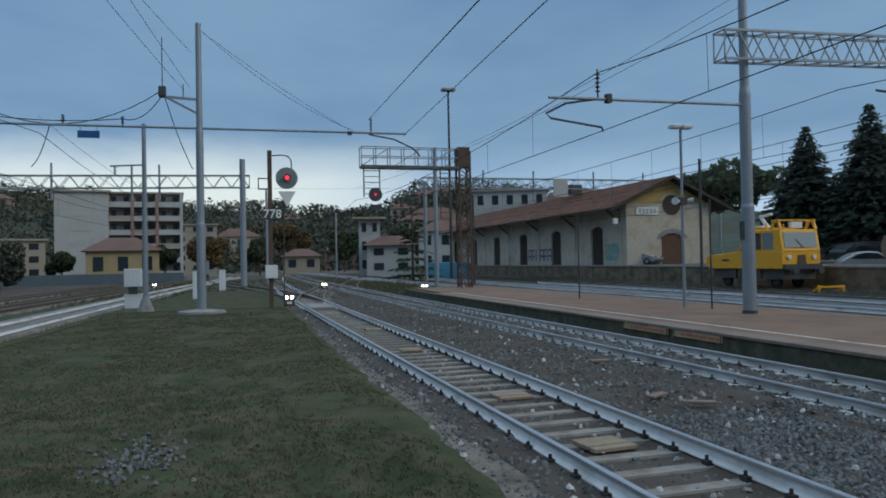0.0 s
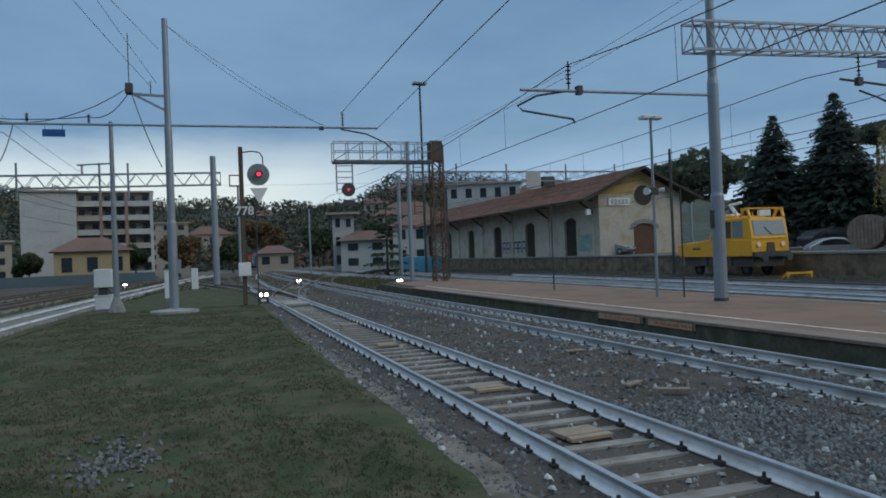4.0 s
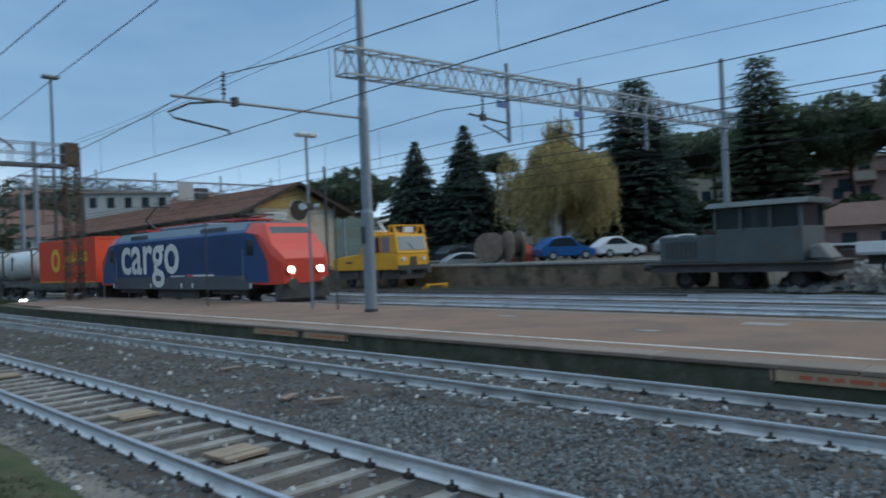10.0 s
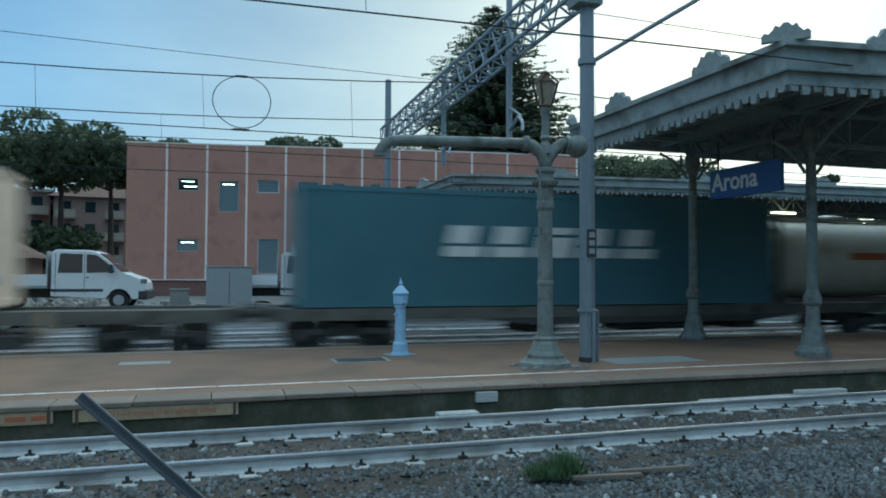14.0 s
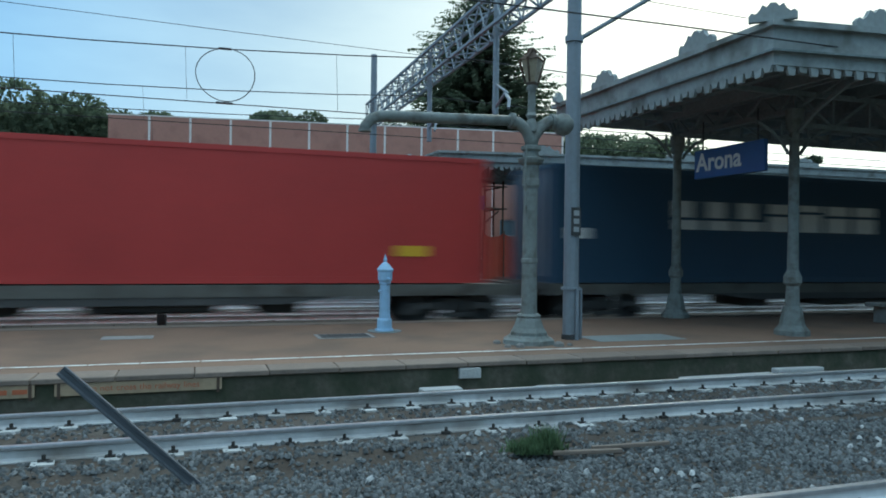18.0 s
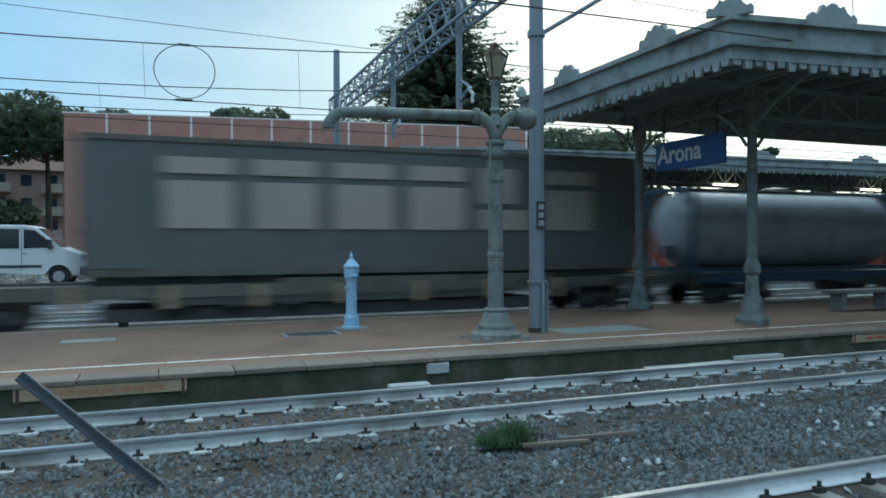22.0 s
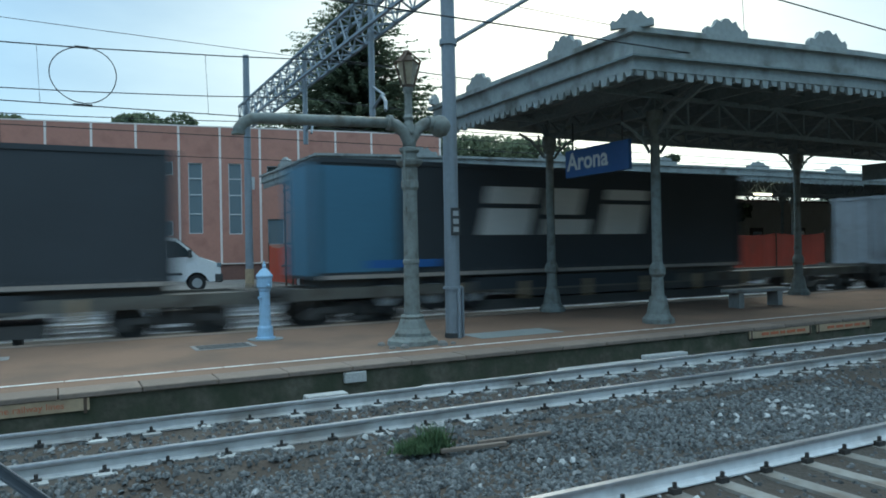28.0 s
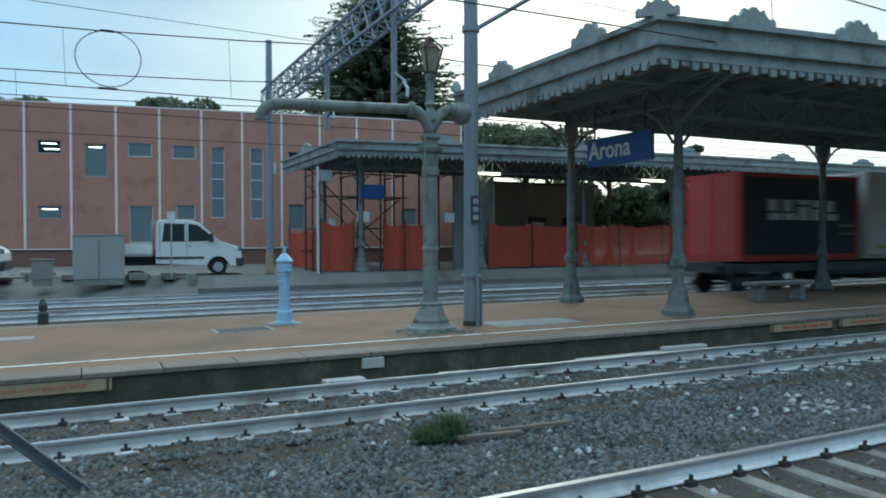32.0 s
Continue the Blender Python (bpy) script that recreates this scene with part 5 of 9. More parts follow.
for s in (-0.38, 0.38):
    for x in [-6.7 + 0.9 * k for k in range(8)]:
        beam(bm, (x, s, 8.1), (x, s, 9.35), 0.05)
    for z in (9.33, 8.75):
        beam(bm, (-6.7, s, z), (-0.4, s, z), 0.05)
    for k in range(3):
        beam(bm, (-6.7 + k * 2.1, s, 8.15), (-4.9 + k * 2.1, s, 9.3), 0.04)
part("railing", bm, "galv", tw)
for s in (-6.55, -5.55):
    part("ladder_rail", beam(B(), (s, -0.2, 6.2), (s, -0.2, 8.1), 0.08), "galv", tw)
bm = B()
for k in range(5):
    beam(bm, (-6.55, -0.2, 6.4 + 0.36 * k), (-5.55, -0.2, 6.4 + 0.36 * k), 0.05)
part("ladder_rung", bm, "galv", tw)
h2 = part("signal_head", cyl(B(), (-5.85, -0.35, 6.35), (-5.85, -0.2, 6.35), 0.42, n=24), "steel_dark", tw, "round black backboard")
part("red_light", cyl(B(), (-5.85, -0.42, 6.35), (-5.85, -0.36, 6.35), 0.085, n=12), "red_dim", h2, "glowing red lamp")
part("number_board", box(B(), -6.2, -5.5, -0.35, -0.32, 5.35, 5.72), "steel_dark", tw)
bm = B()
for s in (-0.95, -1.55):
    beam(bm, (s, 0, 4.8), (s, 0, 8.1), 0.06)
for k in range(9):
    beam(bm, (-1.55, 0, 4.9 + 0.36 * k), (-0.95, 0, 4.9 + 0.36 * k), 0.04)
part("side_ladder", bm, "rust", tw)
# tall floodlight pole
fl = thing("flood_light", pose(24.5, 80.5, -0.3), "very tall slim floodlight pole with a flat head", "lamp")
part("pole", cyl(B(), (0, 0, 0), (0, 0, 22.0), 0.17, 0.11), "steel_dark", fl)
part("head", box(B(), -0.8, 0.8, -0.5, 0.5, 21.9, 22.2), "galv", fl, bev=0.06)

# platform lamp with loudspeakers
lp = thing("platform_lamp", pose(14.85, 21.6, PZ), "slim lamp post with a double lamp head and two horn loudspeakers", "lamp")
part("pole", cyl(B(), (0, 0, 0), (0, 0, 6.2), 0.055, 0.045), "galv", lp)
for s in (-1, 1):
    part("lamp_head", box(B(), 0.05 if s > 0 else -0.40, 0.40 if s > 0 else -0.05, -0.16, 0.16, 6.1, 6.24), "white", lp, bev=0.03)
    part("loudspeaker", cyl(B(), (s * 0.12, 0, 3.62), (s * 0.36, -0.12, 3.62), 0.05, 0.13, n=14), "white" if s < 0 else "frame_grey", lp, "white horn loudspeaker")
part("speaker_body", box(B(), -0.14, 0.14, -0.1, 0.1, 3.5, 3.75), "steel_dark", lp)
for (x, y) in ((14.4, 28.5), (15.2, 20.6)):
    pp = thing("sign_post", pose(x, y, PZ), "thin grey post on the platform", "post", "thin posts")
    part("post", cyl(B(), (0, 0, 0), (0, 0, 3.6), 0.03), "steel_dark", pp)

# leaning piece of old rail between the tracks
lb = thing("leaning_rail", pose(7.2, 0.0, -0.2), "short dark piece of old rail stuck slanting in the ballast", "rail piece")
bm = B()
sweep(bm, [(-0.038, 0), (0.038, 0), (0.038, 0.016), (0.011, 0.028), (0.011, 0.068), (0.027, 0.075), (0.027, 0.095), (-0.027, 0.095), (-0.027, 0.075), (-0.011, 0.068), (-0.011, 0.028), (-0.038, 0.016)], [(0, -0.12, -0.06), (0, 1.56, -0.06)])
part("bar", bm, "loco_skirt", lb, "dark weathered steel", m=pose(0, 0, 0, 44.5, 0, 0))
# dark stub beside the main track
st = thing("point_marker", pose(20.9, 0.85, -0.2), "short dark marker stub beside the main track", "marker")
part("stub", lathe(B(), [(0.13, 0), (0.13, 0.35), (0.09, 0.4), (0.11, 0.55), (0.05, 0.7)], 10), "steel_dark", st)


# ---------------------------------------------------------------- platform canopy
def crest(parent, m, w=1.2, h=0.42):
    """Cast ornament on the cornice: a stepped, lobed outline with thickness."""
    pts = [(-w / 2, 0), (-w / 2, 0.16), (-w * 0.44, 0.24), (-w * 0.36, 0.20), (-w * 0.27, 0.30), (-w * 0.22, 0.42), (-w * 0.13, 0.36), (-w * 0.05, 0.46), (w * 0.05, 0.46),
           (w * 0.13, 0.36), (w * 0.22, 0.42), (w * 0.27, 0.30), (w * 0.36, 0.20), (w * 0.44, 0.24), (w / 2, 0.16), (w / 2, 0)]
    bm = prism(B(), [(x, z * h / 0.46) for x, z in pts], -0.05, 0.05, "y")
    o = part("crest", bm, "canopy_grey", parent, "cast ornament", m=m)
    return o


def cast_column(parent, x, y, z0, h, mt="crane_paint"):
    bm = lathe(B(), [(0.36, 0), (0.36, 0.10), (0.26, 0.22), (0.20, 0.55), (0.18, 0.62)], 8, (x, y, z0))
    part("column_base", bm, mt, parent)
    part("column", lathe(B(), [(0.155, 0.6), (0.135, 1.0), (0.13, 1.05), (0.19, 1.12), (0.19, 1.25), (0.12, 1.4), (0.105, h - 0.5), (0.16, h - 0.42), (0.18, h - 0.3), (0.2, h)], 12, (x, y, z0)), mt, parent)


def canopy(name, x0, x1, y_end, y_far, z_eave, z_top, base_z, col_xs, col_y0, col_step, ncol, label, near=None):
    """Iron canopy; near: plan of the edge towards the tracks, as (x, y) from the end."""
    th = thing(name, pose(0, 0, 0), label, "canopy", kind="")
    f = z_top - z_eave
    near = near or [(x0, y_end), (x0, y_far)]

    def edge(y):
        for (xa, ya), (xb, yb) in zip(near[:-1], near[1:]):
            if y >= yb:
                return xa + (xb - xa) * (ya - y) / (ya - yb)
        return near[-1][0]

    # cornice: stepped profile round the end and the sides
    def ring(o, za, zb, mt, nm):
        for (xa, ya), (xb, yb) in zip(near[:-1], near[1:]):
            ya2 = ya + o if ya == y_end else ya
            part(nm, prism(B(), [(xa - o, ya2), (xb - o, yb), (xb - o + 0.12, yb), (xa - o + 0.12, ya2)], za, zb, "z"), mt, th)
        if nm != "valance":
            part(nm, box(B(), x1 + o - 0.12, x1 + o, y_far, y_end + o, za, zb), mt, th)
        part(nm, box(B(), x0 - o + 0.12, x1 + o - 0.12, y_end + o - 0.12, y_end + o, za, zb), mt, th)
    ring(0.16, z_top - 0.10, z_top, "canopy_grey", "cornice_lip")
    ring(0.06, z_eave + f * 0.42, z_top - 0.10, "canopy_grey", "cornice")
    ring(0.10, z_eave + f * 0.38, z_eave + f * 0.42, "canopy_dark", "moulding")
    ring(0.0, z_eave + f * 0.12, z_eave + f * 0.38, "canopy_grey", "valance")
    # scalloped valance tongues
    bm = B()
    step = 0.22
    n = int((y_end - y_far) / step)
    for i in range(min(n, 150)):
        y = y_end - 0.05 - i * step
        d = 0.05 if i % 2 else 0.0
        for x in (edge(y - step / 2) + 0.02,):
            prism(bm, [(y, z_eave + f * 0.13), (y - step + 0.03, z_eave + f * 0.13), (y - step + 0.06, z_eave - d), (y - 0.03, z_eave - d)], x, x + 0.06, "x")
    for i in range(int((x1 - x0) / step)):
        x = x0 + 0.05 + i * step
        d = 0.05 if i % 2 else 0.0
        prism(bm, [(x, z_eave + f * 0.13), (x + step - 0.03, z_eave + f * 0.13), (x + step - 0.06, z_eave - d), (x + 0.03, z_eave - d)], y_end - 0.06, y_end, "y")
    part("valance_tongue", bm, "canopy_grey", th, "scalloped sheet-iron tongues", kind="stuff")
    # roof deck and boarding, the bluish shade below the roof put into their colour
    xm = (x0 + x1) / 2
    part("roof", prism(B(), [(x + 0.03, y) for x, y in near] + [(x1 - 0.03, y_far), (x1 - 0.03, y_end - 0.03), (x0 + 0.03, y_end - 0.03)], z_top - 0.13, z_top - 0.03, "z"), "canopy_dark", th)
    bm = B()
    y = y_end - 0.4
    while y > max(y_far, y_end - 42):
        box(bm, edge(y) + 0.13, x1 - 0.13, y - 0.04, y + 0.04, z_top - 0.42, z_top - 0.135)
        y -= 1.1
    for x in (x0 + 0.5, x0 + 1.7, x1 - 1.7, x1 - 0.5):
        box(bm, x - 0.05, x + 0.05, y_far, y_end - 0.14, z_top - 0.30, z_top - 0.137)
    part("rafter", bm, "canopy_dark", th, "timber rafters in a shade-tinted blue-grey", kind="stuff")
    for k in range(ncol):
        y = col_y0 - k * col_step
        for x in col_xs:
            cast_column(th, x, y, base_z, z_eave - base_z + 0.05)
        # lattice cross girder with brackets
        bm = B()
        za, zb = z_eave + 0.04, z_eave + 0.50
        beam(bm, (x0 + 0.3, y, zb), (x1 - 0.3, y, zb), 0.1)
        beam(bm, (col_xs[0], y, za), (col_xs[-1], y, za), 0.1)
        m_ = 8
        for i in range(m_):
            a = col_xs[0] + (col_xs[-1] - col_xs[0]) * i / m_
            b = col_xs[0] + (col_xs[-1] - col_xs[0]) * (i + 1) / m_
            beam(bm, (a, y, za if i % 2 else zb), (b, y, zb if i % 2 else za), 0.06)
        for x, e in ((col_xs[0], x0 + 0.4), (col_xs[-1], x1 - 0.4)):
            pts = [(x, y, za - 0.55), (x + (e - x) * 0.25, y, za - 0.1), (x + (e - x) * 0.6, y, za + 0.3), (e, y, zb)]
            for p, q in zip(pts[:-1], pts[1:]):
                beam(bm, p, q, 0.08)
            beam(bm, (x, y, za), (x + (e - x) * 0.6, y, zb), 0.05)
        part("cross_girder", bm, "canopy_dark", th, "iron lattice girder in a shade-tinted blue-grey")
    for x in col_xs:
        bm = B()
        yb = col_y0 - (ncol - 1) * col_step
        lo_z, hi_z = (z_eave - 0.28, z_eave + 0.40) if x == col_xs[0] else (z_eave + 0.08, z_eave + 0.48)
        beam(bm, (x, y_end - 0.3, hi_z), (x, yb, hi_z), 0.1)
        beam(bm, (x, col_y0, lo_z), (x, yb, lo_z), 0.1)
        nn = ncol * 8
        for i in range(nn):
            a = col_y0 + (yb - col_y0) * i / nn
            b = col_y0 + (yb - col_y0) * (i + 1) / nn
            beam(bm, (x, a, lo_z if i % 2 else hi_z), (x, b, hi_z if i % 2 else lo_z), 0.06)
            beam(bm, (x, a, lo_z), (x, a, hi_z), 0.05)
        part("long_girder", bm, "canopy_dark", th, "iron lattice girder in a shade-tinted blue-grey")
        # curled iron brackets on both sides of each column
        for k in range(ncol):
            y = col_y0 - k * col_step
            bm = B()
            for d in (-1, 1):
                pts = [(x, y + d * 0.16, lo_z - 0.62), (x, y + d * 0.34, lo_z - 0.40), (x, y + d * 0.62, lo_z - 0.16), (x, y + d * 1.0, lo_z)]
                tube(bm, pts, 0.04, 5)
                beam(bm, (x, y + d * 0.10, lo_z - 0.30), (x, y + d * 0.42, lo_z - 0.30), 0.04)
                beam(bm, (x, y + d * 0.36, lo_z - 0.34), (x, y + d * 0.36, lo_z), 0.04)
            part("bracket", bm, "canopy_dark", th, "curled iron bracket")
    return th


can = canopy("platform_canopy", 9.8, 17.4, -9.1, -58, 5.06, 5.87, PZ, (12.5, 16.55), -12.2, 10.5, 5, "old iron platform canopy with scalloped valance and cast crests", [(9.8, -9.1), (9.15, -14.4), (8.9, -19.0), (8.9, -58)])
crest(can, pose(9.75, -9.03, 5.86, 0, 0, 45), 0.75, 0.30)
for x in (11.65, 15.0):
    crest(can, pose(x, -9.0, 5.86), 1.0, 0.36)
crest(can, pose(17.3, -9.03, 5.86, 0, 0, -45), 0.8, 0.30)
for k, (x, y) in enumerate(((9.52, -11.1), (9.2, -13.6), (8.98, -16.2), (8.85, -18.8), (8.8, -21.4), (8.8, -24.0))):
    crest(can, pose(x, y, 5.86, 0, 0, 83), 1.0, 0.36)

# station name board
sb = thing("station_sign", pose(13.65, -11.45, 0.02), "blue station name board with white letters under the canopy", "station sign")
part("panel", box(B(), -1.15, 1.15, -0.05, 0.05, 3.74, 4.42), "sign_blue", sb, bev=0.01)
words("lettering", "Arona", 0.60, "letter", sb, pose(0.30, 0.056, 4.10, 90, 0, 180), 0.004, 0.012)
for x in (-0.9, 0.9):
    part("hanger", cyl(B(), (x, 0, 4.42), (x, 0, 5.1), 0.02), "steel_dark", sb)

# bench under the canopy
bn = thing("bench", pose(14.2, -17.6, PZ), "stone bench under the canopy", "bench")
part("seat", box(B(), -0.25, 0.25, -1.15, 1.15, 0.42, 0.52), "concrete", bn, bev=0.02)
for y in (-0.8, 0.8):
    part("leg", box(B(), -0.18, 0.18, y - 0.1, y + 0.1, 0, 0.42), "concrete", bn)
for (x, y, z) in ((13.5, -30, 4.9), (13.5, -36.5, 4.9), (13.5, -23, 4.9)):
    dl = thing("hanging_sign", pose(x, y, z), "dark hanging sign under the canopy", "sign", "hanging signs")
    part("panel", box(B(), -0.9, 0.9, -0.04, 0.04, -0.9, -0.4), "canopy_dark", dl)

# ---------------------------------------------------------------- water crane with lantern
wc = thing("water_crane", pose(12.5, -5.95, PZ), "old cast-iron locomotive water crane with a lantern on top", "water crane")
part("plinth", lathe(B(), [(0.52, -0.02), (0.50, 0.08), (0.42, 0.12), (0.38, 0.16)], 8), "crane_paint", wc, "moss-stained plinth")
part("base", lathe(B(), [(0.36, 0.14), (0.36, 0.22), (0.30, 0.30), (0.25, 0.44), (0.22, 0.48), (0.24, 0.52), (0.20, 0.56)], 8), "crane_paint", wc, smooth=False)
part("column", lathe(B(), [(0.150, 0.54), (0.142, 1.5), (0.158, 1.52), (0.158, 1.58), (0.140, 1.6), (0.132, 2.9), (0.165, 2.96), (0.165, 3.06), (0.15, 3.1), (0.15, 3.36)], 16), "crane_paint", wc, smooth=False)
part("collar", lathe(B(), [(0.15, 3.34), (0.22, 3.38), (0.25, 3.44), (0.25, 3.48), (0.15, 3.50), (0.14, 3.60), (0.19, 3.64), (0.19, 3.70), (0.13, 3.72)], 16), "crane_paint", wc)
part("hook_rod", tube(B(), [(-0.22, 0.20, 3.70), (-0.22, 0.22, 3.2), (-0.22, 0.18, 2.4), (-0.20, 0.14, 2.2)], 0.02, 6), "crane_paint", wc)


def bent_pipe(parent, pts, r, n=14, name="pipe", mt="crane_paint"):
    bm = B()
    rings = []
    for i, p in enumerate(pts):
        a, b = Vector(pts[max(i - 1, 0)]), Vector(pts[min(i + 1, len(pts) - 1)])
        d = (b - a).normalized()
        u = Vector((1, 0, 0))
        u = (u - d * u.dot(d)).normalized()
        w = d.cross(u)
        rings.append([bm.verts.new(Vector(p) + (u * math.cos(t) + w * math.sin(t)) * r) for t in (2 * math.pi * k / n for k in range(n))])
    for a, b in zip(rings[:-1], rings[1:]):
        for k in range(n):
            j = (k + 1) % n
            bm.faces.new((a[k], a[j], b[j], b[k]))
    bm.faces.new(rings[0][::-1]), bm.faces.new(rings[-1])
    return part(name, bm, mt, parent, smooth=True)


bent_pipe(wc, [(0, 0, 3.66), (0, 0.02, 3.84), (0, 0.10, 4.00), (0, 0.26, 4.12), (0, 0.46, 4.16)], 0.115, name="elbow")
bent_pipe(wc, [(0, 0.42, 4.16), (0, 1.6, 4.12), (0, 2.72, 4.085), (0, 2.95, 4.065), (0, 3.10, 3.99), (0, 3.18, 3.88), (0, 3.19, 3.80)], 0.098, name="spout_arm")
bent_pipe(wc, [(0, 0, 3.66), (0, -0.05, 3.88), (0, -0.19, 4.08), (0, -0.36, 4.20), (0, -0.50, 4.20)], 0.11, name="counter_elbow")
part("flange", cyl(B(), (0, 0.36, 4.16), (0, 0.43, 4.16), 0.15, n=16), "crane_paint", wc)
part("flange", cyl(B(), (0, -0.40, 4.20), (0, -0.46, 4.20), 0.15, n=16), "crane_paint", wc)
part("flange", cyl(B(), (0, 3.19, 3.78), (0, 3.19, 3.83), 0.115, n=16), "crane_paint", wc)
bm = lathe(B(), [(0.02, -0.21), (0.12, -0.18), (0.20, -0.08), (0.22, 0.0), (0.20, 0.08), (0.12, 0.18), (0.02, 0.21)], 14)
bmesh.ops.translate(bm, verts=bm.verts[:], vec=(0, -0.66, 4.16))
part("counterweight", bm, "crane_paint", wc, smooth=True)
part("finial", lathe(B(), [(0.12, 3.98), (0.10, 4.14), (0.07, 4.22), (0.11, 4.28), (0.075, 4.34), (0.07, 4.72), (0.10, 4.80), (0.10, 4.85)], 12), "crane_paint", wc)
ln = part("lantern_frame", lathe(B(), [(0.13, 4.85), (0.14, 4.90)], 4), "rust", wc, "old copper-brown lantern")
bm = B()
for a in (45, 135, 225, 315):
    c, s = math.cos(radians(a)), math.sin(radians(a))
    beam(bm, (0.13 * c, 0.13 * s, 4.90), (0.25 * c, 0.25 * s, 5.32), 0.03)
    beam(bm, (0.27 * c, 0.27 * s, 5.32), (0.07 * c, 0.07 * s, 5.50), 0.03)
part("bars", bm, "rust", ln)
M["lantern_glass"] = mat("dusty_lantern_glass", (0.34, 0.29, 0.21), 0.3, vary=0.2, bump=0)
part("pane", lathe(B(), [(0.11, 4.90), (0.225, 5.32)], 4), "lantern_glass", ln)
part("lantern_roof", lathe(B(), [(0.27, 5.32), (0.09, 5.46), (0.10, 5.52), (0.05, 5.56)], 4), "rust", ln)
for (x, y, s) in ((-0.5, 0.4, 0.09), (-0.55, -0.35, 0.11), (-0.45, 0.62, 0.07), (0.1, 0.6, 0.08), (-0.5, -0.6, 0.06)):
    tagged(part("loose_stone", lathe(B(), [(s, 0), (s * 0.9, s * 0.5), (s * 0.4, s * 0.8)], 6), "rubble", m=pose(12.5 + x, -5.95 + y, PZ, 0, 0, 30)), "loose grey stone at the foot of the water crane", "stone", "loose stones")

# ---------------------------------------------------------------- drinking fountain
dr = thing("drinking_fountain", pose(14.97, -3.78, PZ), "pale blue cast-iron drinking fountain on the platform", "fountain")
part("base", lathe(B(), [(0.20, 0), (0.20, 0.05), (0.165, 0.06), (0.155, 0.24), (0.135, 0.28)], 16), "hydrant", dr)
part("column", lathe(B(), [(0.125, 0.27), (0.115, 0.4), (0.105, 0.98), (0.125, 1.0), (0.125, 1.05)], 16), "hydrant", dr)
part("head", lathe(B(), [(0.12, 1.04), (0.155, 1.08), (0.155, 1.25), (0.175, 1.28), (0.175, 1.31), (0.14, 1.35), (0.075, 1.43), (0.035, 1.46), (0.045, 1.5), (0.025, 1.55), (0.008, 1.62)], 16), "hydrant", dr)
part("spout", cyl(B(), (-0.14, -0.03, 1.12), (-0.24, -0.05, 1.10), 0.025), "hydrant", dr)
part("valve_knob", cyl(B(), (-0.1, 0.1, 0.86), (-0.13, 0.16, 0.86), 0.03, n=8), "hydrant", dr)
part("kerb", lathe(B(), [(0.36, -0.01), (0.36, 0.015)], 18), "canopy_dark", dr)

# ---------------------------------------------------------------- station forecourt and far platform
FZ = 0.55
fc = thing("far_platform", pose(0, 0, 0), "grey paved station platform and forecourt behind the tracks", "platform", kind="structure")
part("paving", prism(B(), [(29.5, -60), (70, -60), (70, 12), (36, 12), (33, 3), (29.5, -4)], -0.4, FZ, "z"), "paving", fc)
bm = B()
prism(bm, [(29.05, -0.4), (29.05, 0.12), (29.498, FZ - 0.02), (29.498, -0.4)], -60, -4.0, "y")
part("kerb", bm, "paving", fc, "low worn sloping edge")
vs, fs = [], []
for i in range(25):
    t = i / 24
    ya = -4.0 + 16.0 * t
    xo = 28.7 + 0.31 * (ya + 4.0)
    xi = 29.5 + 0.5 * (ya + 4.0) if ya < 3 else 33.0 + (ya - 3.0) / 3.0
    for q in range(6):
        u = q / 5
        vs.append((xo + (xi + 0.25 - xo) * u, ya, -0.22 + 0.79 * u ** 0.8 + 0.05 * fbm(xo + q, ya, 0.9) * (1 - u)))
for i in range(24):
    for q in range(5):
        a = i * 6 + q
        fs.append((a, a + 1, a + 7, a + 6))
raw("apron", vs, fs, "paving", fc, "worn pavement sloping to the rails", smooth=True)
bm = B()
r = random.Random(5)
for k in range(26):
    y = -3.6 + r.uniform(-0.3, 9)
    x = 28.4 + max(y + 4, 0) * 0.55 + r.uniform(0.2, 2.6)
    s = r.uniform(0.12, 0.5)
    prism(bm, [(x - s, y - s * 0.7), (x + s, y - s * 0.6), (x + s * 0.8, y + s * 0.7), (x - s * 0.7, y + s * 0.6)], FZ - 0.1, FZ + r.uniform(0.03, 0.18), "z")
tagged(part("rubble_slab", bm, "rubble", bev=0.02), "broken grey concrete slabs at the edge of the forecourt", "rubble", kind="stuff")

can2 = canopy("station_canopy", 28.9, 38.0, -9.6, -75, 5.42, 6.1, FZ, (30.2, 35.5), -11.0, 6.0, 9, "old iron station canopy with crests beyond the tracks", [(28.9, -9.6), (27.8, -15.0), (27.1, -22.0), (26.6, -33.0), (26.6, -75)])
for k, x in enumerate((27.95, 27.2, 26.88, 26.58, 26.5, 26.5)):
    crest(can2, pose(x, -13.8 - 6.5 * k, 6.08, 0, 0, 86), 1.6, 0.38)
crest(can2, pose(33.5, -9.5, 6.08), 2.0, 0.4)
sgn = thing("hanging_sign", pose(29.8, -11.4, 0), "small blue sign hung under the station canopy", "sign", "hanging signs")
part("panel", box(B(), -0.05, 0.05, -0.55, 0.55, 3.75, 4.35), "sign_blue", sgn)
tl = thing("tube_light", pose(30.0, -17.2, 5.05), "lit strip light under the station canopy", "lamp", "strip lights")
part("tube", box(B(), -0.06, 0.06, -0.75, 0.75, -0.03, 0.05), "warm_glow", tl)
for y in (-27.5, -38.0):
    tl = thing("tube_light", pose(30.0, y, 5.05), "lit strip light under the station canopy", "lamp", "strip lights")
    part("tube", box(B(), -0.06, 0.06, -0.75, 0.75, -0.03, 0.05), "warm_glow", tl)


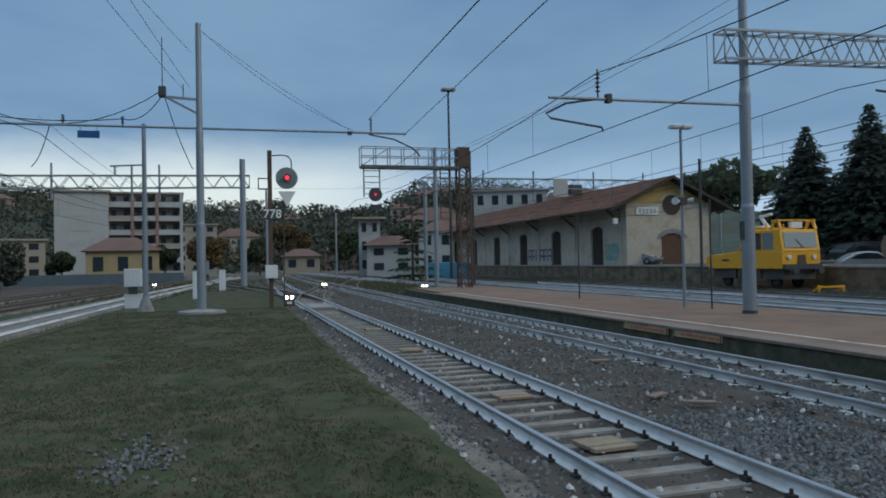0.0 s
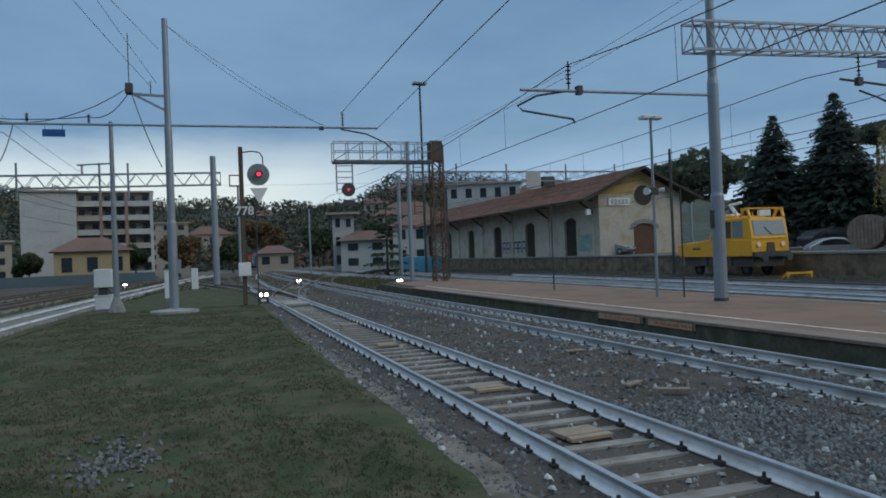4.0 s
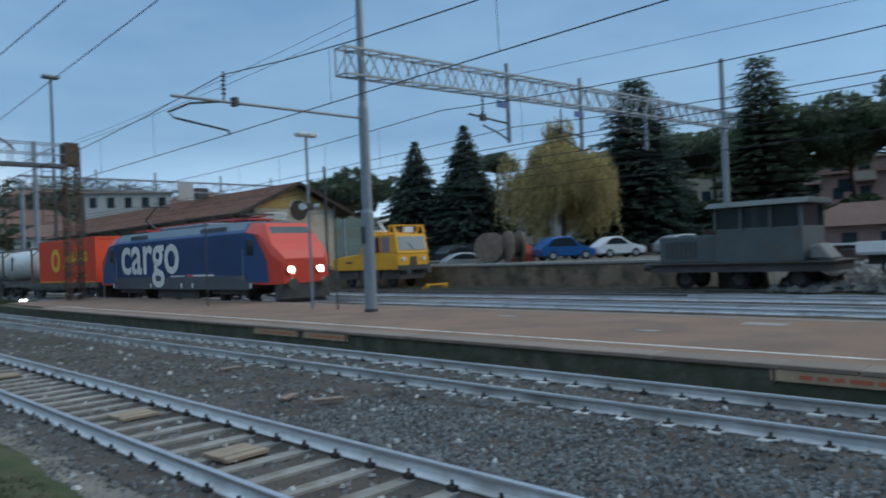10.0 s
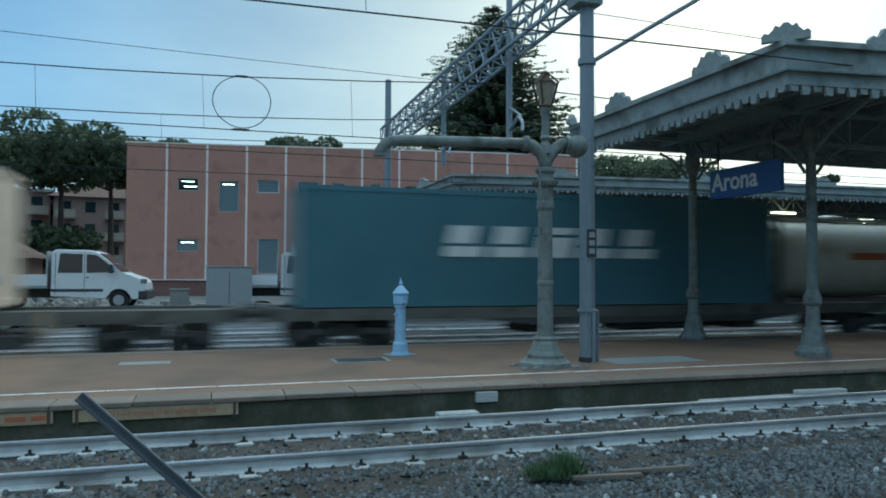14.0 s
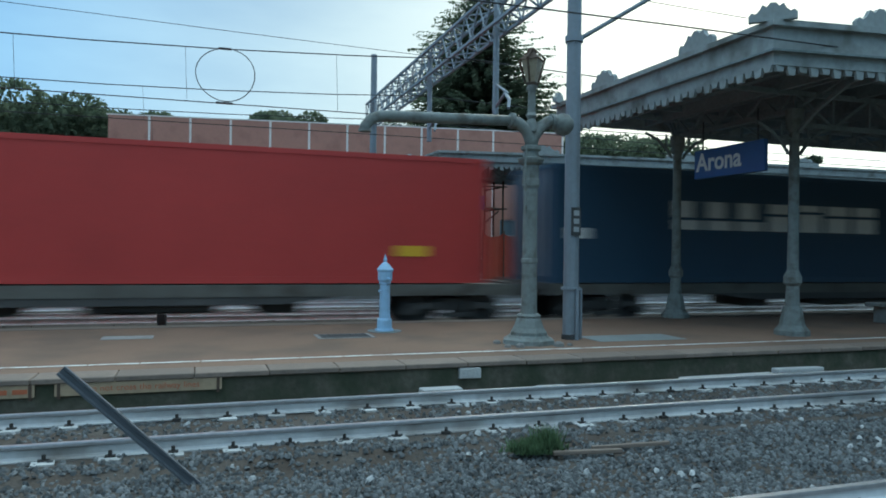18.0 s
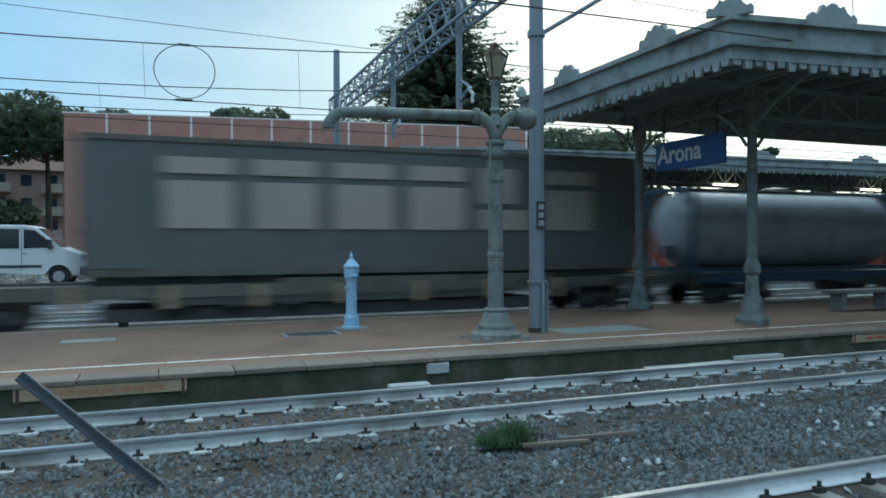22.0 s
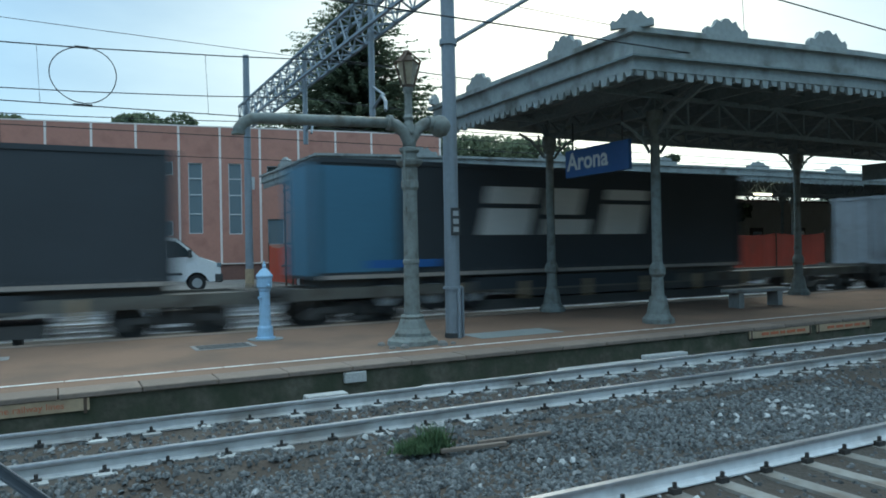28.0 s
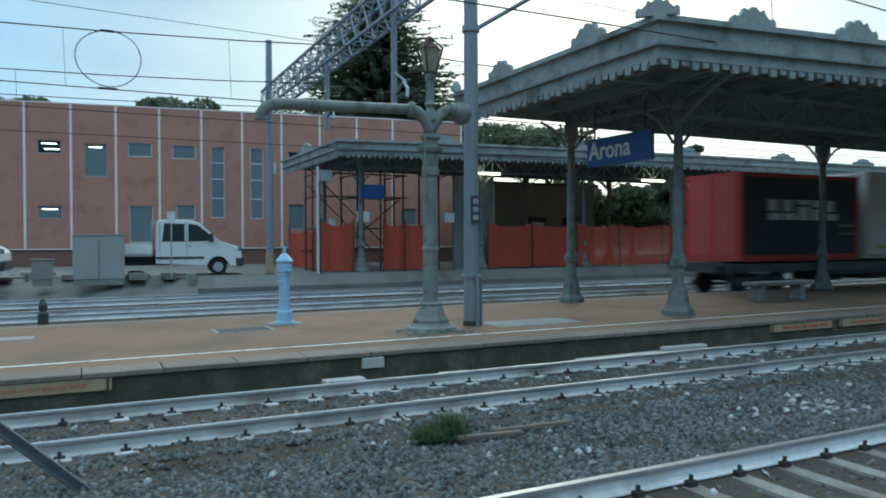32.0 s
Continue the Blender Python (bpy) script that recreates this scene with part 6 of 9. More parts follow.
# orange building-site netting on posts
def netting(pts, h, z):
    th = thing("site_fence", pose(0, 0, z), "orange plastic site netting sagging between thin posts", "fence", "site fencing")
    r = random.Random(int(abs(pts[0][1]) * 10))
    for (x0, y0), (x1, y1) in zip(pts[:-1], pts[1:]):
        vsn, fsn = [], []
        n = 10
        for i in range(n + 1):
            t = i / n
            x, y = x0 + (x1 - x0) * t, y0 + (y1 - y0) * t
            top = h - 0.16 * math.sin(math.pi * t) - r.uniform(0, 0.05)
            o = 0.05 * math.sin(9 * t + x)
            for zz in (0.08, h * 0.45, top):
                vsn.append((x + o, y, zz))
            for zz in (0.08, h * 0.45, top):
                vsn.append((x + o + 0.03, y, zz))
        for i in range(n):
            a, b = i * 6, i * 6 + 6
            fsn += [(a, b, b + 1, a + 1), (a + 1, b + 1, b + 2, a + 2), (a + 4, b + 4, b + 3, a + 3), (a + 5, b + 5, b + 4, a + 4), (a + 2, b + 2, b + 5, a + 5), (a, a + 3, b + 3, b)]
        raw("net_panel", vsn, fsn, "mesh_orange", th)
        part("post", cyl(B(), (x0, y0, 0), (x0, y0, h + 0.1), 0.03), "rust", th)
    part("post", cyl(B(), (*pts[-1], 0), (*pts[-1], h + 0.1), 0.03), "rust", th)
    return th


netting([(29.95, -9.14), (30.00, -10.61)], 2.2, FZ)
netting([(30.05, -12.02), (30.10, -13.06), (30.05, -14.11)], 2.2, FZ)
netting([(30.05, -17.35), (30.05, -19.85), (30.05, -22.57), (30.10, -25.29), (30.05, -28.21), (30.05, -31.35), (30.10, -35.01), (30.05, -39.19), (30.05, -43.89)], 2.2, FZ)
netting([(31.5, -9.4), (33.8, -9.6), (36.6, -9.5)], 1.9, FZ)
# scaffolding under the canopy end
sc = thing("scaffold", pose(1.3, -0.35, FZ), "rusty scaffold tubes with white foot boxes under the canopy", "scaffold")
for (x, y) in ((29.2, -8.9), (29.2, -10.6), (31.4, -8.9), (31.4, -10.6), (29.2, -12.8), (31.4, -12.8)):
    part("upright", cyl(B(), (x, y, 0), (x, y, 4.6), 0.045), "rust", sc)
for z in (1.9, 3.3, 4.3):
    for y in (-8.9, -10.6, -12.8):
        part("ledger", cyl(B(), (29.0, y, z), (31.6, y, z), 0.035), "rust", sc)
    part("ledger", cyl(B(), (29.2, -8.7, z), (29.2, -13, z), 0.035), "rust", sc)
part("brace", cyl(B(), (29.2, -8.9, 0.2), (29.2, -12.6, 3.2), 0.035), "rust", sc)
for (x, y) in ((30.3, -8.9), (30.3, -12.8), (29.2, -11.7), (31.4, -11.7), (29.2, -14.6), (31.4, -14.6)):
    part("upright", cyl(B(), (x, y, 0), (x, y, 4.6), 0.045), "rust", sc)
for (y, z) in ((-9.7, 1.88), (-11.7, 3.28)):
    part("deck_board", box(B(), 29.15, 31.45, y - 0.75, y + 0.75, z + 0.04, z + 0.09), "board_brown", sc, "weathered deck boards")
for x in (29.2, 31.4):
    part("ledger", cyl(B(), (x, -8.7, 0.9), (x, -14.8, 0.9), 0.035), "rust", sc)
    part("brace", cyl(B(), (x, -12.8, 0.3), (x, -9.0, 3.9), 0.03), "rust", sc)
part("bucket", lathe(B(), [(0.13, 0), (0.18, 0.34), (0.19, 0.36)], 12, (29.6, -9.6, 1.98)), "white", sc, "white bucket")
for (y, z) in ((-10.8, 2.2), (-15.0, 2.2)):
    part("lamp_box", box(B(), -0.12 + 29.0, 0.12 + 29.0, y - 0.25, y + 0.25, z, z + 0.45), "white", sc)
part("white_pole", cyl(B(), (28.5, -8.6, 0), (28.5, -8.6, 4.5), 0.06), "white", sc)
part("control_box", box(B(), 28.4, 28.7, -9.2, -8.7, 3.9, 4.35), "frame_grey", sc)
# dark station building wall behind the canopy
stn = thing("station_house", pose(0, 0, 0), "shaded plastered station house under the canopy", "building")
for y0, y1 in ((-30.0, -22.5), (-75.0, -45.0)):
    part("wall", box(B(), 38.2, 46, y0, y1, FZ - 0.5, 5.3), "facade_beige", stn)
    part("roof", box(B(), 38.0, 46.2, y0 - 0.2, y1 + 0.2, 5.3, 5.45), "roof_far", stn)
for y in (-25.5, -28.2, -47.5, -52.5, -57.5, -62.5, -67.5):
    d = part("doorway", box(B(), 38.1, 38.25, y - 0.7, y + 0.7, FZ, 3.3), "wood_dark", stn)
    part("pane", box(B(), 38.06, 38.11, y - 0.5, y + 0.5, 1.3, 3.0), "glass", d)
part("dark_screen", box(B(), 31.0, 31.15, -18.2, -16.0, FZ, 5.0), "canopy_dark", stn, "dark site hoarding")

# ---------------------------------------------------------------- pink clad building
ang = math.degrees(math.atan2(-25.5, -3.8))
pb = thing("pink_building", pose(45.0, 4.8, FZ, 0, 0, ang), "two-storey building clad in pink panels with pale joints", "building")
PW, PH, NP = 26.76, 8.75, 12
# facade runs along local +x; local +y points away from the tracks when turned this way
part("wall", box(B(), 0, PW, 0.0, 14.0, 0.95, PH), "pink_dark", pb)
part("plinth", box(B(), -0.02, PW + 0.02, -0.03, 14.02, -0.5, 0.90), "pink_dark", pb, "brown plinth")
pw = PW / NP
panel = None
OPEN = {1: [(0.26, 0.81, 6.06, 6.80), (0.26, 0.82, 2.56, 3.28)], 2: [(0.29, 0.82, 4.87, 6.68)], 3: [(0.26, 0.85, 6.02, 6.79), (0.28, 0.86, 1.26, 3.33)], 4: [(0.29, 0.88, 5.97, 6.75), (0.39, 0.86, 2.54, 3.39)],
        5: [(0.20, 0.56, 2.67, 6.70)], 6: [(0.18, 0.53, 2.62, 6.71)], 7: [(0.15, 0.65, 5.6, 6.6), (0.15, 0.6, 2.0, 3.5)], 9: [(0.2, 0.7, 6.2, 7.0)], 10: [(0.2, 0.7, 2.3, 3.3)]}
for k in range(NP):
    xa, xb = k * pw + 0.061, (k + 1) * pw - 0.061
    holes = OPEN.get(k, [])
    cuts = sorted({xa, xb, *[xa + (xb - xa) * h[0] for h in holes], *[xa + (xb - xa) * h[1] for h in holes]})
    rows = sorted({0.97, PH, *[h[2] for h in holes], *[h[3] for h in holes]})
    bm = B()
    for a, b in zip(cuts[:-1], cuts[1:]):
        for c, d in zip(rows[:-1], rows[1:]):
            if not any(xa + (xb - xa) * h[0] - 1e-6 <= a and b <= xa + (xb - xa) * h[1] + 1e-6 and h[2] - 1e-6 <= c and d <= h[3] + 1e-6 for h in holes):
                box(bm, a, b, -0.12, -0.003, c, d)
    bmesh.ops.remove_doubles(bm, verts=bm.verts[:], dist=0.0005)
    part("panel", bm, "pink", pb, "pink cladding panel")
    part("joint", box(B(), (k + 1) * pw - 0.06, (k + 1) * pw + 0.06, -0.13, 0.0, 0.97, PH), "pink_line", pb, "pale joint")
    for h in holes:
        a, b = xa + (xb - xa) * h[0], xa + (xb - xa) * h[1]
        w = part("window", box(B(), a, b, -0.02, -0.004, h[2], h[3]), "glass_pale" if (k in (2, 3, 4, 5, 6) or h[3] < 3.6) else "glass", pb)
        bm = B()
        for (p, q, s, t) in ((a, a + 0.05, h[2], h[3]), (b - 0.05, b, h[2], h[3]), (a + 0.05, b - 0.05, h[2], h[2] + 0.05), (a + 0.05, b - 0.05, h[3] - 0.05, h[3])):
            box(bm, p, q, -0.06, -0.021, s, t)
        if h[3] - h[2] > 3:
            for f in (0.28, 0.55, 0.78):
                z = h[2] + (h[3] - h[2]) * f
                box(bm, a + 0.05, b - 0.05, -0.06, -0.021, z - 0.03, z + 0.03)
        part("window_frame", bm, "white" if h[3] - h[2] > 3 or k in (3, 4) else "frame_grey", w)
        if k in (1, 2):
            part("ceiling_light", box(B(), a + 0.2, b - 0.25, -0.035, -0.022, h[3] - 0.22, h[3] - 0.17), "tube_glow", w, "lit strip light seen in the window")
            if h[2] > 6 and k == 1:
                part("ceiling_light", box(B(), a + 0.35, b - 0.1, -0.035, -0.022, h[3] - 0.52, h[3] - 0.46), "tube_glow", w)
part("joint", box(B(), -0.02, PW + 0.02, -0.125, -0.0, 0.905, 0.965), "pink_line", pb)
part("parapet", box(B(), -0.05, PW + 0.05, -0.14, 14.05, PH, PH + 0.07), "pink_line", pb)

# ---------------------------------------------------------------- forecourt things
def wheel_at(parent, x, y, z, r, w=0.2, axis="x", hub="frame_grey"):
    d = Vector((w / 2, 0, 0)) if axis == "x" else Vector((0, w / 2, 0))
    c = Vector((x, y, z))
    t = part("wheel", cyl(B(), c - d, c + d, r, n=18), "tyre", parent)
    part("rim", cyl(B(), c - d * 1.06, c + d * 1.06, r * 0.58, n=14), hub, t)
    return t


tr = thing("pickup_truck", pose(31.6, -3.05, FZ, 0, 0, -6), "white double-cab flatbed lorry parked on the forecourt", "truck")
# local: nose towards -y, side facing the tracks towards -x
arch = [(-2.05 + 0.44 * math.cos(math.pi * k / 8), 0.36 + 0.44 * math.sin(math.pi * k / 8)) for k in range(9)][::-1]
prof = [(-2.9, 0.36), (-2.98, 0.62), (-2.96, 0.98), (-2.78, 1.16), (-2.12, 1.36), (-1.78, 1.72), (-1.34, 2.10), (-1.05, 2.20), (0.12, 2.22), (0.28, 2.12), (0.30, 0.48), (-1.55, 0.44)] + arch[::-1]
part("cab", prism(B(), prof, -0.98, 0.98, "x"), "car_white", tr, "white double cab", bev=0.03)
for x in (-0.985, 0.98):
    part("side_window", prism(B(), [(-1.92, 1.40), (-1.62, 1.74), (-1.26, 2.02), (-0.92, 2.06), (-0.92, 1.36)], x - 0.006, x + 0.008, "x"), "glass", tr)
    part("side_window", prism(B(), [(-0.78, 1.36), (-0.78, 2.06), (-0.02, 2.08), (0.06, 1.36)], x - 0.006, x + 0.008, "x"), "glass", tr)
    part("side_strip", box(B(), x - 0.008, x + 0.008, -1.5, 0.28, 0.66, 0.76), "steel_dark", tr)
    for yy in (-0.85, 0.14):
        part("door_gap", box(B(), x - 0.004, x + 0.006, yy - 0.008, yy + 0.008, 0.55, 2.1), "steel_dark", tr)
    part("door_handle", box(B(), x - 0.02, x + 0.02, -1.0, -0.9, 1.16, 1.2), "steel_dark", tr)
part("windscreen", prism(B(), [(-2.12, 1.40), (-1.79, 1.75), (-1.38, 2.10), (-1.32, 2.04), (-1.74, 1.69), (-2.06, 1.35)], -0.86, 0.86, "x"), "glass", tr)
part("bumper", box(B(), -0.99, 0.99, -3.05, -2.7, 0.35, 0.72), "steel_dark", tr, bev=0.05)
part("mirror", box(B(), -1.22, -1.0, -1.85, -1.72, 1.35, 1.68), "steel_dark", tr, bev=0.02)
part("headlamp", box(B(), -0.995, -0.6, -2.99, -2.8, 0.95, 1.14), "glass_pale", tr, bev=0.03)
part("bed_floor", box(B(), -1.0, 1.0, 0.42, 3.1, 0.78, 0.88), "frame_grey", tr)
bm = B()
for x in (-1.02, 0.98):
    box(bm, x, x + 0.04, 0.42, 3.1, 0.88, 1.28)
box(bm, -0.98, 0.98, 3.06, 3.1, 0.88, 1.28)
part("bed_side", bm, "car_white", tr, "white dropside")
part("headboard", box(B(), -0.98, 0.98, 0.40, 0.46, 0.88, 2.15), "frame_grey", tr)
part("chassis", box(B(), -0.4, 0.4, -2.6, 2.9, 0.42, 0.77), "steel_dark", tr)
for y in (-2.05, 1.95):
    for x in (-0.87, 0.87):
        wheel_at(tr, x, y, 0.34, 0.34, 0.22)
ccab = cabinet(30.2, -0.62, FZ - 0.15, 0.5, 1.75, 1.75, "pale grey double electrical cabinet on the forecourt", "frame_grey")
part("door_gap", box(B(), -0.262, -0.252, -0.01, 0.01, 0.15, 1.55), "steel_dark", ccab)
cs = cabinet(30.6, 1.25, FZ - 0.15, 0.5, 0.7, 0.85, "low pale grey box on the forecourt", "concrete")
fs_ = thing("sign_post", pose(29.4, -3.1, FZ), "thin post with a small white sign on the forecourt", "post", "thin posts")
part("post", cyl(B(), (0, 0, 0), (0, 0, 2.4), 0.03), "frame_grey", fs_)
part("plate", box(B(), -0.05, -0.03, -0.15, 0.15, 2.05, 2.5), "white", fs_)


def car(x, y, z, a, mt, label, L=4.1, W=1.7, H=1.5, kind="hatch"):
    th = thing("car", pose(x, y, z, 0, 0, a), label, "car", "parked cars")
    h = L / 2
    if kind == "van":
        prof = [(-h, 0.25), (-h, 0.8), (-h + 0.25, 0.98), (-h + 0.95, 1.12), (-h + 1.6, H), (h - 0.3, H + 0.02), (h - 0.02, 1.0), (h, 0.3)]
        glassp = [(-h + 1.15, 1.08), (-h + 1.68, H - 0.12), (h - 0.45, H - 0.1), (h - 0.25, 1.06)]
    else:
        prof = [(-h, 0.25), (-h, 0.62), (-h + 0.25, 0.76), (-h + 1.05, 0.9), (-h + 1.75, H - 0.04), (0.55, H), (h - 0.75, H - 0.12), (h - 0.12, 0.92), (h, 0.8), (h, 0.28)]
        glassp = [(-h + 1.28, 0.92), (-h + 1.82, H - 0.14), (0.55, H - 0.1), (h - 0.85, H - 0.2), (h - 0.5, 0.94)]
    part("body", prism(B(), prof, -W / 2, W / 2, "x"), mt, th, bev=0.06)
    for s in (-1, 1):
        part("side_window", prism(B(), glassp, s * W / 2 - 0.004, s * W / 2 + 0.006, "x"), "glass", th)
    a0, a1 = prof[3], prof[4]
    part("windscreen", prism(B(), [(a0[0] + 0.12, a0[1] + 0.08), (a1[0] - 0.04, a1[1] - 0.04), (a1[0] + 0.02, a1[1] - 0.07), (a0[0] + 0.18, a0[1] + 0.05)], -W / 2 + 0.12, W / 2 - 0.12, "x"), "glass", th)
    part("bumper", box(B(), -W / 2 + 0.03, W / 2 - 0.03, -h - 0.04, -h + 0.15, 0.25, 0.48), "steel_dark", th, bev=0.03)
    for s in (-1, 1):
        part("headlamp", box(B(), s * W * 0.36 - 0.16, s * W * 0.36 + 0.16, -h - 0.012, -h + 0.2, 0.6, 0.74), "glass_pale", th)
        for y_ in (-h + 0.78, h - 0.78):
            wheel_at(th, s * (W / 2 - 0.08), y_, 0.31, 0.31, 0.18)
    return th


copy_thing(tr, pose(31.0, 5.35, FZ, 0, 0, -4))

# ---------------------------------------------------------------- loading dock
DZ = 1.28
dock = thing("loading_dock", pose(0, 0, 0), "long raised loading dock with a weathered brown masonry face", "loading dock", kind="structure")
part("fill", prism(B(), [(34.0, 17.0), (140, 17.0), (140, 190), (34.0, 190)], -0.4, DZ, "z"), "gravel", dock, "gravel surface")
bm = box(B(), 33.75, 33.998, 17.0, 190, -0.4, DZ - 0.14)
part("face", bm, "dock_wall", dock, "stained brown masonry")
capm = bpy.data.meshes.new("cap_stone")
bm = box(B(), 33.68, 34.15, -0.99, 0.99, DZ - 0.14, DZ + 0.02)
bmesh.ops.bevel(bm, geom=bm.edges[:], offset=0.02, segments=1, affect="EDGES")
bm.to_mesh(capm)
bm.free()
for k in range(70):
    link("cap_stone", capm, "dock_wall" if k % 4 else "concrete", dock, m=pose(0, 18 + 2 * k, 0.01 * noise.noise((k, 0, 0))))
# concrete ramp block and rubble at the dock's end
tagged(part("ramp_block", prism(B(), [(12.6, -0.3), (15.0, -0.3), (15.0, 1.15), (14.2, 1.75), (12.9, 1.75)], 32.6, 35.0, "x"), "concrete", bev=0.03), "grey concrete ramp block at the end of the dock", "block", kind="structure")
scatter_stones("rubble_heap", 520, lambda r: (r.uniform(30.5, 35.5), r.uniform(4.2, 12.0)), 0.24, "rubble", "heap of broken grey stones and slabs", lambda x, y: -0.1 + max(0, x - 31.0) * 0.20 + r.uniform(0, 0.1), RNG)

# cable drums
def drum(x, y, z, R, W, a, label):
    th = thing("cable_drum", pose(x, y, z + R, 0, 0, a), label, "cable drum", "cable drums")
    for s in (-1, 1):
        o = part("flange", cyl(B(), (s * W / 2, 0, 0), (s * (W / 2 - 0.08), 0, 0), R, n=28), "drum_wood", th, "weathered plank flange")
        bm = B()
        for k in range(9):
            q = -R * 0.85 + k * R * 0.2
            hw = math.sqrt(max(R * R - q * q, 0)) * 0.92
            box(bm, s * (W / 2) + (0 if s > 0 else -0.03), s * (W / 2) + (0.03 if s > 0 else 0), q - R * 0.088, q + R * 0.088, -hw, hw)
        part("plank", bm, "drum_wood", o, kind="stuff")
    part("core", cyl(B(), (-W / 2 + 0.08, 0, 0), (W / 2 - 0.08, 0, 0), R * 0.6, n=20), "wood_dark", th)
    return th


M["drum_wood"] = mat("weathered_drum_wood", (0.20, 0.15, 0.115), 0.9, vary=0.3, big=1.5, fine=14, bump=0.3, stain=(0.26, 0.23, 0.20))
drum(36.9, 32.6, DZ, 1.02, 0.9, 20, "large weathered wooden cable drum on the dock")
drum(37.6, 31.2, DZ, 1.05, 0.9, -25, "large weathered wooden cable drum leaning by another")
tagged(part("orange_heap", lathe(B(), [(1.0, 0), (1.1, 0.5), (0.8, 1.0), (0.3, 1.25)], 9), "mesh_orange", m=pose(39.6, 32.2, DZ)), "heap of orange netting on the dock", "netting")
car(41.0, 29.6, DZ, 62, "car_blue", "blue hatchback parked on the dock", 4.0, 1.75, 1.6)
car(44.6, 27.6, DZ, 57, "car_white", "white hatchback parked on the dock", 3.5, 1.65, 1.48)
car(48.5, 24.6, DZ, 62, "car_silver", "silver hatchback parked on the dock", 4.1, 1.7, 1.45)
car(42.6, 40.5, DZ, 80, "car_dark", "black estate car parked on the dock", 4.6, 1.8, 1.5)
car(38.2, 36.0, DZ - 0.6, 60, "car_silver", "pale car parked behind the dock wall", 3.8, 1.6, 1.4)
car(36.5, 60.0, DZ, 30, "car_silver", "pale car with covers by the shed", 4.0, 1.7, 1.45)
car(52, 22.0, DZ, 62, "car_dark", "dark car parked on the dock", 4.1, 1.7, 1.45)


# ---------------------------------------------------------------- goods shed
SX0, SX1, SY0, SY1 = 34.6, 43.4, 58.9, 113.0
EZ, RZ = 6.9, 9.35
shed = thing("goods_shed", pose(0, 0, 0), "long old goods shed with peeling cream plaster and a tiled roof", "shed")


def arch_wall(bm, axis_at, thick, a0, a1, z0, z1, doors, axis="x"):
    """Wall slab with round-topped openings; doors: (centre, half width, spring height, foot)."""
    edges = [a0]
    for c, w, h, f in doors:
        edges += [c - w, c + w]
    edges.append(a1)

    def put(p, q, za, zb):
        if axis == "x":
            box(bm, axis_at, axis_at + thick, p, q, za, zb)
        else:
            box(bm, p, q, axis_at, axis_at + thick, za, zb)
    for i in range(0, len(edges), 2):
        put(edges[i], edges[i + 1], z0, z1)
    for c, w, h, f in doors:
        n = 8
        for k in range(n):
            p, q = c - w + 2 * w * k / n, c - w + 2 * w * (k + 1) / n
            m_ = (p + q) / 2
            put(p, q, h + math.sqrt(max(w * w - (m_ - c) ** 2, 0)) * 0.45, z1)
        if f > z0:
            put(c - w, c + w, z0, f)


bays = [64.5 + 9.35 * k for k in range(6)]
doors = [(y, 1.2, 4.5, DZ) for y in bays]
bm = B()
arch_wall(bm, SX0, 0.4, SY0, SY1, -0.2, EZ, doors, "x")
part("side_wall", bm, "plaster", shed, "peeling cream plaster")
bm = B()
arch_wall(bm, SY0, 0.4, SX0 + 0.4, SX1 - 0.4, DZ - 0.5, EZ, [((SX0 + SX1) / 2 + 0.35, 1.15, 3.6, DZ - 0.4)], "y")
part("gable_wall", bm, "plaster", shed, "cream plaster gable wall")
xm = (SX0 + SX1) / 2
bm = prism(B(), [(SX0, EZ), (SX1, EZ), (xm, RZ - 0.25)], SY0 + 0.003, SY0 + 0.4, "y")
part("gable", bm, "ochre", shed, "ochre gable field")
part("name_board", box(B(), SX0 + 1.0, SX0 + 3.3, SY0 - 0.09, SY0 - 0.032, 5.85, 6.55), "letter", shed, "pale name board with worn writing")
bm = B()
for k in range(5):
    box(bm, SX0 + 1.25 + 0.38 * k, SX0 + 1.5 + 0.38 * k, SY0 - 0.097, SY0 - 0.09, 6.0, 6.4)
part("text_bar", bm, "frame_grey", shed)
part("back_wall", box(B(), SX1 - 0.4, SX1, SY0, SY1, -0.2, EZ), "plaster", shed)
part("end_wall", box(B(), SX0 + 0.4, SX1 - 0.4, SY1 - 0.4, SY1, -0.2, EZ), "plaster", shed)
rim = part("round_window", cyl(B(), (xm + 0.3, SY0 - 0.06, 6.75), (xm + 0.3, SY0 + 0.1, 6.75), 0.95, n=24), "wood_dark", shed)
part("surround", cyl(B(), (xm + 0.3, SY0 - 0.03, 6.75), (xm + 0.3, SY0 + 0.05, 6.75), 1.12, n=24), "plaster", rim)
dw = part("gable_door", box(B(), xm - 0.85, xm + 1.55, SY0 + 0.12, SY0 + 0.2, DZ - 0.4, 4.2), "door_brown", shed, "brown plank gate")
for c, w, h in ((xm + 0.35, 1.15, 3.6),):
    for k in range(10):
        a0, a1 = math.pi * k / 10, math.pi * (k + 1) / 10
        r0, r1 = w + 0.06, w + 0.45
        bm = prism(B(), [(c - r0 * math.cos(a0), h + r0 * 0.5 * math.sin(a0)), (c - r1 * math.cos(a0), h + r1 * 0.6 * math.sin(a0)), (c - r1 * math.cos(a1), h + r1 * 0.6 * math.sin(a1)), (c - r0 * math.cos(a1), h + r0 * 0.5 * math.sin(a1))], SY0 - 0.06, SY0 - 0.003, "y")
        part("arch_stone", bm, "concrete", shed)
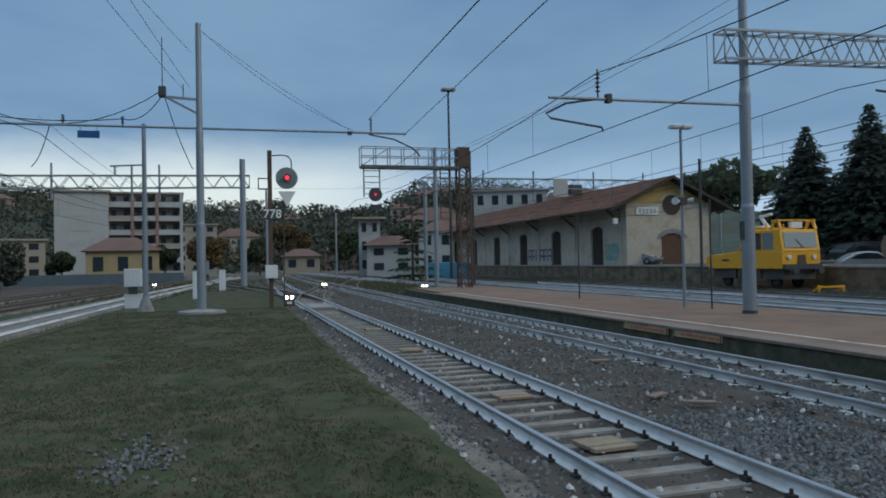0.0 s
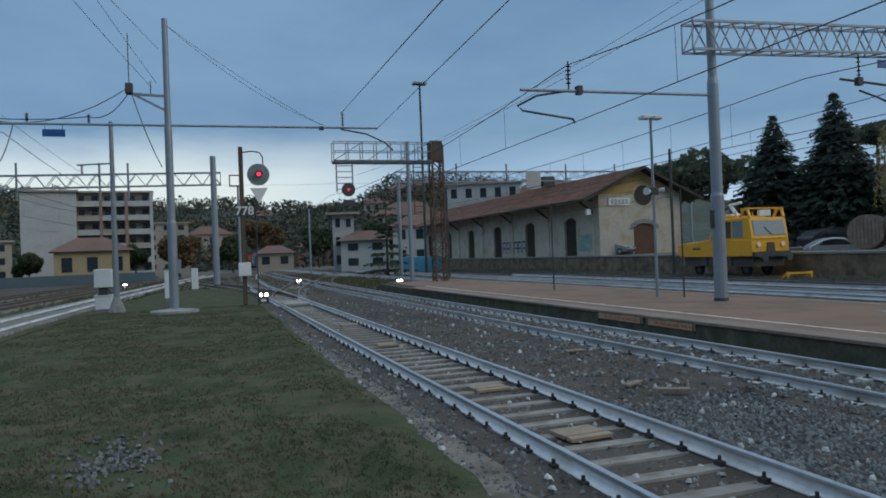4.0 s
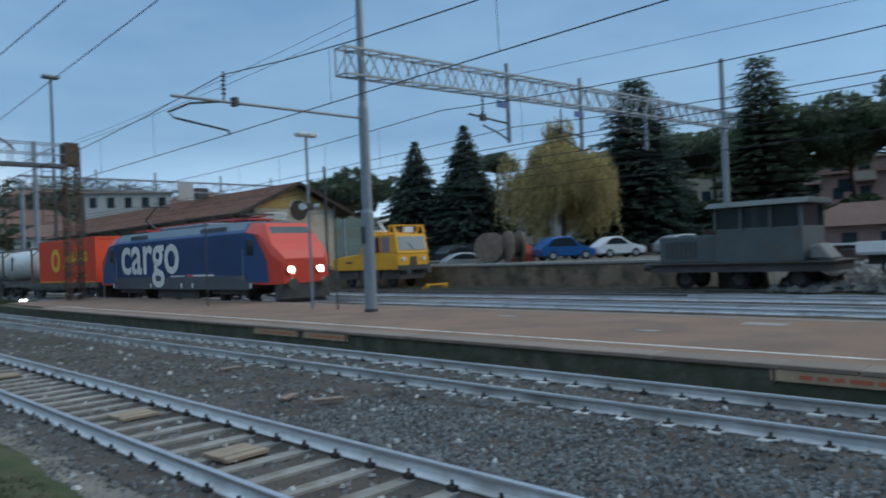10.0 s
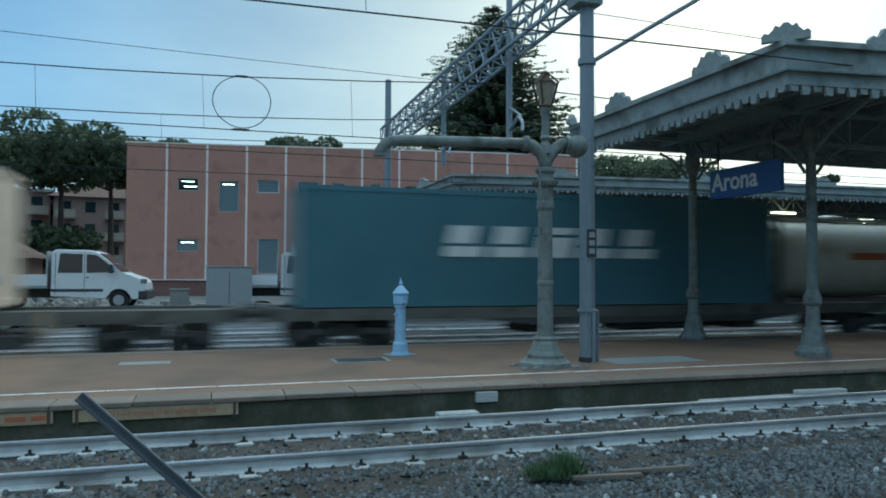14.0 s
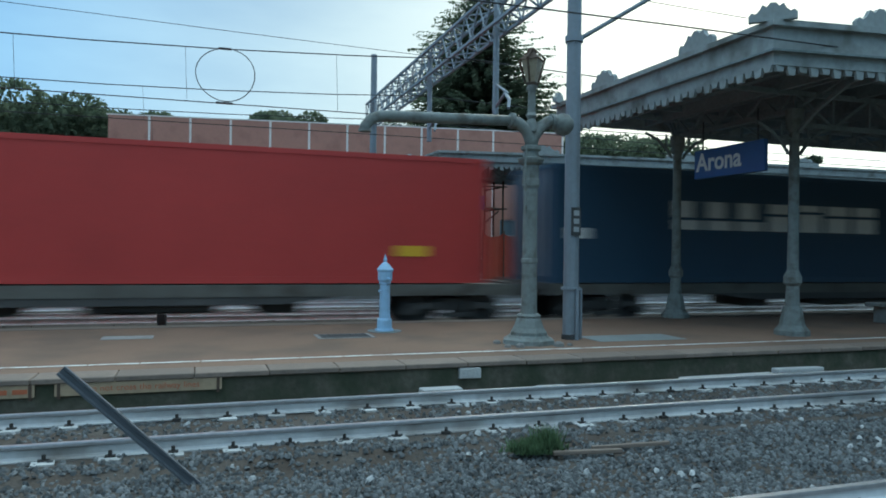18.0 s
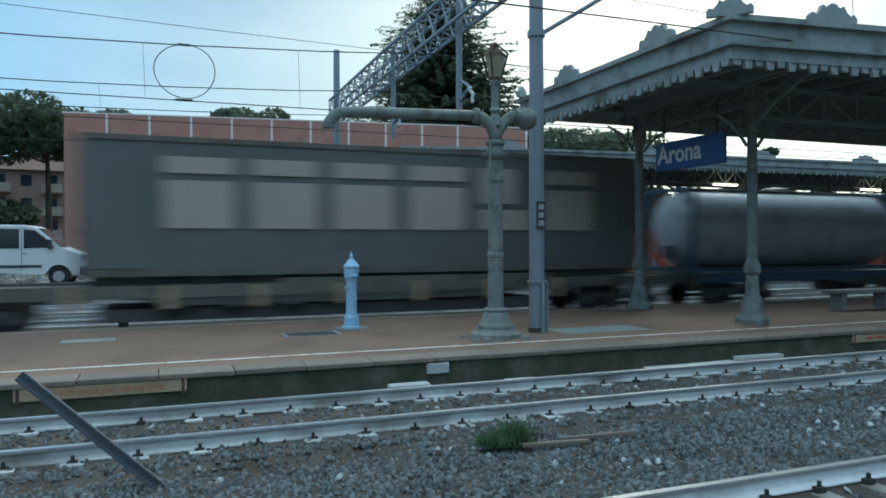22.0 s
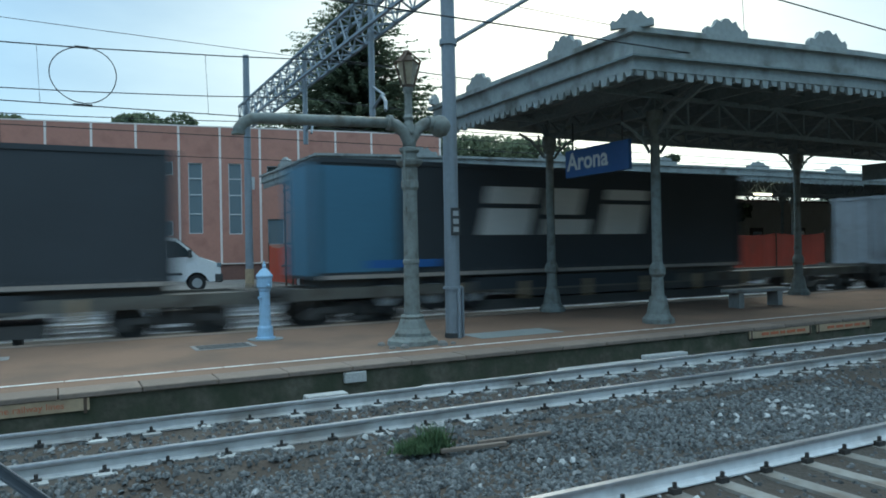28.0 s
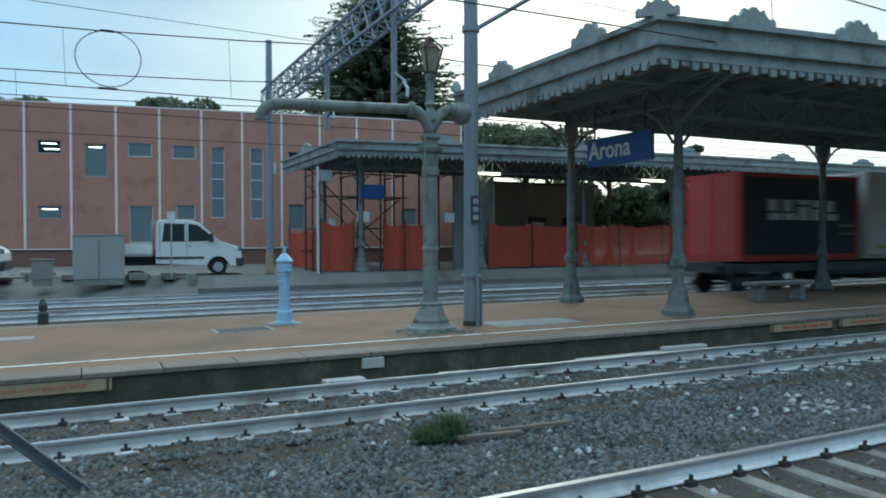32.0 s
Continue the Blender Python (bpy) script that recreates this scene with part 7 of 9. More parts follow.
for y in bays:
    d = part("shed_door", box(B(), SX0 + 0.22, SX0 + 0.3, y - 1.25, y + 1.25, DZ, 5.2), "wood_dark", shed, "dark plank sliding door")
    bm = B()
    for k in range(6):
        box(bm, SX0 + 0.2, SX0 + 0.22, y - 1.14 + k * 0.39, y - 0.82 + k * 0.39, DZ + 0.05, 4.7)
    part("plank", bm, "wood_dark", d, kind="stuff")
for k in range(7):
    y = SY0 + 1.0 + 9.35 * k if k < 6 else SY1 - 1.0
    part("pilaster", box(B(), SX0 - 0.10, SX0 - 0.002, y - 0.25, y + 0.25, DZ, EZ), "plaster", shed)
    bm = B()
    beam(bm, (SX0, y, 5.2), (SX0 - 1.6, y, EZ - 0.45), 0.14)
    beam(bm, (SX0, y, EZ - 0.5), (SX0 - 1.8, y, EZ - 0.5), 0.14)
    part("eave_bracket", bm, "wood_dark", shed, "dark timber bracket")
# graffiti shapes on the plaster
bm = B()
for k, w in enumerate((0.9, 0.8, 0.85, 1.0, 0.8, 0.9)):
    y = bays[2] - 1.6 - k * 1.12
    for (a, b, c, d) in ((0, 0.14, 1.7, 3.1), (w - 0.1, w + 0.04, 1.75, 3.0), (0, w, 2.9, 3.1), (0.05, w, 2.2, 2.4)):
        box(bm, SX0 - 0.012, SX0 - 0.002, y - b, y - a, c, d)
part("graffiti", bm, "c_navy", shed, "dark graffiti strokes")
M["teal_spray"] = mat("teal_spray", (0.16, 0.34, 0.34), 0.8, vary=0.25, big=1.5, fine=5, bump=0, stain=(0.42, 0.40, 0.32), stain_at=0.56)
part("graffiti", box(B(), SX0 - 0.012, SX0 - 0.002, SY0 + 1.4, SY0 + 3.9, 1.7, 3.3), "teal_spray", shed, "faded teal paint patch")
# roof: two slopes with tile courses
OV, OG = 2.0, 0.9
slope = (RZ - EZ) / (xm - SX0)
for s in (-1, 1):
    e = xm + s * (xm - SX0 + OV)
    ze = EZ - OV * slope * 0.55
    bm = prism(B(), [(xm, RZ - 0.1), (xm, RZ + 0.04), (e, ze + 0.16), (e, ze)], SY0 - OG, SY1 + OG, "y")
    r_ = part("roof_slope", bm, "wood_dark", shed)
    bm = B()
    n = 26
    for k in range(n):
        t0, t1 = k / n, (k + 1) / n
        xa, xb = xm + (e - xm) * t0, xm + (e - xm) * t1
        za, zb = RZ + 0.05 + (ze + 0.17 - RZ - 0.05) * t0, RZ + 0.05 + (ze + 0.17 - RZ - 0.05) * t1
        m_ = 46
        for j in range(m_):
            ya = SY0 - OG + (SY1 - SY0 + 2 * OG) * j / m_
            yb = ya + (SY1 - SY0 + 2 * OG) / m_ - 0.02
            dz = 0.02 * noise.noise((k, j, s))
            v = [bm.verts.new(p) for p in ((xa, ya, za + dz), (xa, yb, za + dz), (xb, yb, zb + 0.06 + dz), (xb, ya, zb + 0.06 + dz))]
            bm.faces.new(v)
            w = [bm.verts.new(p) for p in ((xb, ya, zb - 0.02), (xb, yb, zb - 0.02))]
            bm.faces.new((v[3], v[2], w[1], w[0]))
    part("tile_course", bm, "roof_tile", r_, "weathered red roof tiles", kind="stuff")
part("verge_board", prism(B(), [(SX0 - OV, EZ - OV * slope * 0.55 - 0.15), (xm, RZ - 0.2), (xm, RZ + 0.05), (SX0 - OV, EZ - OV * slope * 0.55 + 0.15)], SY0 - OG - 0.06, SY0 - OG, "y"), "wood_dark", shed)
part("verge_board", prism(B(), [(SX1 + OV, EZ - OV * slope * 0.55 - 0.15), (xm, RZ - 0.2), (xm, RZ + 0.05), (SX1 + OV, EZ - OV * slope * 0.55 + 0.15)], SY0 - OG - 0.06, SY0 - OG, "y"), "wood_dark", shed)
wl_ = part("wall_lamp", box(B(), SX0 - 1.7, SX0 - 1.3, SY0 - 0.8, SY0 - 0.5, 5.0, 5.5), "white", shed)

# ---------------------------------------------------------------- yellow rail motor car
yv = thing("maintenance_railcar", pose(31.4, 37.6, 0), "yellow overhead-line maintenance railcar parked on the siding", "rail vehicle")
part("lower_body", prism(B(), [(-3.25, 1.15), (3.35, 1.15), (3.65, 1.4), (3.6, 1.92), (3.2, 2.02), (0.7, 2.16), (-3.25, 2.16)], -1.36, 1.36, "x"), "yellow", yv, "yellow lower body with a low bonnet", bev=0.04)
part("bonnet_lid", prism(B(), [(0.9, 2.155), (3.0, 2.035), (3.0, 2.085), (0.9, 2.215)], -0.9, 0.9, "x"), "yellow", yv, bev=0.02)
cabn = part("cab", prism(B(), [(-3.28, 2.15), (-3.05, 3.42), (-0.12, 3.42), (0.55, 2.15)], -1.33, 1.33, "x"), "yellow", yv, "yellow driver's cab", bev=0.03)
for x in (-1.345, 1.33):
    part("side_window", prism(B(), [(0.25, 2.28), (-0.28, 3.26), (-1.55, 3.26), (-1.55, 2.28)], x, x + 0.015, "x"), "glass", cabn)
    part("side_window", prism(B(), [(-1.70, 2.28), (-1.70, 3.26), (-2.55, 3.26), (-2.55, 2.28)], x, x + 0.015, "x"), "glass_pale", cabn, "window with a pale blind")
part("windscreen", prism(B(), [(-3.275, 2.38), (-3.12, 3.24), (-3.09, 3.24), (-3.245, 2.38)], -1.12, 1.12, "x"), "glass_pale", cabn, "wide pale windscreen")
part("wiper", beam(B(), (0.1, -3.30, 2.36), (-0.35, -3.22, 2.85), 0.025), "steel_dark", cabn)
part("rear_window", prism(B(), [(0.46, 2.4), (-0.02, 3.28), (0.01, 3.30), (0.50, 2.42)], -1.05, 1.05, "x"), "glass", cabn)
bm = B()
for x in (-1.22, 1.22):
    beam(bm, (x, -3.05, 3.42), (x, -2.85, 3.95), 0.13)
    beam(bm, (x, -2.25, 3.42), (x, -2.6, 3.95), 0.13)
    beam(bm, (x, -2.98, 3.92), (x, -2.4, 3.92), 0.16)
beam(bm, (-1.22, -2.9, 3.95), (1.22, -2.9, 3.95), 0.09)
part("roof_frame", bm, "yellow", yv, "yellow roof bows")
bm = box(B(), -0.42, 0.42, -2.95, -2.75, 3.48, 3.86)
part("light_panel", bm, "letter", yv, "white roof light panel", bev=0.03)
bm = B()
beam(bm, (-0.6, -1.8, 3.5), (-0.6, 0.35, 3.62), 0.14)
beam(bm, (0.6, -1.8, 3.5), (0.6, 0.35, 3.62), 0.14)
for y in (-1.7, -0.7, 0.3):
    beam(bm, (-1.1, y, 3.47), (1.1, y, 3.47), 0.09)
    for x in (-1.05, 1.05):
        beam(bm, (x, y, 3.45), (x, y, 3.85), 0.06)
part("lift_frame", bm, "yellow", yv)
bm = B()
cyl(bm, (-0.2, -0.9, 3.55), (-0.2, -0.2, 4.35), 0.13, 0.10)
box(bm, -0.55, 0.15, -0.75, -0.1, 3.5, 3.75)
cyl(bm, (-0.2, -0.25, 4.3), (-0.2, -1.2, 4.42), 0.10, 0.08)
part("work_lift", bm, "letter", yv, "pale folded work lift")
part("buffer_beam", box(B(), -1.3, 1.3, -3.42, -3.22, 1.12, 1.42), "steel_dark", yv)
part("coupling_plate", prism(B(), [(-0.32, 1.3), (0.32, 1.3), (0.22, 1.95), (-0.22, 1.95)], -3.31, -3.26, "y"), "rust", yv, "rust-red coupling plate")
for x in (-0.87, 0.87):
    part("buffer", cyl(cyl(B(), (x, -3.4, 1.05), (x, -3.75, 1.05), 0.1), (x, -3.75, 1.05), (x, -3.82, 1.05), 0.2, n=14), "steel_dark", yv)
    part("headlamp", cyl(B(), (x, -3.34, 1.82), (x, -3.24, 1.82), 0.13, n=14), "letter", yv, "pale round headlamp")
part("text_bar", box(B(), -1.372, -1.361, 1.3, 2.0, 1.62, 1.74), "steel_dark", yv)
part("underframe", box(B(), -1.1, 1.1, -3.1, 3.2, 0.55, 1.16), "under", yv)
for y in (-1.0, 0.3, 1.2):
    part("tool_box", box(B(), -1.25, -0.9, y - 0.35, y + 0.35, 0.6, 1.13), "under", yv)
for y in (-2.1, 2.2):
    for x in (-0.75, 0.75):
        wheel_at(yv, x, y, 0.43, 0.43, 0.13, "x", "under")
yb = thing("buffer_stop", pose(31.0, 32.0, -0.22), "low yellow painted track stop on the siding", "track stop")
bm = B()
beam(bm, (-0.75, 0, 0.42), (0.75, -0.3, 0.42), 0.11)
for x, y in ((-0.66, 0), (0.66, -0.28)):
    beam(bm, (x, y, 0.0), (x, y, 0.5), 0.12)
    beam(bm, (x, y, 0.4), (x, y + 0.6, 0.05), 0.1)
part("frame", bm, "yellow", yb)

# ---------------------------------------------------------------- old grey shunter at the dock's end
dk = thing("shunting_engine", pose(31.4, 12.95, 0), "derelict grey-blue shunting engine with a raised cab on the siding", "rail vehicle")
M["grey_blue"] = mat("faded_grey_blue", (0.085, 0.105, 0.112), 0.8, vary=0.2, big=0.8, fine=8, bump=0.12, stain=(0.10, 0.085, 0.07))
part("frame", box(B(), -1.3, 1.3, -3.7, 4.0, 0.75, 1.15), "under", dk)
part("hood", box(B(), -1.0, 1.0, 1.0, 3.7, 1.15, 2.35), "grey_blue", dk, bev=0.05)
bm = B()
for k in range(7):
    box(bm, -1.02, -1.0, 1.9 + k * 0.22, 2.05 + k * 0.22, 1.35, 2.1)
part("louvre", bm, "steel_dark", dk, kind="stuff")
part("cab", box(B(), -1.3, 1.3, -2.6, 0.95, 1.15, 2.55), "grey_blue", dk, bev=0.03)
for y in (-2.55, -1.4, -0.2, 0.9):
    for x in (-1.27, 1.27):
        part("cab_post", beam(B(), (x, y, 2.5), (x, y, 3.45), 0.12), "grey_blue", dk)
part("cab_window", box(B(), -1.22, 1.22, -2.5, 0.85, 2.55, 3.4), "glass", dk)
part("cab_roof", prism(B(), [(-1.55, 3.45), (1.55, 3.45), (1.2, 3.68), (-1.2, 3.68)], -2.9, 1.25), "grey_blue", dk, bev=0.02)
part("white_sheet", prism(B(), [(-3.6, 1.2), (-2.75, 1.2), (-2.75, 1.75), (-3.1, 1.85)], -1.1, 0.3, "x"), "paving", dk, "crumpled white sheet", bev=0.08)
part("running_board", box(B(), -1.45, 1.45, -3.8, 4.1, 1.1, 1.16), "under", dk)
for y in (-2.2, 0.2, 2.6):
    for x in (-0.75, 0.75):
        wheel_at(dk, x, y, 0.45, 0.45, 0.13, "x", "under")
for x in (-0.87, 0.87):
    part("buffer", cyl(B(), (x, 4.05, 1.0), (x, 4.5, 1.0), 0.18), "steel_dark", dk)

# small hut and sheds beyond
hut = thing("brick_hut", pose(48, 13.0, DZ - 0.9), "small pinkish hut with a pale hipped roof", "hut")
part("wall", box(B(), -2.2, 2.2, -3.0, 3.0, -0.3, 2.3), "facade_pink", hut)
for y in (-1.8, 0.2, 1.9):
    w = part("window", box(B(), -2.24, -2.19, y - 0.4, y + 0.4, 1.0, 1.9), "glass", hut)
    part("window_frame", box(B(), -2.26, -2.2, y - 0.48, y + 0.48, 0.92, 1.0), "frame_grey", w)
bm = B()
v = [bm.verts.new(p) for p in ((-2.8, -3.6, 2.3), (2.8, -3.6, 2.3), (2.8, 3.6, 2.3), (-2.8, 3.6, 2.3), (0, -1.2, 3.7), (0, 1.2, 3.7))]
for f in ((0, 1, 4), (1, 2, 5, 4), (2, 3, 5), (3, 0, 4, 5), (3, 2, 1, 0)):
    bm.faces.new([v[i] for i in f])
part("roof", bm, "roof_far", hut)
part("awning", box(B(), -3.2, -2.3, -2.8, 2.8, 1.2, 1.32), "white", hut)


# ---------------------------------------------------------------- plants
def leaf_quads(r, blobs, n, s, flat=0.0):
    """Small leaf clumps on and inside ellipsoids: returns vertices and faces."""
    v, f = [], []
    wts = [b[1][0] * b[1][1] * b[1][2] for b in blobs]
    for _ in range(n):
        c, q = r.choices(blobs, wts)[0]
        while True:
            d = Vector((r.gauss(0, 1), r.gauss(0, 1), r.gauss(0, 1)))
            if d.length > 0.01:
                break
        d.normalize()
        k = r.uniform(0.55, 1.05) ** 0.6
        p = Vector((c[0] + d.x * q[0] * k, c[1] + d.y * q[1] * k, c[2] + d.z * q[2] * k))
        u = Vector((r.gauss(0, 1), r.gauss(0, 1), r.gauss(0, 1) * (1 - flat))).normalized()
        w = u.orthogonal().normalized()
        w.rotate(Matrix.Rotation(r.uniform(0, 6.28), 3, u))
        t = u.cross(w)
        ss = s * r.uniform(0.5, 1.4)
        i = len(v)
        v += [tuple(p + w * ss), tuple(p + t * ss * 0.55), tuple(p - w * ss), tuple(p - t * ss * 0.55)]
        f.append((i, i + 1, i + 2, i + 3))
    return v, f


def trunk_bm(h, r0, limbs, rng):
    bm = B()
    pts = [(0, 0, -0.3), (0.05 * h * rng.uniform(-0.3, 0.3), 0.05 * h * rng.uniform(-0.3, 0.3), h * 0.5), (0.06 * h * rng.uniform(-0.5, 0.5), 0.05 * h * rng.uniform(-0.5, 0.5), h)]
    for (p, q), (a, b) in zip(zip(pts[:-1], pts[1:]), ((r0, r0 * 0.7), (r0 * 0.7, r0 * 0.3))):
        cyl(bm, p, q, a, b, 9)
    for (c, _q) in limbs:
        z0 = min(h * 0.9, max(h * 0.3, c[2] - 0.35 * math.hypot(c[0], c[1])))
        t = z0 / h
        s = (pts[1][0] * t * 2, pts[1][1] * t * 2) if t < 0.5 else (pts[1][0], pts[1][1])
        cyl(bm, (s[0], s[1], z0), c, r0 * 0.32, r0 * 0.1, 6)
    return bm


def broad_tree(x, y, z, h, w, seed, leaf, label, n=4200, s=0.32, crown=0.55, name="tree", squash=0.55, top=None):
    r = random.Random(seed)
    th = thing(name, pose(x, y, z), label, "tree")
    blobs = []
    for _ in range(13):
        a, d = r.uniform(0, 6.28), w * 0.5 * math.sqrt(r.random()) * 0.8
        zc = h * (1 - crown) + h * crown * r.uniform(0.3, 0.85) - 0.25 * d * crown
        q = w * r.uniform(0.16, 0.27)
        blobs.append(((d * math.cos(a), d * math.sin(a), zc), (q, q, q * squash * r.uniform(0.8, 1.25))))
    part("trunk", trunk_bm(h * (1 - crown * 0.45), 0.018 * h + 0.08, blobs, r), "bark", th)
    v, f = leaf_quads(r, blobs, n, s, 0.3)
    raw("crown", v, f, leaf, th, kind="stuff")
    return th


def conifer(x, y, z, h, w, seed, label, leaf="leaf_fir", tiers=17, n=26, name="fir_tree", droop=0.25, gap=0.12, taper=0.85, inner=0.3, base=0.08):
    r = random.Random(seed)
    th = thing(name, pose(x, y, z), label, "tree")
    part("trunk", cyl(B(), (0, 0, -0.3), (0, 0, h * 0.97), 0.018 * h, 0.02, 8), "bark", th)
    v, f = [], []
    bmb = B()
    for k in range(tiers):
        t = (k + r.uniform(-0.3, 0.3)) / tiers
        zc = h * (base + (1 - base) * max(t, 0))
        rad = w * 0.5 * (1 - max(t, 0)) ** taper * r.uniform(0.82, 1.12) + 0.12
        nb = max(int(n * (1 - t * 0.6)), 7)
        for i in range(nb):
            a = 6.283 * (i + r.uniform(-0.4, 0.4)) / nb
            L = rad * r.uniform(0.7, 1.12)
            if r.random() < gap:
                L *= 0.55
            end = Vector((L * math.cos(a), L * math.sin(a), zc - droop * L + r.uniform(-0.1, 0.1)))
            if i % 3 == 0:
                cyl(bmb, (0, 0, zc), end, 0.03, 0.01, 4, False)
            m_ = max(int(L / 0.22), 3)
            for j in range(m_):
                u = (j + 0.6) / m_
                if u < inner:
                    continue
                p = Vector((0, 0, zc)).lerp(end, u)
                p.z += 0.12 * math.sin(u * 3.1)
                for q_ in range(3):
                    s = (0.42 + 0.34 * (1 - u)) * r.uniform(0.5, 1.2) * (0.55 + 0.06 * min(w, 11)) * (0.42 + 0.58 * (1 - max(t, 0)))
                    dd = Vector((math.cos(a + r.uniform(-1.1, 1.1)), math.sin(a + r.uniform(-1.1, 1.1)), r.uniform(-0.6, 0.15))).normalized()
                    if q_:
                        # outer sprays hang down and outward and overlap like shingles
                        b_ = a + r.uniform(-0.9, 0.9)
                        dd = Vector((math.cos(b_), math.sin(b_), r.uniform(-1.3, -0.4))).normalized()
                    sd = dd.cross(Vector((r.uniform(-0.4, 0.4), r.uniform(-0.4, 0.4), 1))).normalized() * s * 0.4
                    i0 = len(v)
                    v += [tuple(p - sd * 0.4), tuple(p + dd * s * 0.5 - sd), tuple(p + dd * s), tuple(p + dd * s * 0.5 + sd)]
                    f.append((i0, i0 + 1, i0 + 2, i0 + 3))
    part("branch", bmb, "bark", th, kind="stuff")
    raw("crown", v, f, leaf, th, kind="stuff")
    return th


def polar(az_, d):
    return d * math.sin(radians(az_)), d * math.cos(radians(az_))


def el_h(d, el_, z):
    return 2.0 + d * math.tan(radians(el_)) - z


# firs by the shed
for az_, d, el_, w, sd in ((42.9, 66, 8.9, 9.0, 1), (46.8, 64, 10.05, 9.4, 2)):
    x, y = polar(az_, d)
    conifer(x, y, DZ, el_h(d, el_, DZ), w, sd, "dark dense fir tree beside the goods yard", tiers=40, n=40, gap=0.15, taper=0.9, base=0.17)
x, y = polar(38.8, 82)
broad_tree(x, y, DZ, el_h(82, 6.6, DZ), 10.5, 4, "leaf_pine", "round dark green pine behind the shed", 5000, 0.34, 0.5, "pine_tree")
x, y = polar(54.3, 60)
wl_t = broad_tree(x, y, DZ, el_h(60, 8.4, DZ), 6.6, 7, "leaf_gold", "yellow autumn willow drooping beside the dock", 6500, 0.15, 0.6, "willow_tree", 0.9)
r = random.Random(21)
v, f = [], []
# clumps of hanging twigs: a broad low crown and a thin plume over it
clumps = [(4.0 * math.sqrt(r.random()), r.uniform(0, 6.28), r.uniform(5.9, 9.6), 1.1, 44) for _ in range(46)] + [(r.uniform(0, 1.0), r.uniform(0, 6.28), r.uniform(9.3, 11.8), 0.75, 30) for _ in range(13)]
for dc, ac, zt, rc, nt in clumps:
    cx_, cy_ = dc * math.cos(ac) - 0.25, dc * math.sin(ac) + 0.2
    zt -= 0.06 * dc * dc
    for _ in range(nt):
        a, d = r.uniform(0, 6.28), rc * math.sqrt(r.random())
        z0 = zt - 0.75 * d * d / rc + r.uniform(-0.4, 0.4)
        L = r.uniform(0.9, 4.3) * (0.75 if zt > 9.2 else 1)
        tx, ty = cx_ + d * math.cos(a), cy_ + d * math.sin(a)
        for k in range(int(L / 0.15)):
            z_ = z0 - k * 0.15
            if z_ < 1.3:
                break
            px, py = tx * (1 + 0.004 * k) + r.uniform(-0.11, 0.11), ty * (1 + 0.004 * k) + r.uniform(-0.11, 0.11)
            dx, dy = r.uniform(-0.13, 0.13), r.uniform(-0.13, 0.13)
            i0 = len(v)
            v += [(px, py, z_), (px + dx, py + dy, z_ - 0.1), (px + dx * 0.4, py + dy * 0.4, z_ - 0.3)]
            f.append((i0, i0 + 1, i0 + 2))
raw("hanging_twig", v, f, "leaf_gold", wl_t, "hanging yellow willow twigs", "stuff")
x, y = polar(49.3, 75)
broad_tree(x, y, DZ, el_h(75, 8.0, DZ), 4.0, 9, "leaf_pine", "small dark green tree behind the willow", 2400, 0.2, 0.24)
for az_, d, el_, w, sd, leaf, lab in ((59.9, 66, 12.7, 10.4, 11, "leaf_fir", "tall dark conifer behind the parked cars"), (68.7, 72, 13.3, 9.5, 12, "leaf_pine", "tall spreading cedar behind the hut")):
    x, y = polar(az_, d)
    conifer(x, y, DZ - 0.5, el_h(d, el_, DZ - 0.5), w, sd, lab, leaf, tiers=36, n=40, name="conifer_tree", droop=0.05, gap=0.15, taper=0.42, base=0.12)
for az_, d, el_, w, sd in ((57.5, 80, 7.5, 9, 31), (62.3, 80, 8.6, 9, 32), (65.5, 84, 8.4, 11, 33), (70.8, 78, 9.1, 11, 34), (74.2, 80, 8.6, 10, 35), (76.6, 76, 9.7, 10, 36), (79.8, 74, 10.5, 11, 37), (83.0, 76, 10.2, 11, 38), (85.8, 78, 9.6, 9, 39),
                         (95.2, 82, 10.6, 6, 40), (96.6, 80, 11.3, 8, 41), (98.0, 84, 10.5, 6, 42), (119, 86, 8.9, 14, 43), (124.5, 84, 8.5, 13, 44), (134.8, 92, 7.2, 4, 46)):
    x, y = polar(az_, d)
    broad_tree(x, y, 0.3, el_h(d, el_, 0.3), w, sd, "leaf_pine", "umbrella pine with a flat dark green crown", 6000, 0.26, 0.42, "pine_tree")
for az_, d, el_, w, sd in ((74.0, 74, 3.4, 7, 56), (80.0, 70, 3.2, 7, 58), (64.2, 72, 4.6, 5, 55), (127.6, 60, 4.6, 6, 62), (131.0, 58, 4.2, 6, 63), (134.6, 62, 4.9, 7, 64), (138.2, 60, 4.0, 6, 65)):
    x, y = polar(az_, d)
    broad_tree(x, y, 0.3, el_h(d, el_, 0.3), w, sd, "leaf_green", "leafy tree in the gardens behind the yard", 2200, 0.36, 0.7)
# cedar behind the station
x, y = polar(111.4, 60)
conifer(x, y, FZ, el_h(60, 20.3, FZ), 22.5, 61, "large dark cedar with level branches behind the station", "leaf_pine", tiers=38, n=52, name="cedar_tree", droop=-0.04, gap=0.25, taper=0.62, inner=0.15)
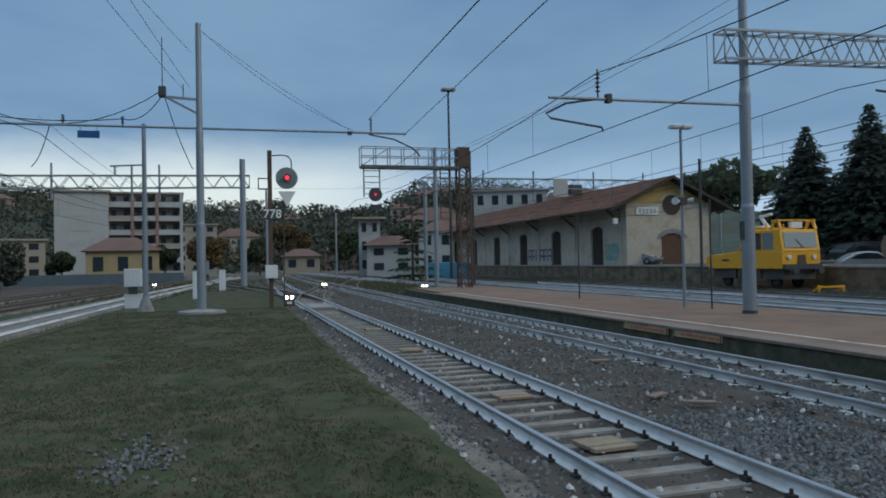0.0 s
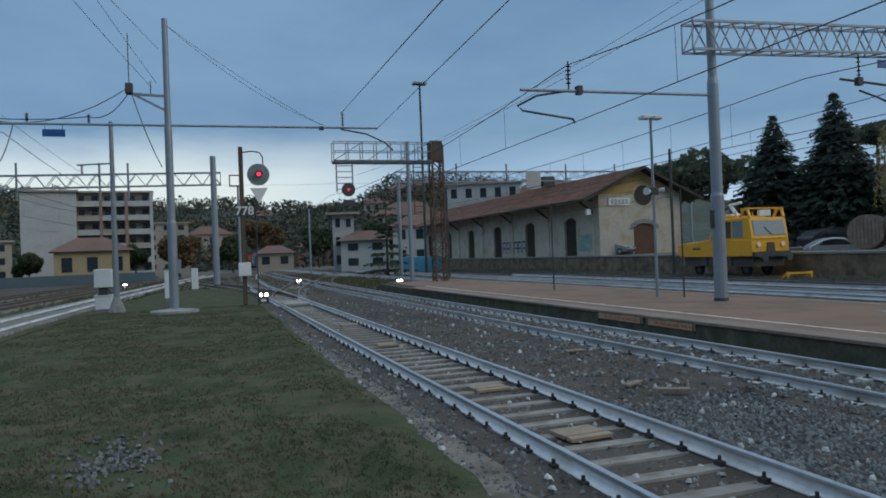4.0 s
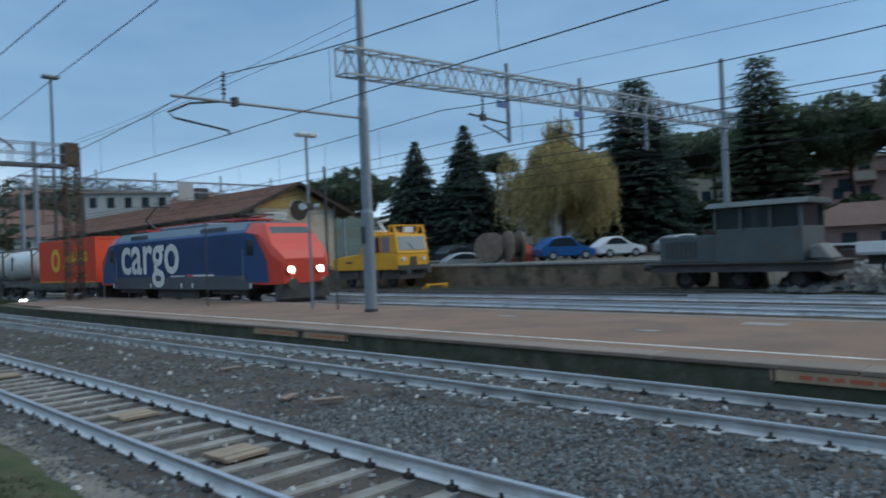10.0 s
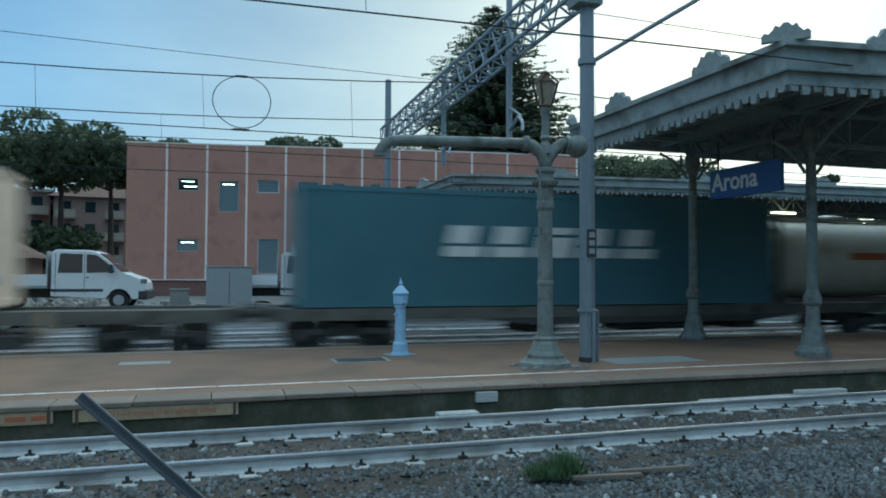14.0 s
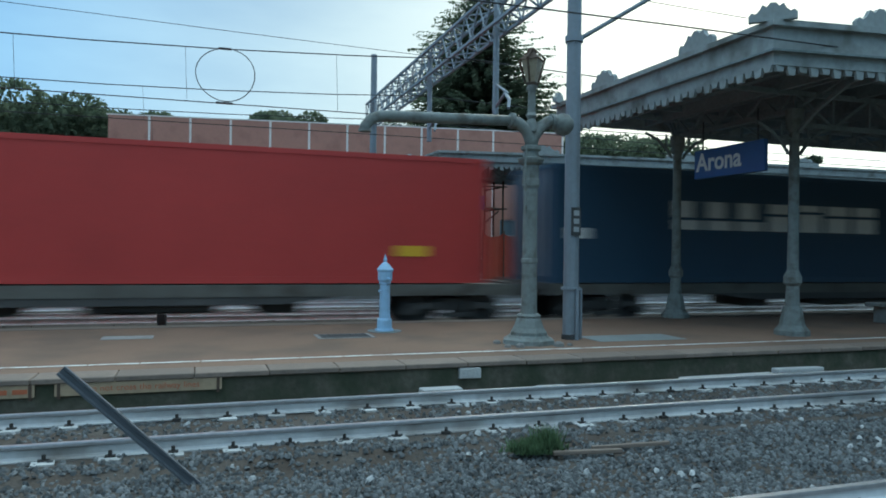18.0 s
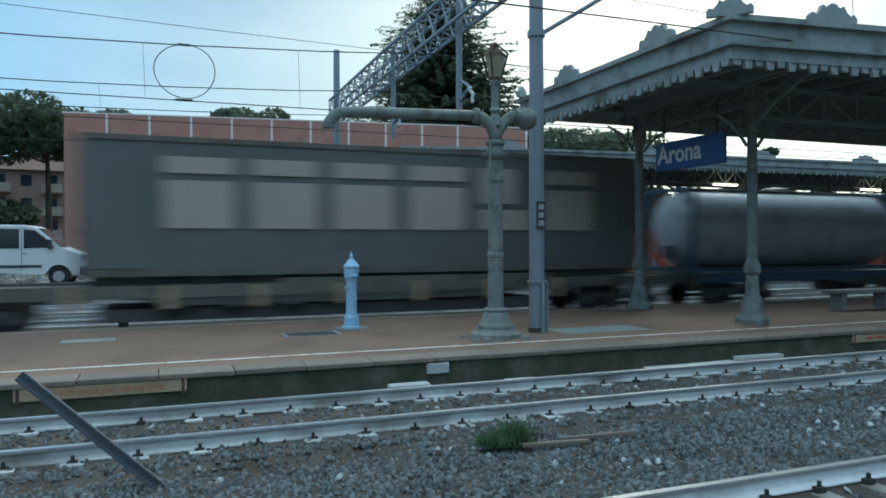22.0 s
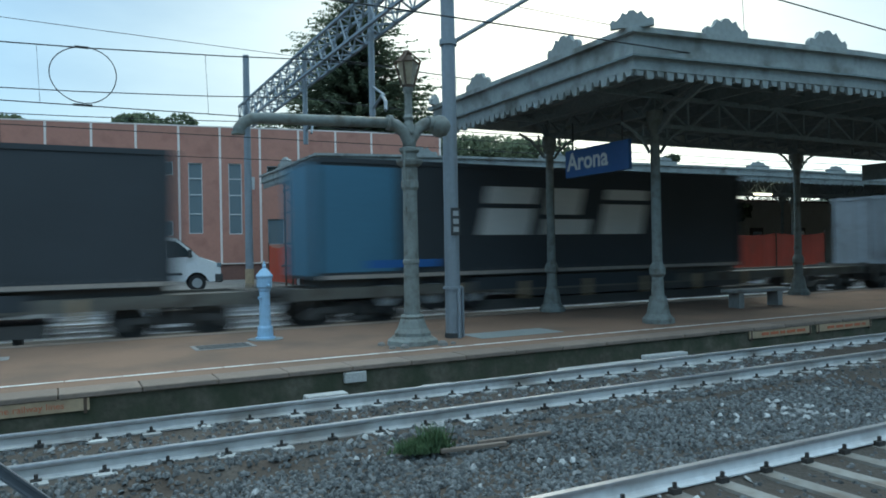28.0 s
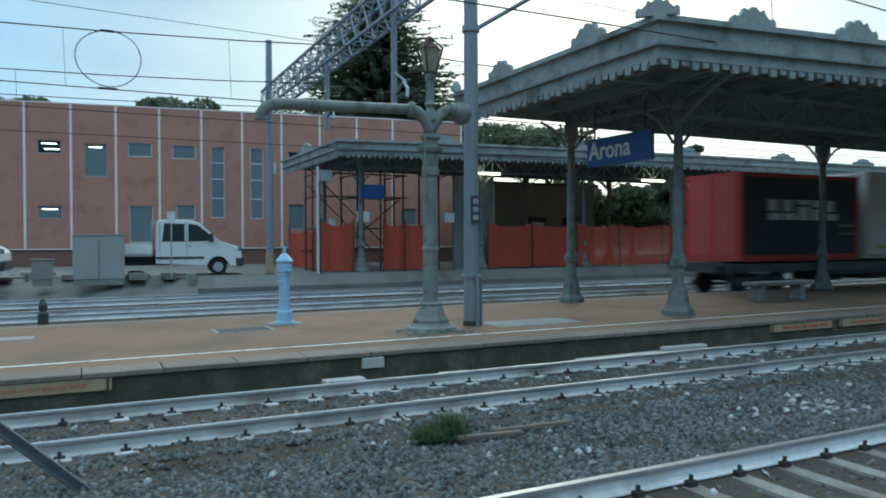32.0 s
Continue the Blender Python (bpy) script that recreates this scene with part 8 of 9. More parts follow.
# trees across the yard
for az_, d, el_, w, sd, leaf, lab in ((-1.6, 122, 2.0, 7, 72, "leaf_rust", "yellowing tree in the yard"), (4.6, 200, 3.2, 10, 73, "leaf_rust", "rust-coloured autumn tree beyond the yard"),
                                      (8.6, 200, 2.6, 9, 74, "leaf_green", "green tree beyond the yard"), (-4.6, 124, 1.6, 3.2, 75, "leaf_green", "small tree by the yellow house"), (13.6, 160, 2.8, 8, 76, "leaf_green", "dark tree behind the white house"),
                                      (-15.6, 96, 1.6, 6, 77, "leaf_hill", "dark tree at the yard's edge"), (-11.3, 128, 1.1, 4, 78, "leaf_green", "tree beside the flats"), (2.2, 170, 1.9, 7, 79, "leaf_green", "green tree beyond the tracks")):
    x, y = polar(az_, d)
    broad_tree(x, y, -0.3, el_h(d, el_, -0.3), w, sd, leaf, lab, 5200, 0.24 * max(d / 90, 0.8), 0.72, squash=0.9)
x, y = polar(13.9, 80)
conifer(x, y, -0.3, el_h(80, 5.7, -0.3), 5.6, 71, "thin half-bare conifer beside the tracks", "leaf_green", tiers=11, n=13, name="conifer_tree", droop=0.1, gap=0.3, taper=0.7)
# weed tuft in the ballast
M["weed"] = mat("weed_green", (0.105, 0.165, 0.085), 0.8, vary=0.25, big=2, fine=6, bump=0, island=0.45, spec=0.2, thin=0.45)
tagged(blades("weed_tuft", 420, lambda r: (7.15 + r.gauss(0, 0.06), -3.50 + r.gauss(0, 0.11)), 0.12, "weed", "green weed tuft growing in the ballast", lambda x, y: -0.16, random.Random(3), 0.7, 0.014), category="plant")
tagged(blades("weed_tuft", 60, lambda r: (7.15 + r.gauss(0, 0.05), -3.64 + r.gauss(0, 0.05)), 0.22, "weed", "taller green shoots of the weed tuft", lambda x, y: -0.14, random.Random(4), 0.5, 0.014), category="plant")


# ---------------------------------------------------------------- far houses and hills
def block(name, x, y, z, w, d, h, a, mt, label, floors, cols, balcony=False, roof="flat", win="glass", top=0.0, side=None):
    """House: wall body, storeys of framed windows on the side that faces the tracks, roof."""
    th = thing(name, pose(x, y, z, 0, 0, a), label, "building", "houses beyond the railway")
    part("wall", box(B(), -w / 2, w / 2, 0, d, -1, h), mt, th)
    fh = h / floors
    for i in range(floors):
        for j in range(cols):
            cx = -w / 2 + w * (j + 0.5) / cols
            ww = w / cols * 0.42
            wd = part("window", box(B(), cx - ww / 2, cx + ww / 2, -0.06, 0.02, i * fh + fh * 0.32, i * fh + fh * 0.80), win, th)
            if balcony and j % 2 == 0:
                bl = part("balcony", box(B(), cx - ww * 0.95, cx + ww * 0.95, -1.2, -0.02, i * fh + 0.02, i * fh + 0.2), mt, th)
                part("rail", box(B(), cx - ww * 0.95, cx + ww * 0.95, -1.2, -1.14, i * fh + 0.2, i * fh + 1.15), "facade_beige", bl)
        if side:
            for j in range(side):
                cy = d * (j + 0.5) / side
                part("window", box(B(), -w / 2 - 0.05, -w / 2 + 0.02, cy - 0.5, cy + 0.5, i * fh + fh * 0.35, i * fh + fh * 0.8), win, th)
                part("window", box(B(), w / 2 - 0.02, w / 2 + 0.05, cy - 0.5, cy + 0.5, i * fh + fh * 0.35, i * fh + fh * 0.8), win, th)
    if roof == "flat":
        part("roof", box(B(), -w / 2 - 0.5, w / 2 + 0.5, -0.5, d + 0.5, h, h + 0.35), "facade_beige", th)
    else:
        r_ = top or w * 0.22
        bm = B()
        e = 0.7
        q = [bm.verts.new(p) for p in ((-w / 2 - e, -e, h), (w / 2 + e, -e, h), (w / 2 + e, d + e, h), (-w / 2 - e, d + e, h), (-w * 0.2, d / 2, h + r_), (w * 0.2, d / 2, h + r_))]
        for f_ in ((0, 1, 5, 4), (1, 2, 5), (2, 3, 4, 5), (3, 0, 4), (3, 2, 1, 0)):
            bm.faces.new([q[i] for i in f_])
        part("roof", bm, "roof_far", th)
    return th


def at_az(az_, d):
    x, y = polar(az_, d)
    return x, y


for az_, d, w, h, mt, lab, fl, co, rf in ((45.6, 88, 8.0, 6.0, "facade_pale", "low pale house behind the fir trees", 2, 3, "flat"), (51.0, 104, 9.5, 8.9, "facade_pale", "pale three-storey house with balconies", 3, 4, "flat"),
                                          (57.2, 86, 6.5, 5.4, "facade_pale", "pale house with a hipped tile roof", 2, 2, "hip"), (62.6, 84, 8.5, 5.4, "facade_pink", "low rose-coloured house behind the yard", 2, 4, "flat"),
                                          (65.6, 108, 12.0, 13.2, "facade_beige", "beige apartment house among the trees", 4, 4, "flat"), (75.0, 104, 15.0, 11.8, "facade_pink", "rose-coloured apartment house behind the pines", 4, 5, "flat"),
                                          (82.4, 102, 11.0, 11.2, "facade_pink", "rose-coloured apartment house behind the pines", 4, 4, "hip")):
    x, y = at_az(az_, d)
    block("apartment_house" if fl > 2 else "house", x, y, 0, w, 10, h, -az_, mt, lab, fl, co, balcony=fl > 2, roof=rf)
x, y = at_az(-10.05, 150)
block("apartment_block", x, y, 0, 9.0, 22, 16.0, 6, "facade_pale", "pale six-storey apartment block, blank end wall", 6, 1, win="facade_pale")
x, y = at_az(-5.9, 152)
# the whole wall takes the recess shade as its colour; balconies stand before it
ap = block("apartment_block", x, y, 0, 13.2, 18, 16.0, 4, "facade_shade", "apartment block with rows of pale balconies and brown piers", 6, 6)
for i in range(6):
    for j in range(3):
        cx = -4.4 + 4.4 * j
        bl = part("balcony", box(B(), cx - 1.9, cx + 1.9, -1.3, -0.02, i * 2.667 + 0.02, i * 2.667 + 0.22), "facade_pale", ap)
        part("parapet", box(B(), cx - 1.9, cx + 1.9, -1.3, -1.18, i * 2.667 + 0.22, i * 2.667 + 1.05), "facade_pale" if (i + j) % 4 else "facade_beige", bl)
for j in range(4):
    part("pier", box(B(), -6.6 + 4.4 * j - 0.28, -6.6 + 4.4 * j + 0.28, -1.35, -0.02, 0, 16.0), "facade_pink" if j in (1, 2) else "facade_pale", ap)
x, y = at_az(-7.4, 118)
block("house", x, y, 0, 10.0, 9, 4.4, 8, "facade_yellow", "low yellowish house with a red hipped roof by the yard", 1, 3, roof="hip", top=2.1)
for (a_, d_, w_, h_, fl_, mt_, rf) in ((-14.4, 150, 11, 7, 3, "facade_beige", "flat"), (-17.5, 140, 10, 8, 3, "facade_beige", "hip"), (-2.4, 210, 11, 13, 5, "facade_beige", "flat"), (-20, 120, 10, 7, 2, "facade_pale", "hip"),
                                        (5.3, 165, 8, 3.6, 1, "facade_beige", "hip"), (8.6, 240, 13, 6, 2, "facade_pink", "hip"), (12.2, 114, 7.5, 4.6, 2, "facade_pale", "hip"), (15.6, 200, 18, 13, 4, "facade_beige", "hip"),
                                        (16.5, 135, 10, 7.5, 2, "facade_pale", "hip"), (21.6, 150, 15, 16.0, 4, "facade_pale", "flat"), (26.5, 170, 16, 15, 4, "facade_beige", "hip"), (48.6, 120, 12, 10, 3, "facade_pale", "hip"), (52.5, 130, 14, 11, 3, "facade_pale", "hip"),
                                        (45.2, 110, 8, 6, 2, "facade_pale", "flat"), (57.8, 112, 12, 8, 2, "facade_pale", "hip"), (63, 110, 12, 9, 3, "facade_pink", "hip"), (72.8, 104, 14, 10.0, 3, "facade_pink", "hip"), (77.5, 108, 14, 9.5, 3, "facade_pink", "hip"), (82.0, 112, 13, 9, 3, "facade_pink", "hip")):
    x, y = at_az(a_, d_)
    block("house", x, y, 0, w_, 10, h_, -a_, mt_, "town house with rows of windows seen beyond the railway", fl_, max(int(w_ / 3), 2), roof=rf)
# signal cabin: white block with a turret
x, y = at_az(10.55, 118)
sc_ = block("signal_cabin", x, y, 0, 3.4, 5, 8.9, -11, "facade_pale", "white signal cabin with a wide flat roof", 3, 2)
part("turret_roof", box(B(), -2.7, 2.7, -1.0, 6, 8.9, 9.25), "facade_beige", sc_)
tr_c = thing("blue_tarpaulin", pose(*polar(16.9, 92), -0.2), "blue covered containers beyond the shed", "container")
part("box", box(B(), -2.3, 2.3, 0, 2.5, 0, 2.0), "c_sky", tr_c, bev=0.05)
wall_f = tagged(part("yard_wall", box(B(), -40, -8.0, 108, 108.4, -0.4, 0.9), "concrete"), "long grey yard wall", "wall", kind="structure")
M["fence_blue"] = mat("blue_grey_fence", (0.085, 0.12, 0.14), 0.8, vary=0.2, big=0.6, fine=6, bump=0.1)
tagged(part("yard_fence", box(B(), -36, -6.0, 104, 104.1, -0.3, 1.1), "fence_blue"), "blue-grey sheet fence across the yard", "fence", kind="structure")


def skyline(a):
    """Height angle of the hills, in degrees, by bearing; the unseen back is raised to block light."""
    # 10 to 14 degrees at the back: added unseen, keeps low sky off the train
    pts = [(-180, 10.0), (-140, 13.0), (-100, 14.0), (-60, 11.0), (-32, 6.4), (-15, 5.7), (-9, 5.5), (-5, 5.0), (-1, 4.6), (3, 5.0), (6, 4.6), (9.2, 4.5), (12, 5.1), (13.6, 6.0), (16.3, 6.5), (18, 6.3), (22, 5.6), (28, 5.0), (40, 4.2), (55, 3.6), (80, 3.2), (110, 3.2), (150, 4.0), (180, 10.0)]
    for (p, u), (q, v_) in zip(pts[:-1], pts[1:]):
        if p <= a <= q:
            return u + (v_ - u) * (a - p) / (q - p)
    return 4.0


vs, fs = [], []
cols_ = list(range(-180, 181, 1))
for i, a in enumerate(cols_):
    e = skyline(a)
    for k, (d, t) in enumerate(((240, 0.0), (300, 0.30), (360, 0.55), (420, 0.8), (480, 1.0), (640, 0.9))):
        x, y = polar(a, d)
        top = 2 + 480 * math.tan(radians(e))
        z = -0.5 + (top - 6) * t + 5 * fbm(x, y, 0.012) * t
        vs.append((x, y, z))
for i in range(len(cols_) - 1):
    for k in range(5):
        a = i * 6 + k
        fs.append((a, a + 6, a + 7, a + 1))
tagged(raw("hills", vs, fs, "hill", smooth=True), "wooded hills behind the town, with an added unseen rise at the back that blocks low light", "hill", kind="backdrop")
r = random.Random(77)
blobs = []
for _ in range(2000):
    a = r.uniform(-22, 30) if r.random() < 0.75 else r.uniform(45, 150)
    t = r.random() ** 0.7
    d = 205 + 280 * t
    x, y = polar(a, d)
    top = 2 + 480 * math.tan(radians(skyline(a)))
    tt = max((d - 240) / 240, 0)
    z = -0.5 + (top - 6) * tt + 5 * fbm(x, y, 0.012) * tt
    q = r.uniform(3.0, 6.5)
    blobs.append(((x, y, z + q * 0.4), (q, q, q * r.uniform(0.8, 1.3))))
v, f = leaf_quads(r, blobs, 130000, 0.8, 0.2)
tagged(raw("hill_woods", v, f, "leaf_hill"), "mixed dark woods covering the hills", "trees", kind="stuff")
r = random.Random(78)
v, f = leaf_quads(r, blobs[::14], 3000, 1.1, 0.2)
tagged(raw("hill_woods", v, f, "leaf_rust"), "autumn trees among the woods on the hills", "trees", kind="stuff")
for k in range(9):
    a, d = r.uniform(-20, 26), r.uniform(260, 430)
    x, y = polar(a, d)
    tt = (d - 240) / 240
    z = -1 + (2 + 480 * math.tan(radians(skyline(a))) - 6) * tt
    block("house", x, y, z, r.uniform(9, 15), 9, r.uniform(6, 10), -a + r.uniform(-20, 20), r.choice(("facade_pale", "facade_beige", "facade_pink")), "small house on the wooded hillside", 2, 3, roof="hip")


# ---------------------------------------------------------------- freight train
# each vehicle: origin on the rails at its middle, local +y to the rear
SPEED = 27.7


def nose(t):
    """Place of the locomotive's front along the line."""
    if t >= 12.0:
        return -27.15 - SPEED * (t - 12.0)
    if t >= 10.5:
        return 0.1 + 27.3 * (11.0 - t)
    if t >= 9.0:
        return 13.75 + 27.0 * (10.5 - t)
    return 54.25 + 26.4 * (9.0 - t)


RIDERS = []


def ride(ob, s0, s1):
    RIDERS.append((ob, (s0 + s1) / 2, (s1 - s0) * 0.35))
    return ob


def bogie_proto():
    bm = B()
    for x in (-1.0, 1.0):
        prism(bm, [(-1.35, 0.42), (-1.1, 0.62), (-0.4, 0.66), (-0.3, 0.38), (0.3, 0.38), (0.4, 0.66), (1.1, 0.62), (1.35, 0.42), (1.25, 0.34), (1.0, 0.34), (0.9, 0.5), (0.5, 0.5), (0.4, 0.28), (-0.4, 0.28), (-0.5, 0.5), (-0.9, 0.5), (-1.0, 0.34), (-1.25, 0.34)], x - 0.06, x + 0.06, "x")
    box(bm, -0.95, 0.95, -0.25, 0.25, 0.45, 0.75)
    bmesh.ops.recalc_face_normals(bm, faces=bm.faces[:])
    f = bpy.data.meshes.new("bogie_frame")
    bm.to_mesh(f)
    bm.free()
    bm = lathe(B(), [(0.46, 0), (0.46, 0.03), (0.44, 0.05), (0.44, 0.12), (0.36, 0.125), (0.12, 0.10), (0.12, 0.16)], 20)
    bmesh.ops.rotate(bm, verts=bm.verts[:], matrix=Matrix.Rotation(radians(90), 3, "Y"))
    bmesh.ops.recalc_face_normals(bm, faces=bm.faces[:])
    w = bpy.data.meshes.new("wheel")
    bm.to_mesh(w)
    bm.free()
    return f, w


BOGIE, WHEEL = bogie_proto()


def bogie(parent, y, base=0.9):
    b = link("bogie", BOGIE, "under", parent, m=pose(0, y, 0))
    for dy in (-base, base):
        link("wheel", WHEEL, "wheel", b, m=pose(0.72, dy, 0.46))
        link("wheel", WHEEL, "wheel", b, m=pose(-0.72, dy, 0.46, 0, 0, 180))
    return b


def buffers(parent, y, s):
    for x in (-0.87, 0.87):
        part("buffer", cyl(cyl(B(), (x, y, 1.02), (x, y + s * 0.38, 1.02), 0.09, n=8), (x, y + s * 0.36, 1.02), (x, y + s * 0.42, 1.02), 0.22, n=12), "under", parent)


def wagon(s0, s1, style, label):
    L = s1 - s0
    th = thing("flat_wagon", pose(main_x(300), 300, 0), label, "wagon", "wagons of the freight train")
    h = L / 2 - 0.25
    for x in (-1.15, 1.15):
        sill = part("side_sill", box(B(), x - 0.07, x + 0.07, -h, h, 0.84, 1.12), "wagon_grey" if style != "blue" else "c_blue", th)
        part("belly_plate", prism(B(), [(-h * 0.5, 0.842), (h * 0.5, 0.842), (h * 0.36, 0.66), (-h * 0.36, 0.66)], x - 0.05, x + 0.05, "x"), "under", sill)
    bm = B()
    box(bm, -0.35, 0.35, -h, h, 0.86, 1.08)
    k = -h
    while k <= h:
        box(bm, -1.08, 1.08, k - 0.06 + (0.06 if k < 0 else 0), k + 0.06, 0.9, 1.07)
        k += max(L / 9, 1.2)
    for s in (-h, h):
        box(bm, -1.25, 1.25, s - 0.12, s + 0.12, 0.82, 1.14)
    part("centre_frame", bm, "under", th)
    if style == "pocket":
        part("pocket", box(B(), -1.05, 1.05, -h * 0.55, h * 0.55, 0.32, 0.6), "under", th)
        for x in (-1.28, 1.26):
            for k in range(7):
                y = -h * 0.6 + k * h * 0.2
                part("stanchion", box(B(), x, x + 0.03, y - 0.1, y + 0.1, 0.6, 1.1), "plank", th)
    else:
        bm = B()
        for y in (-h * 0.35, 0.0, h * 0.3):
            box(bm, -0.7, 0.7, y - 0.5, y + 0.5, 0.42, 0.84)
        part("brake_gear", bm, "under", th, kind="stuff")
        part("air_tank", cyl(B(), (-0.85, -h * 0.2, 0.62), (-0.85, h * 0.1, 0.62), 0.16), "under", th)
    bogie(th, -h + 1.75)
    bogie(th, h - 1.75)
    buffers(th, -h - 0.1, -1)
    buffers(th, h + 0.1, 1)
    return ride(th, s0, s1)


def shapes(parent, x, zc, y_mid, L, hh, mt, seed, n, slant=0.0, thick=0.22, name="logo_shape"):
    """Plain block shapes where a firm's mark stands: open frames and bars, no letters."""
    r = random.Random(seed)
    bm = B()
    w = L / n
    for k in range(n):
        y0 = y_mid + L / 2 - k * w
        y1 = y0 - w * 0.80
        t = w * thick
        za, zb = zc - hh / 2, zc + hh / 2
        opts = r.randrange(3)

        def bar(a, b, c, d):
            sl = lambda z: -slant * (z - zc)
            prism(bm, [(a + sl(c), c), (b + sl(c), c), (b + sl(d), d), (a + sl(d), d)], x - 0.008, x + 0.004, "x")
        # a solid slanted block with one slot, its height varied
        gap = (0.10, -0.12, 0.22)[opts] * hh
        bar(y0, y1, za, zc + gap - hh * 0.05)
        bar(y0, y1 + (0, t, 0)[opts], zc + gap + hh * 0.05, zb)
    return part(name, bm, mt, parent)


def container(s0, s1, H, mt, label, logo=None, z=1.15, ribs=True, name="freight_container", ends=None, frame=None):
    """Ribbed box container with corner posts, rails, doors and a plain mark on the side."""
    L = s1 - s0 - 0.1
    h = L / 2
    W = 1.22
    th = thing(name, pose(main_x(300), 300, 0), label, "container", "loads of the freight train")
    body = part("body", box(B(), -W + 0.03, W - 0.03, -h + 0.05, h - 0.05, z + 0.05, z + H - 0.03), mt, th)
    for x in (-W, W - 0.14):
        for y in (-h, h - 0.14):
            part("corner_post", box(B(), x, x + 0.14, y, y + 0.14, z, z + H), frame or mt, th)
    bm = B()
    for x in (-W - 0.002, W - 0.098):
        box(bm, x, x + 0.1, -h + 0.14, h - 0.14, z, z + 0.16)
        box(bm, x, x + 0.1, -h + 0.14, h - 0.14, z + H - 0.12, z + H - 0.002)
    for y in (-h - 0.002, h - 0.098):
        box(bm, -W + 0.14, W - 0.14, y, y + 0.1, z, z + 0.16)
        box(bm, -W + 0.14, W - 0.14, y, y + 0.1, z + H - 0.12, z + H - 0.002)
    part("frame_rail", bm, frame or mt, th)
    if ribs:
        bm = B()
        n = int(L / 0.28)
        for k in range(n):
            y = -h + 0.2 + (L - 0.4) * k / n
            box(bm, -W + 0.004, -W + 0.032, y, y + 0.13, z + 0.16, z + H - 0.12)
            box(bm, W - 0.032, W - 0.004, y, y + 0.13, z + 0.16, z + H - 0.12)
        part("rib", bm, mt, th, kind="stuff")
    if ends:
        part("end_door", box(B(), -W + 0.14, -0.005, h - 0.05, h - 0.015, z + 0.16, z + H - 0.12), ends, th)
        part("end_door", box(B(), 0.005, W - 0.14, h - 0.05, h - 0.015, z + 0.16, z + H - 0.12), ends, th)
    for x in (-0.75, -0.35, 0.35, 0.75):
        part("door_bar", cyl(B(), (x, h - 0.03, z + 0.1), (x, h - 0.03, z + H - 0.1), 0.03, n=6), "frame_grey", th)
    if logo:
        for kind, *a in logo:
            xx = -W - 0.004
            if kind == "shapes":
                oy, oz, ll, hh, lm, n, sl = a
                shapes(th, xx, z + H * oz, oy * L, ll * L, hh, lm, int(s0 * 7), n, sl)
            elif kind == "ring":
                oy, oz, rr, lm = a
                bm = B()
                m_ = 24
                for k in range(m_):
                    a0, a1 = 6.283 * k / m_, 6.283 * (k + 1) / m_
                    prism(bm, [(oy * L + q * math.cos(b_), z + H * oz + q * math.sin(b_)) for q, b_ in ((rr, a0), (rr, a1), (rr * 0.55, a1), (rr * 0.55, a0))], xx - 0.004, xx + 0.004, "x")
                part("logo_shape", bm, lm, th)
            elif kind == "bar":
                oy, oz, ll, hh, lm = a
                part("logo_bar", box(B(), xx - 0.004, xx + 0.006, oy * L - ll * L / 2, oy * L + ll * L / 2, z + H * oz - hh / 2, z + H * oz + hh / 2), lm, th)
    return ride(th, s0, s1)


def trailer(s0, s1, mt, label, logo=None, rear="c_char", H=2.75, low="wagon_grey", z=1.32, tail=1.4):
    """Curtain-sided road trailer riding on a pocket wagon."""
    th = container(s0, s1, H, mt, label, logo, z, False, "road_trailer", frame=low)
    L = s1 - s0
    part("side_guard", box(B(), -1.23, -1.19, -L * 0.3, L * 0.2, z - 0.42, z - 0.08), low, th)
    part("skid_plate", box(B(), -1.0, 1.0, -L / 2 + 0.2, L / 2 - 0.2, z - 0.2, z), "under", th)
    for y in (L / 2 - 2.0, L / 2 - 3.3, L / 2 - 4.6):
        for x in (-0.95, 0.95):
            wheel_at(th, x, y, z - 0.45, 0.48, 0.32)
    part("rear_panel", box(B(), -1.2, 1.2, L / 2 - 0.06, L / 2 - 0.03, z + 0.1, z + H - 0.1), rear, th)
    part("tail_board", box(B(), -1.225, -1.21, L / 2 - tail, L / 2 - 0.16, z + 0.18, z + H - 0.2), rear, th)
    bm = B()
    n = int(L / 0.6)
    for k in range(n):
        y = -L / 2 + 0.4 + k * 0.6
        box(bm, -1.236, -1.222, y, y + 0.05, z - 0.02, z + 0.2)
    part("curtain_strap", bm, "c_char", th, kind="stuff")
    return th


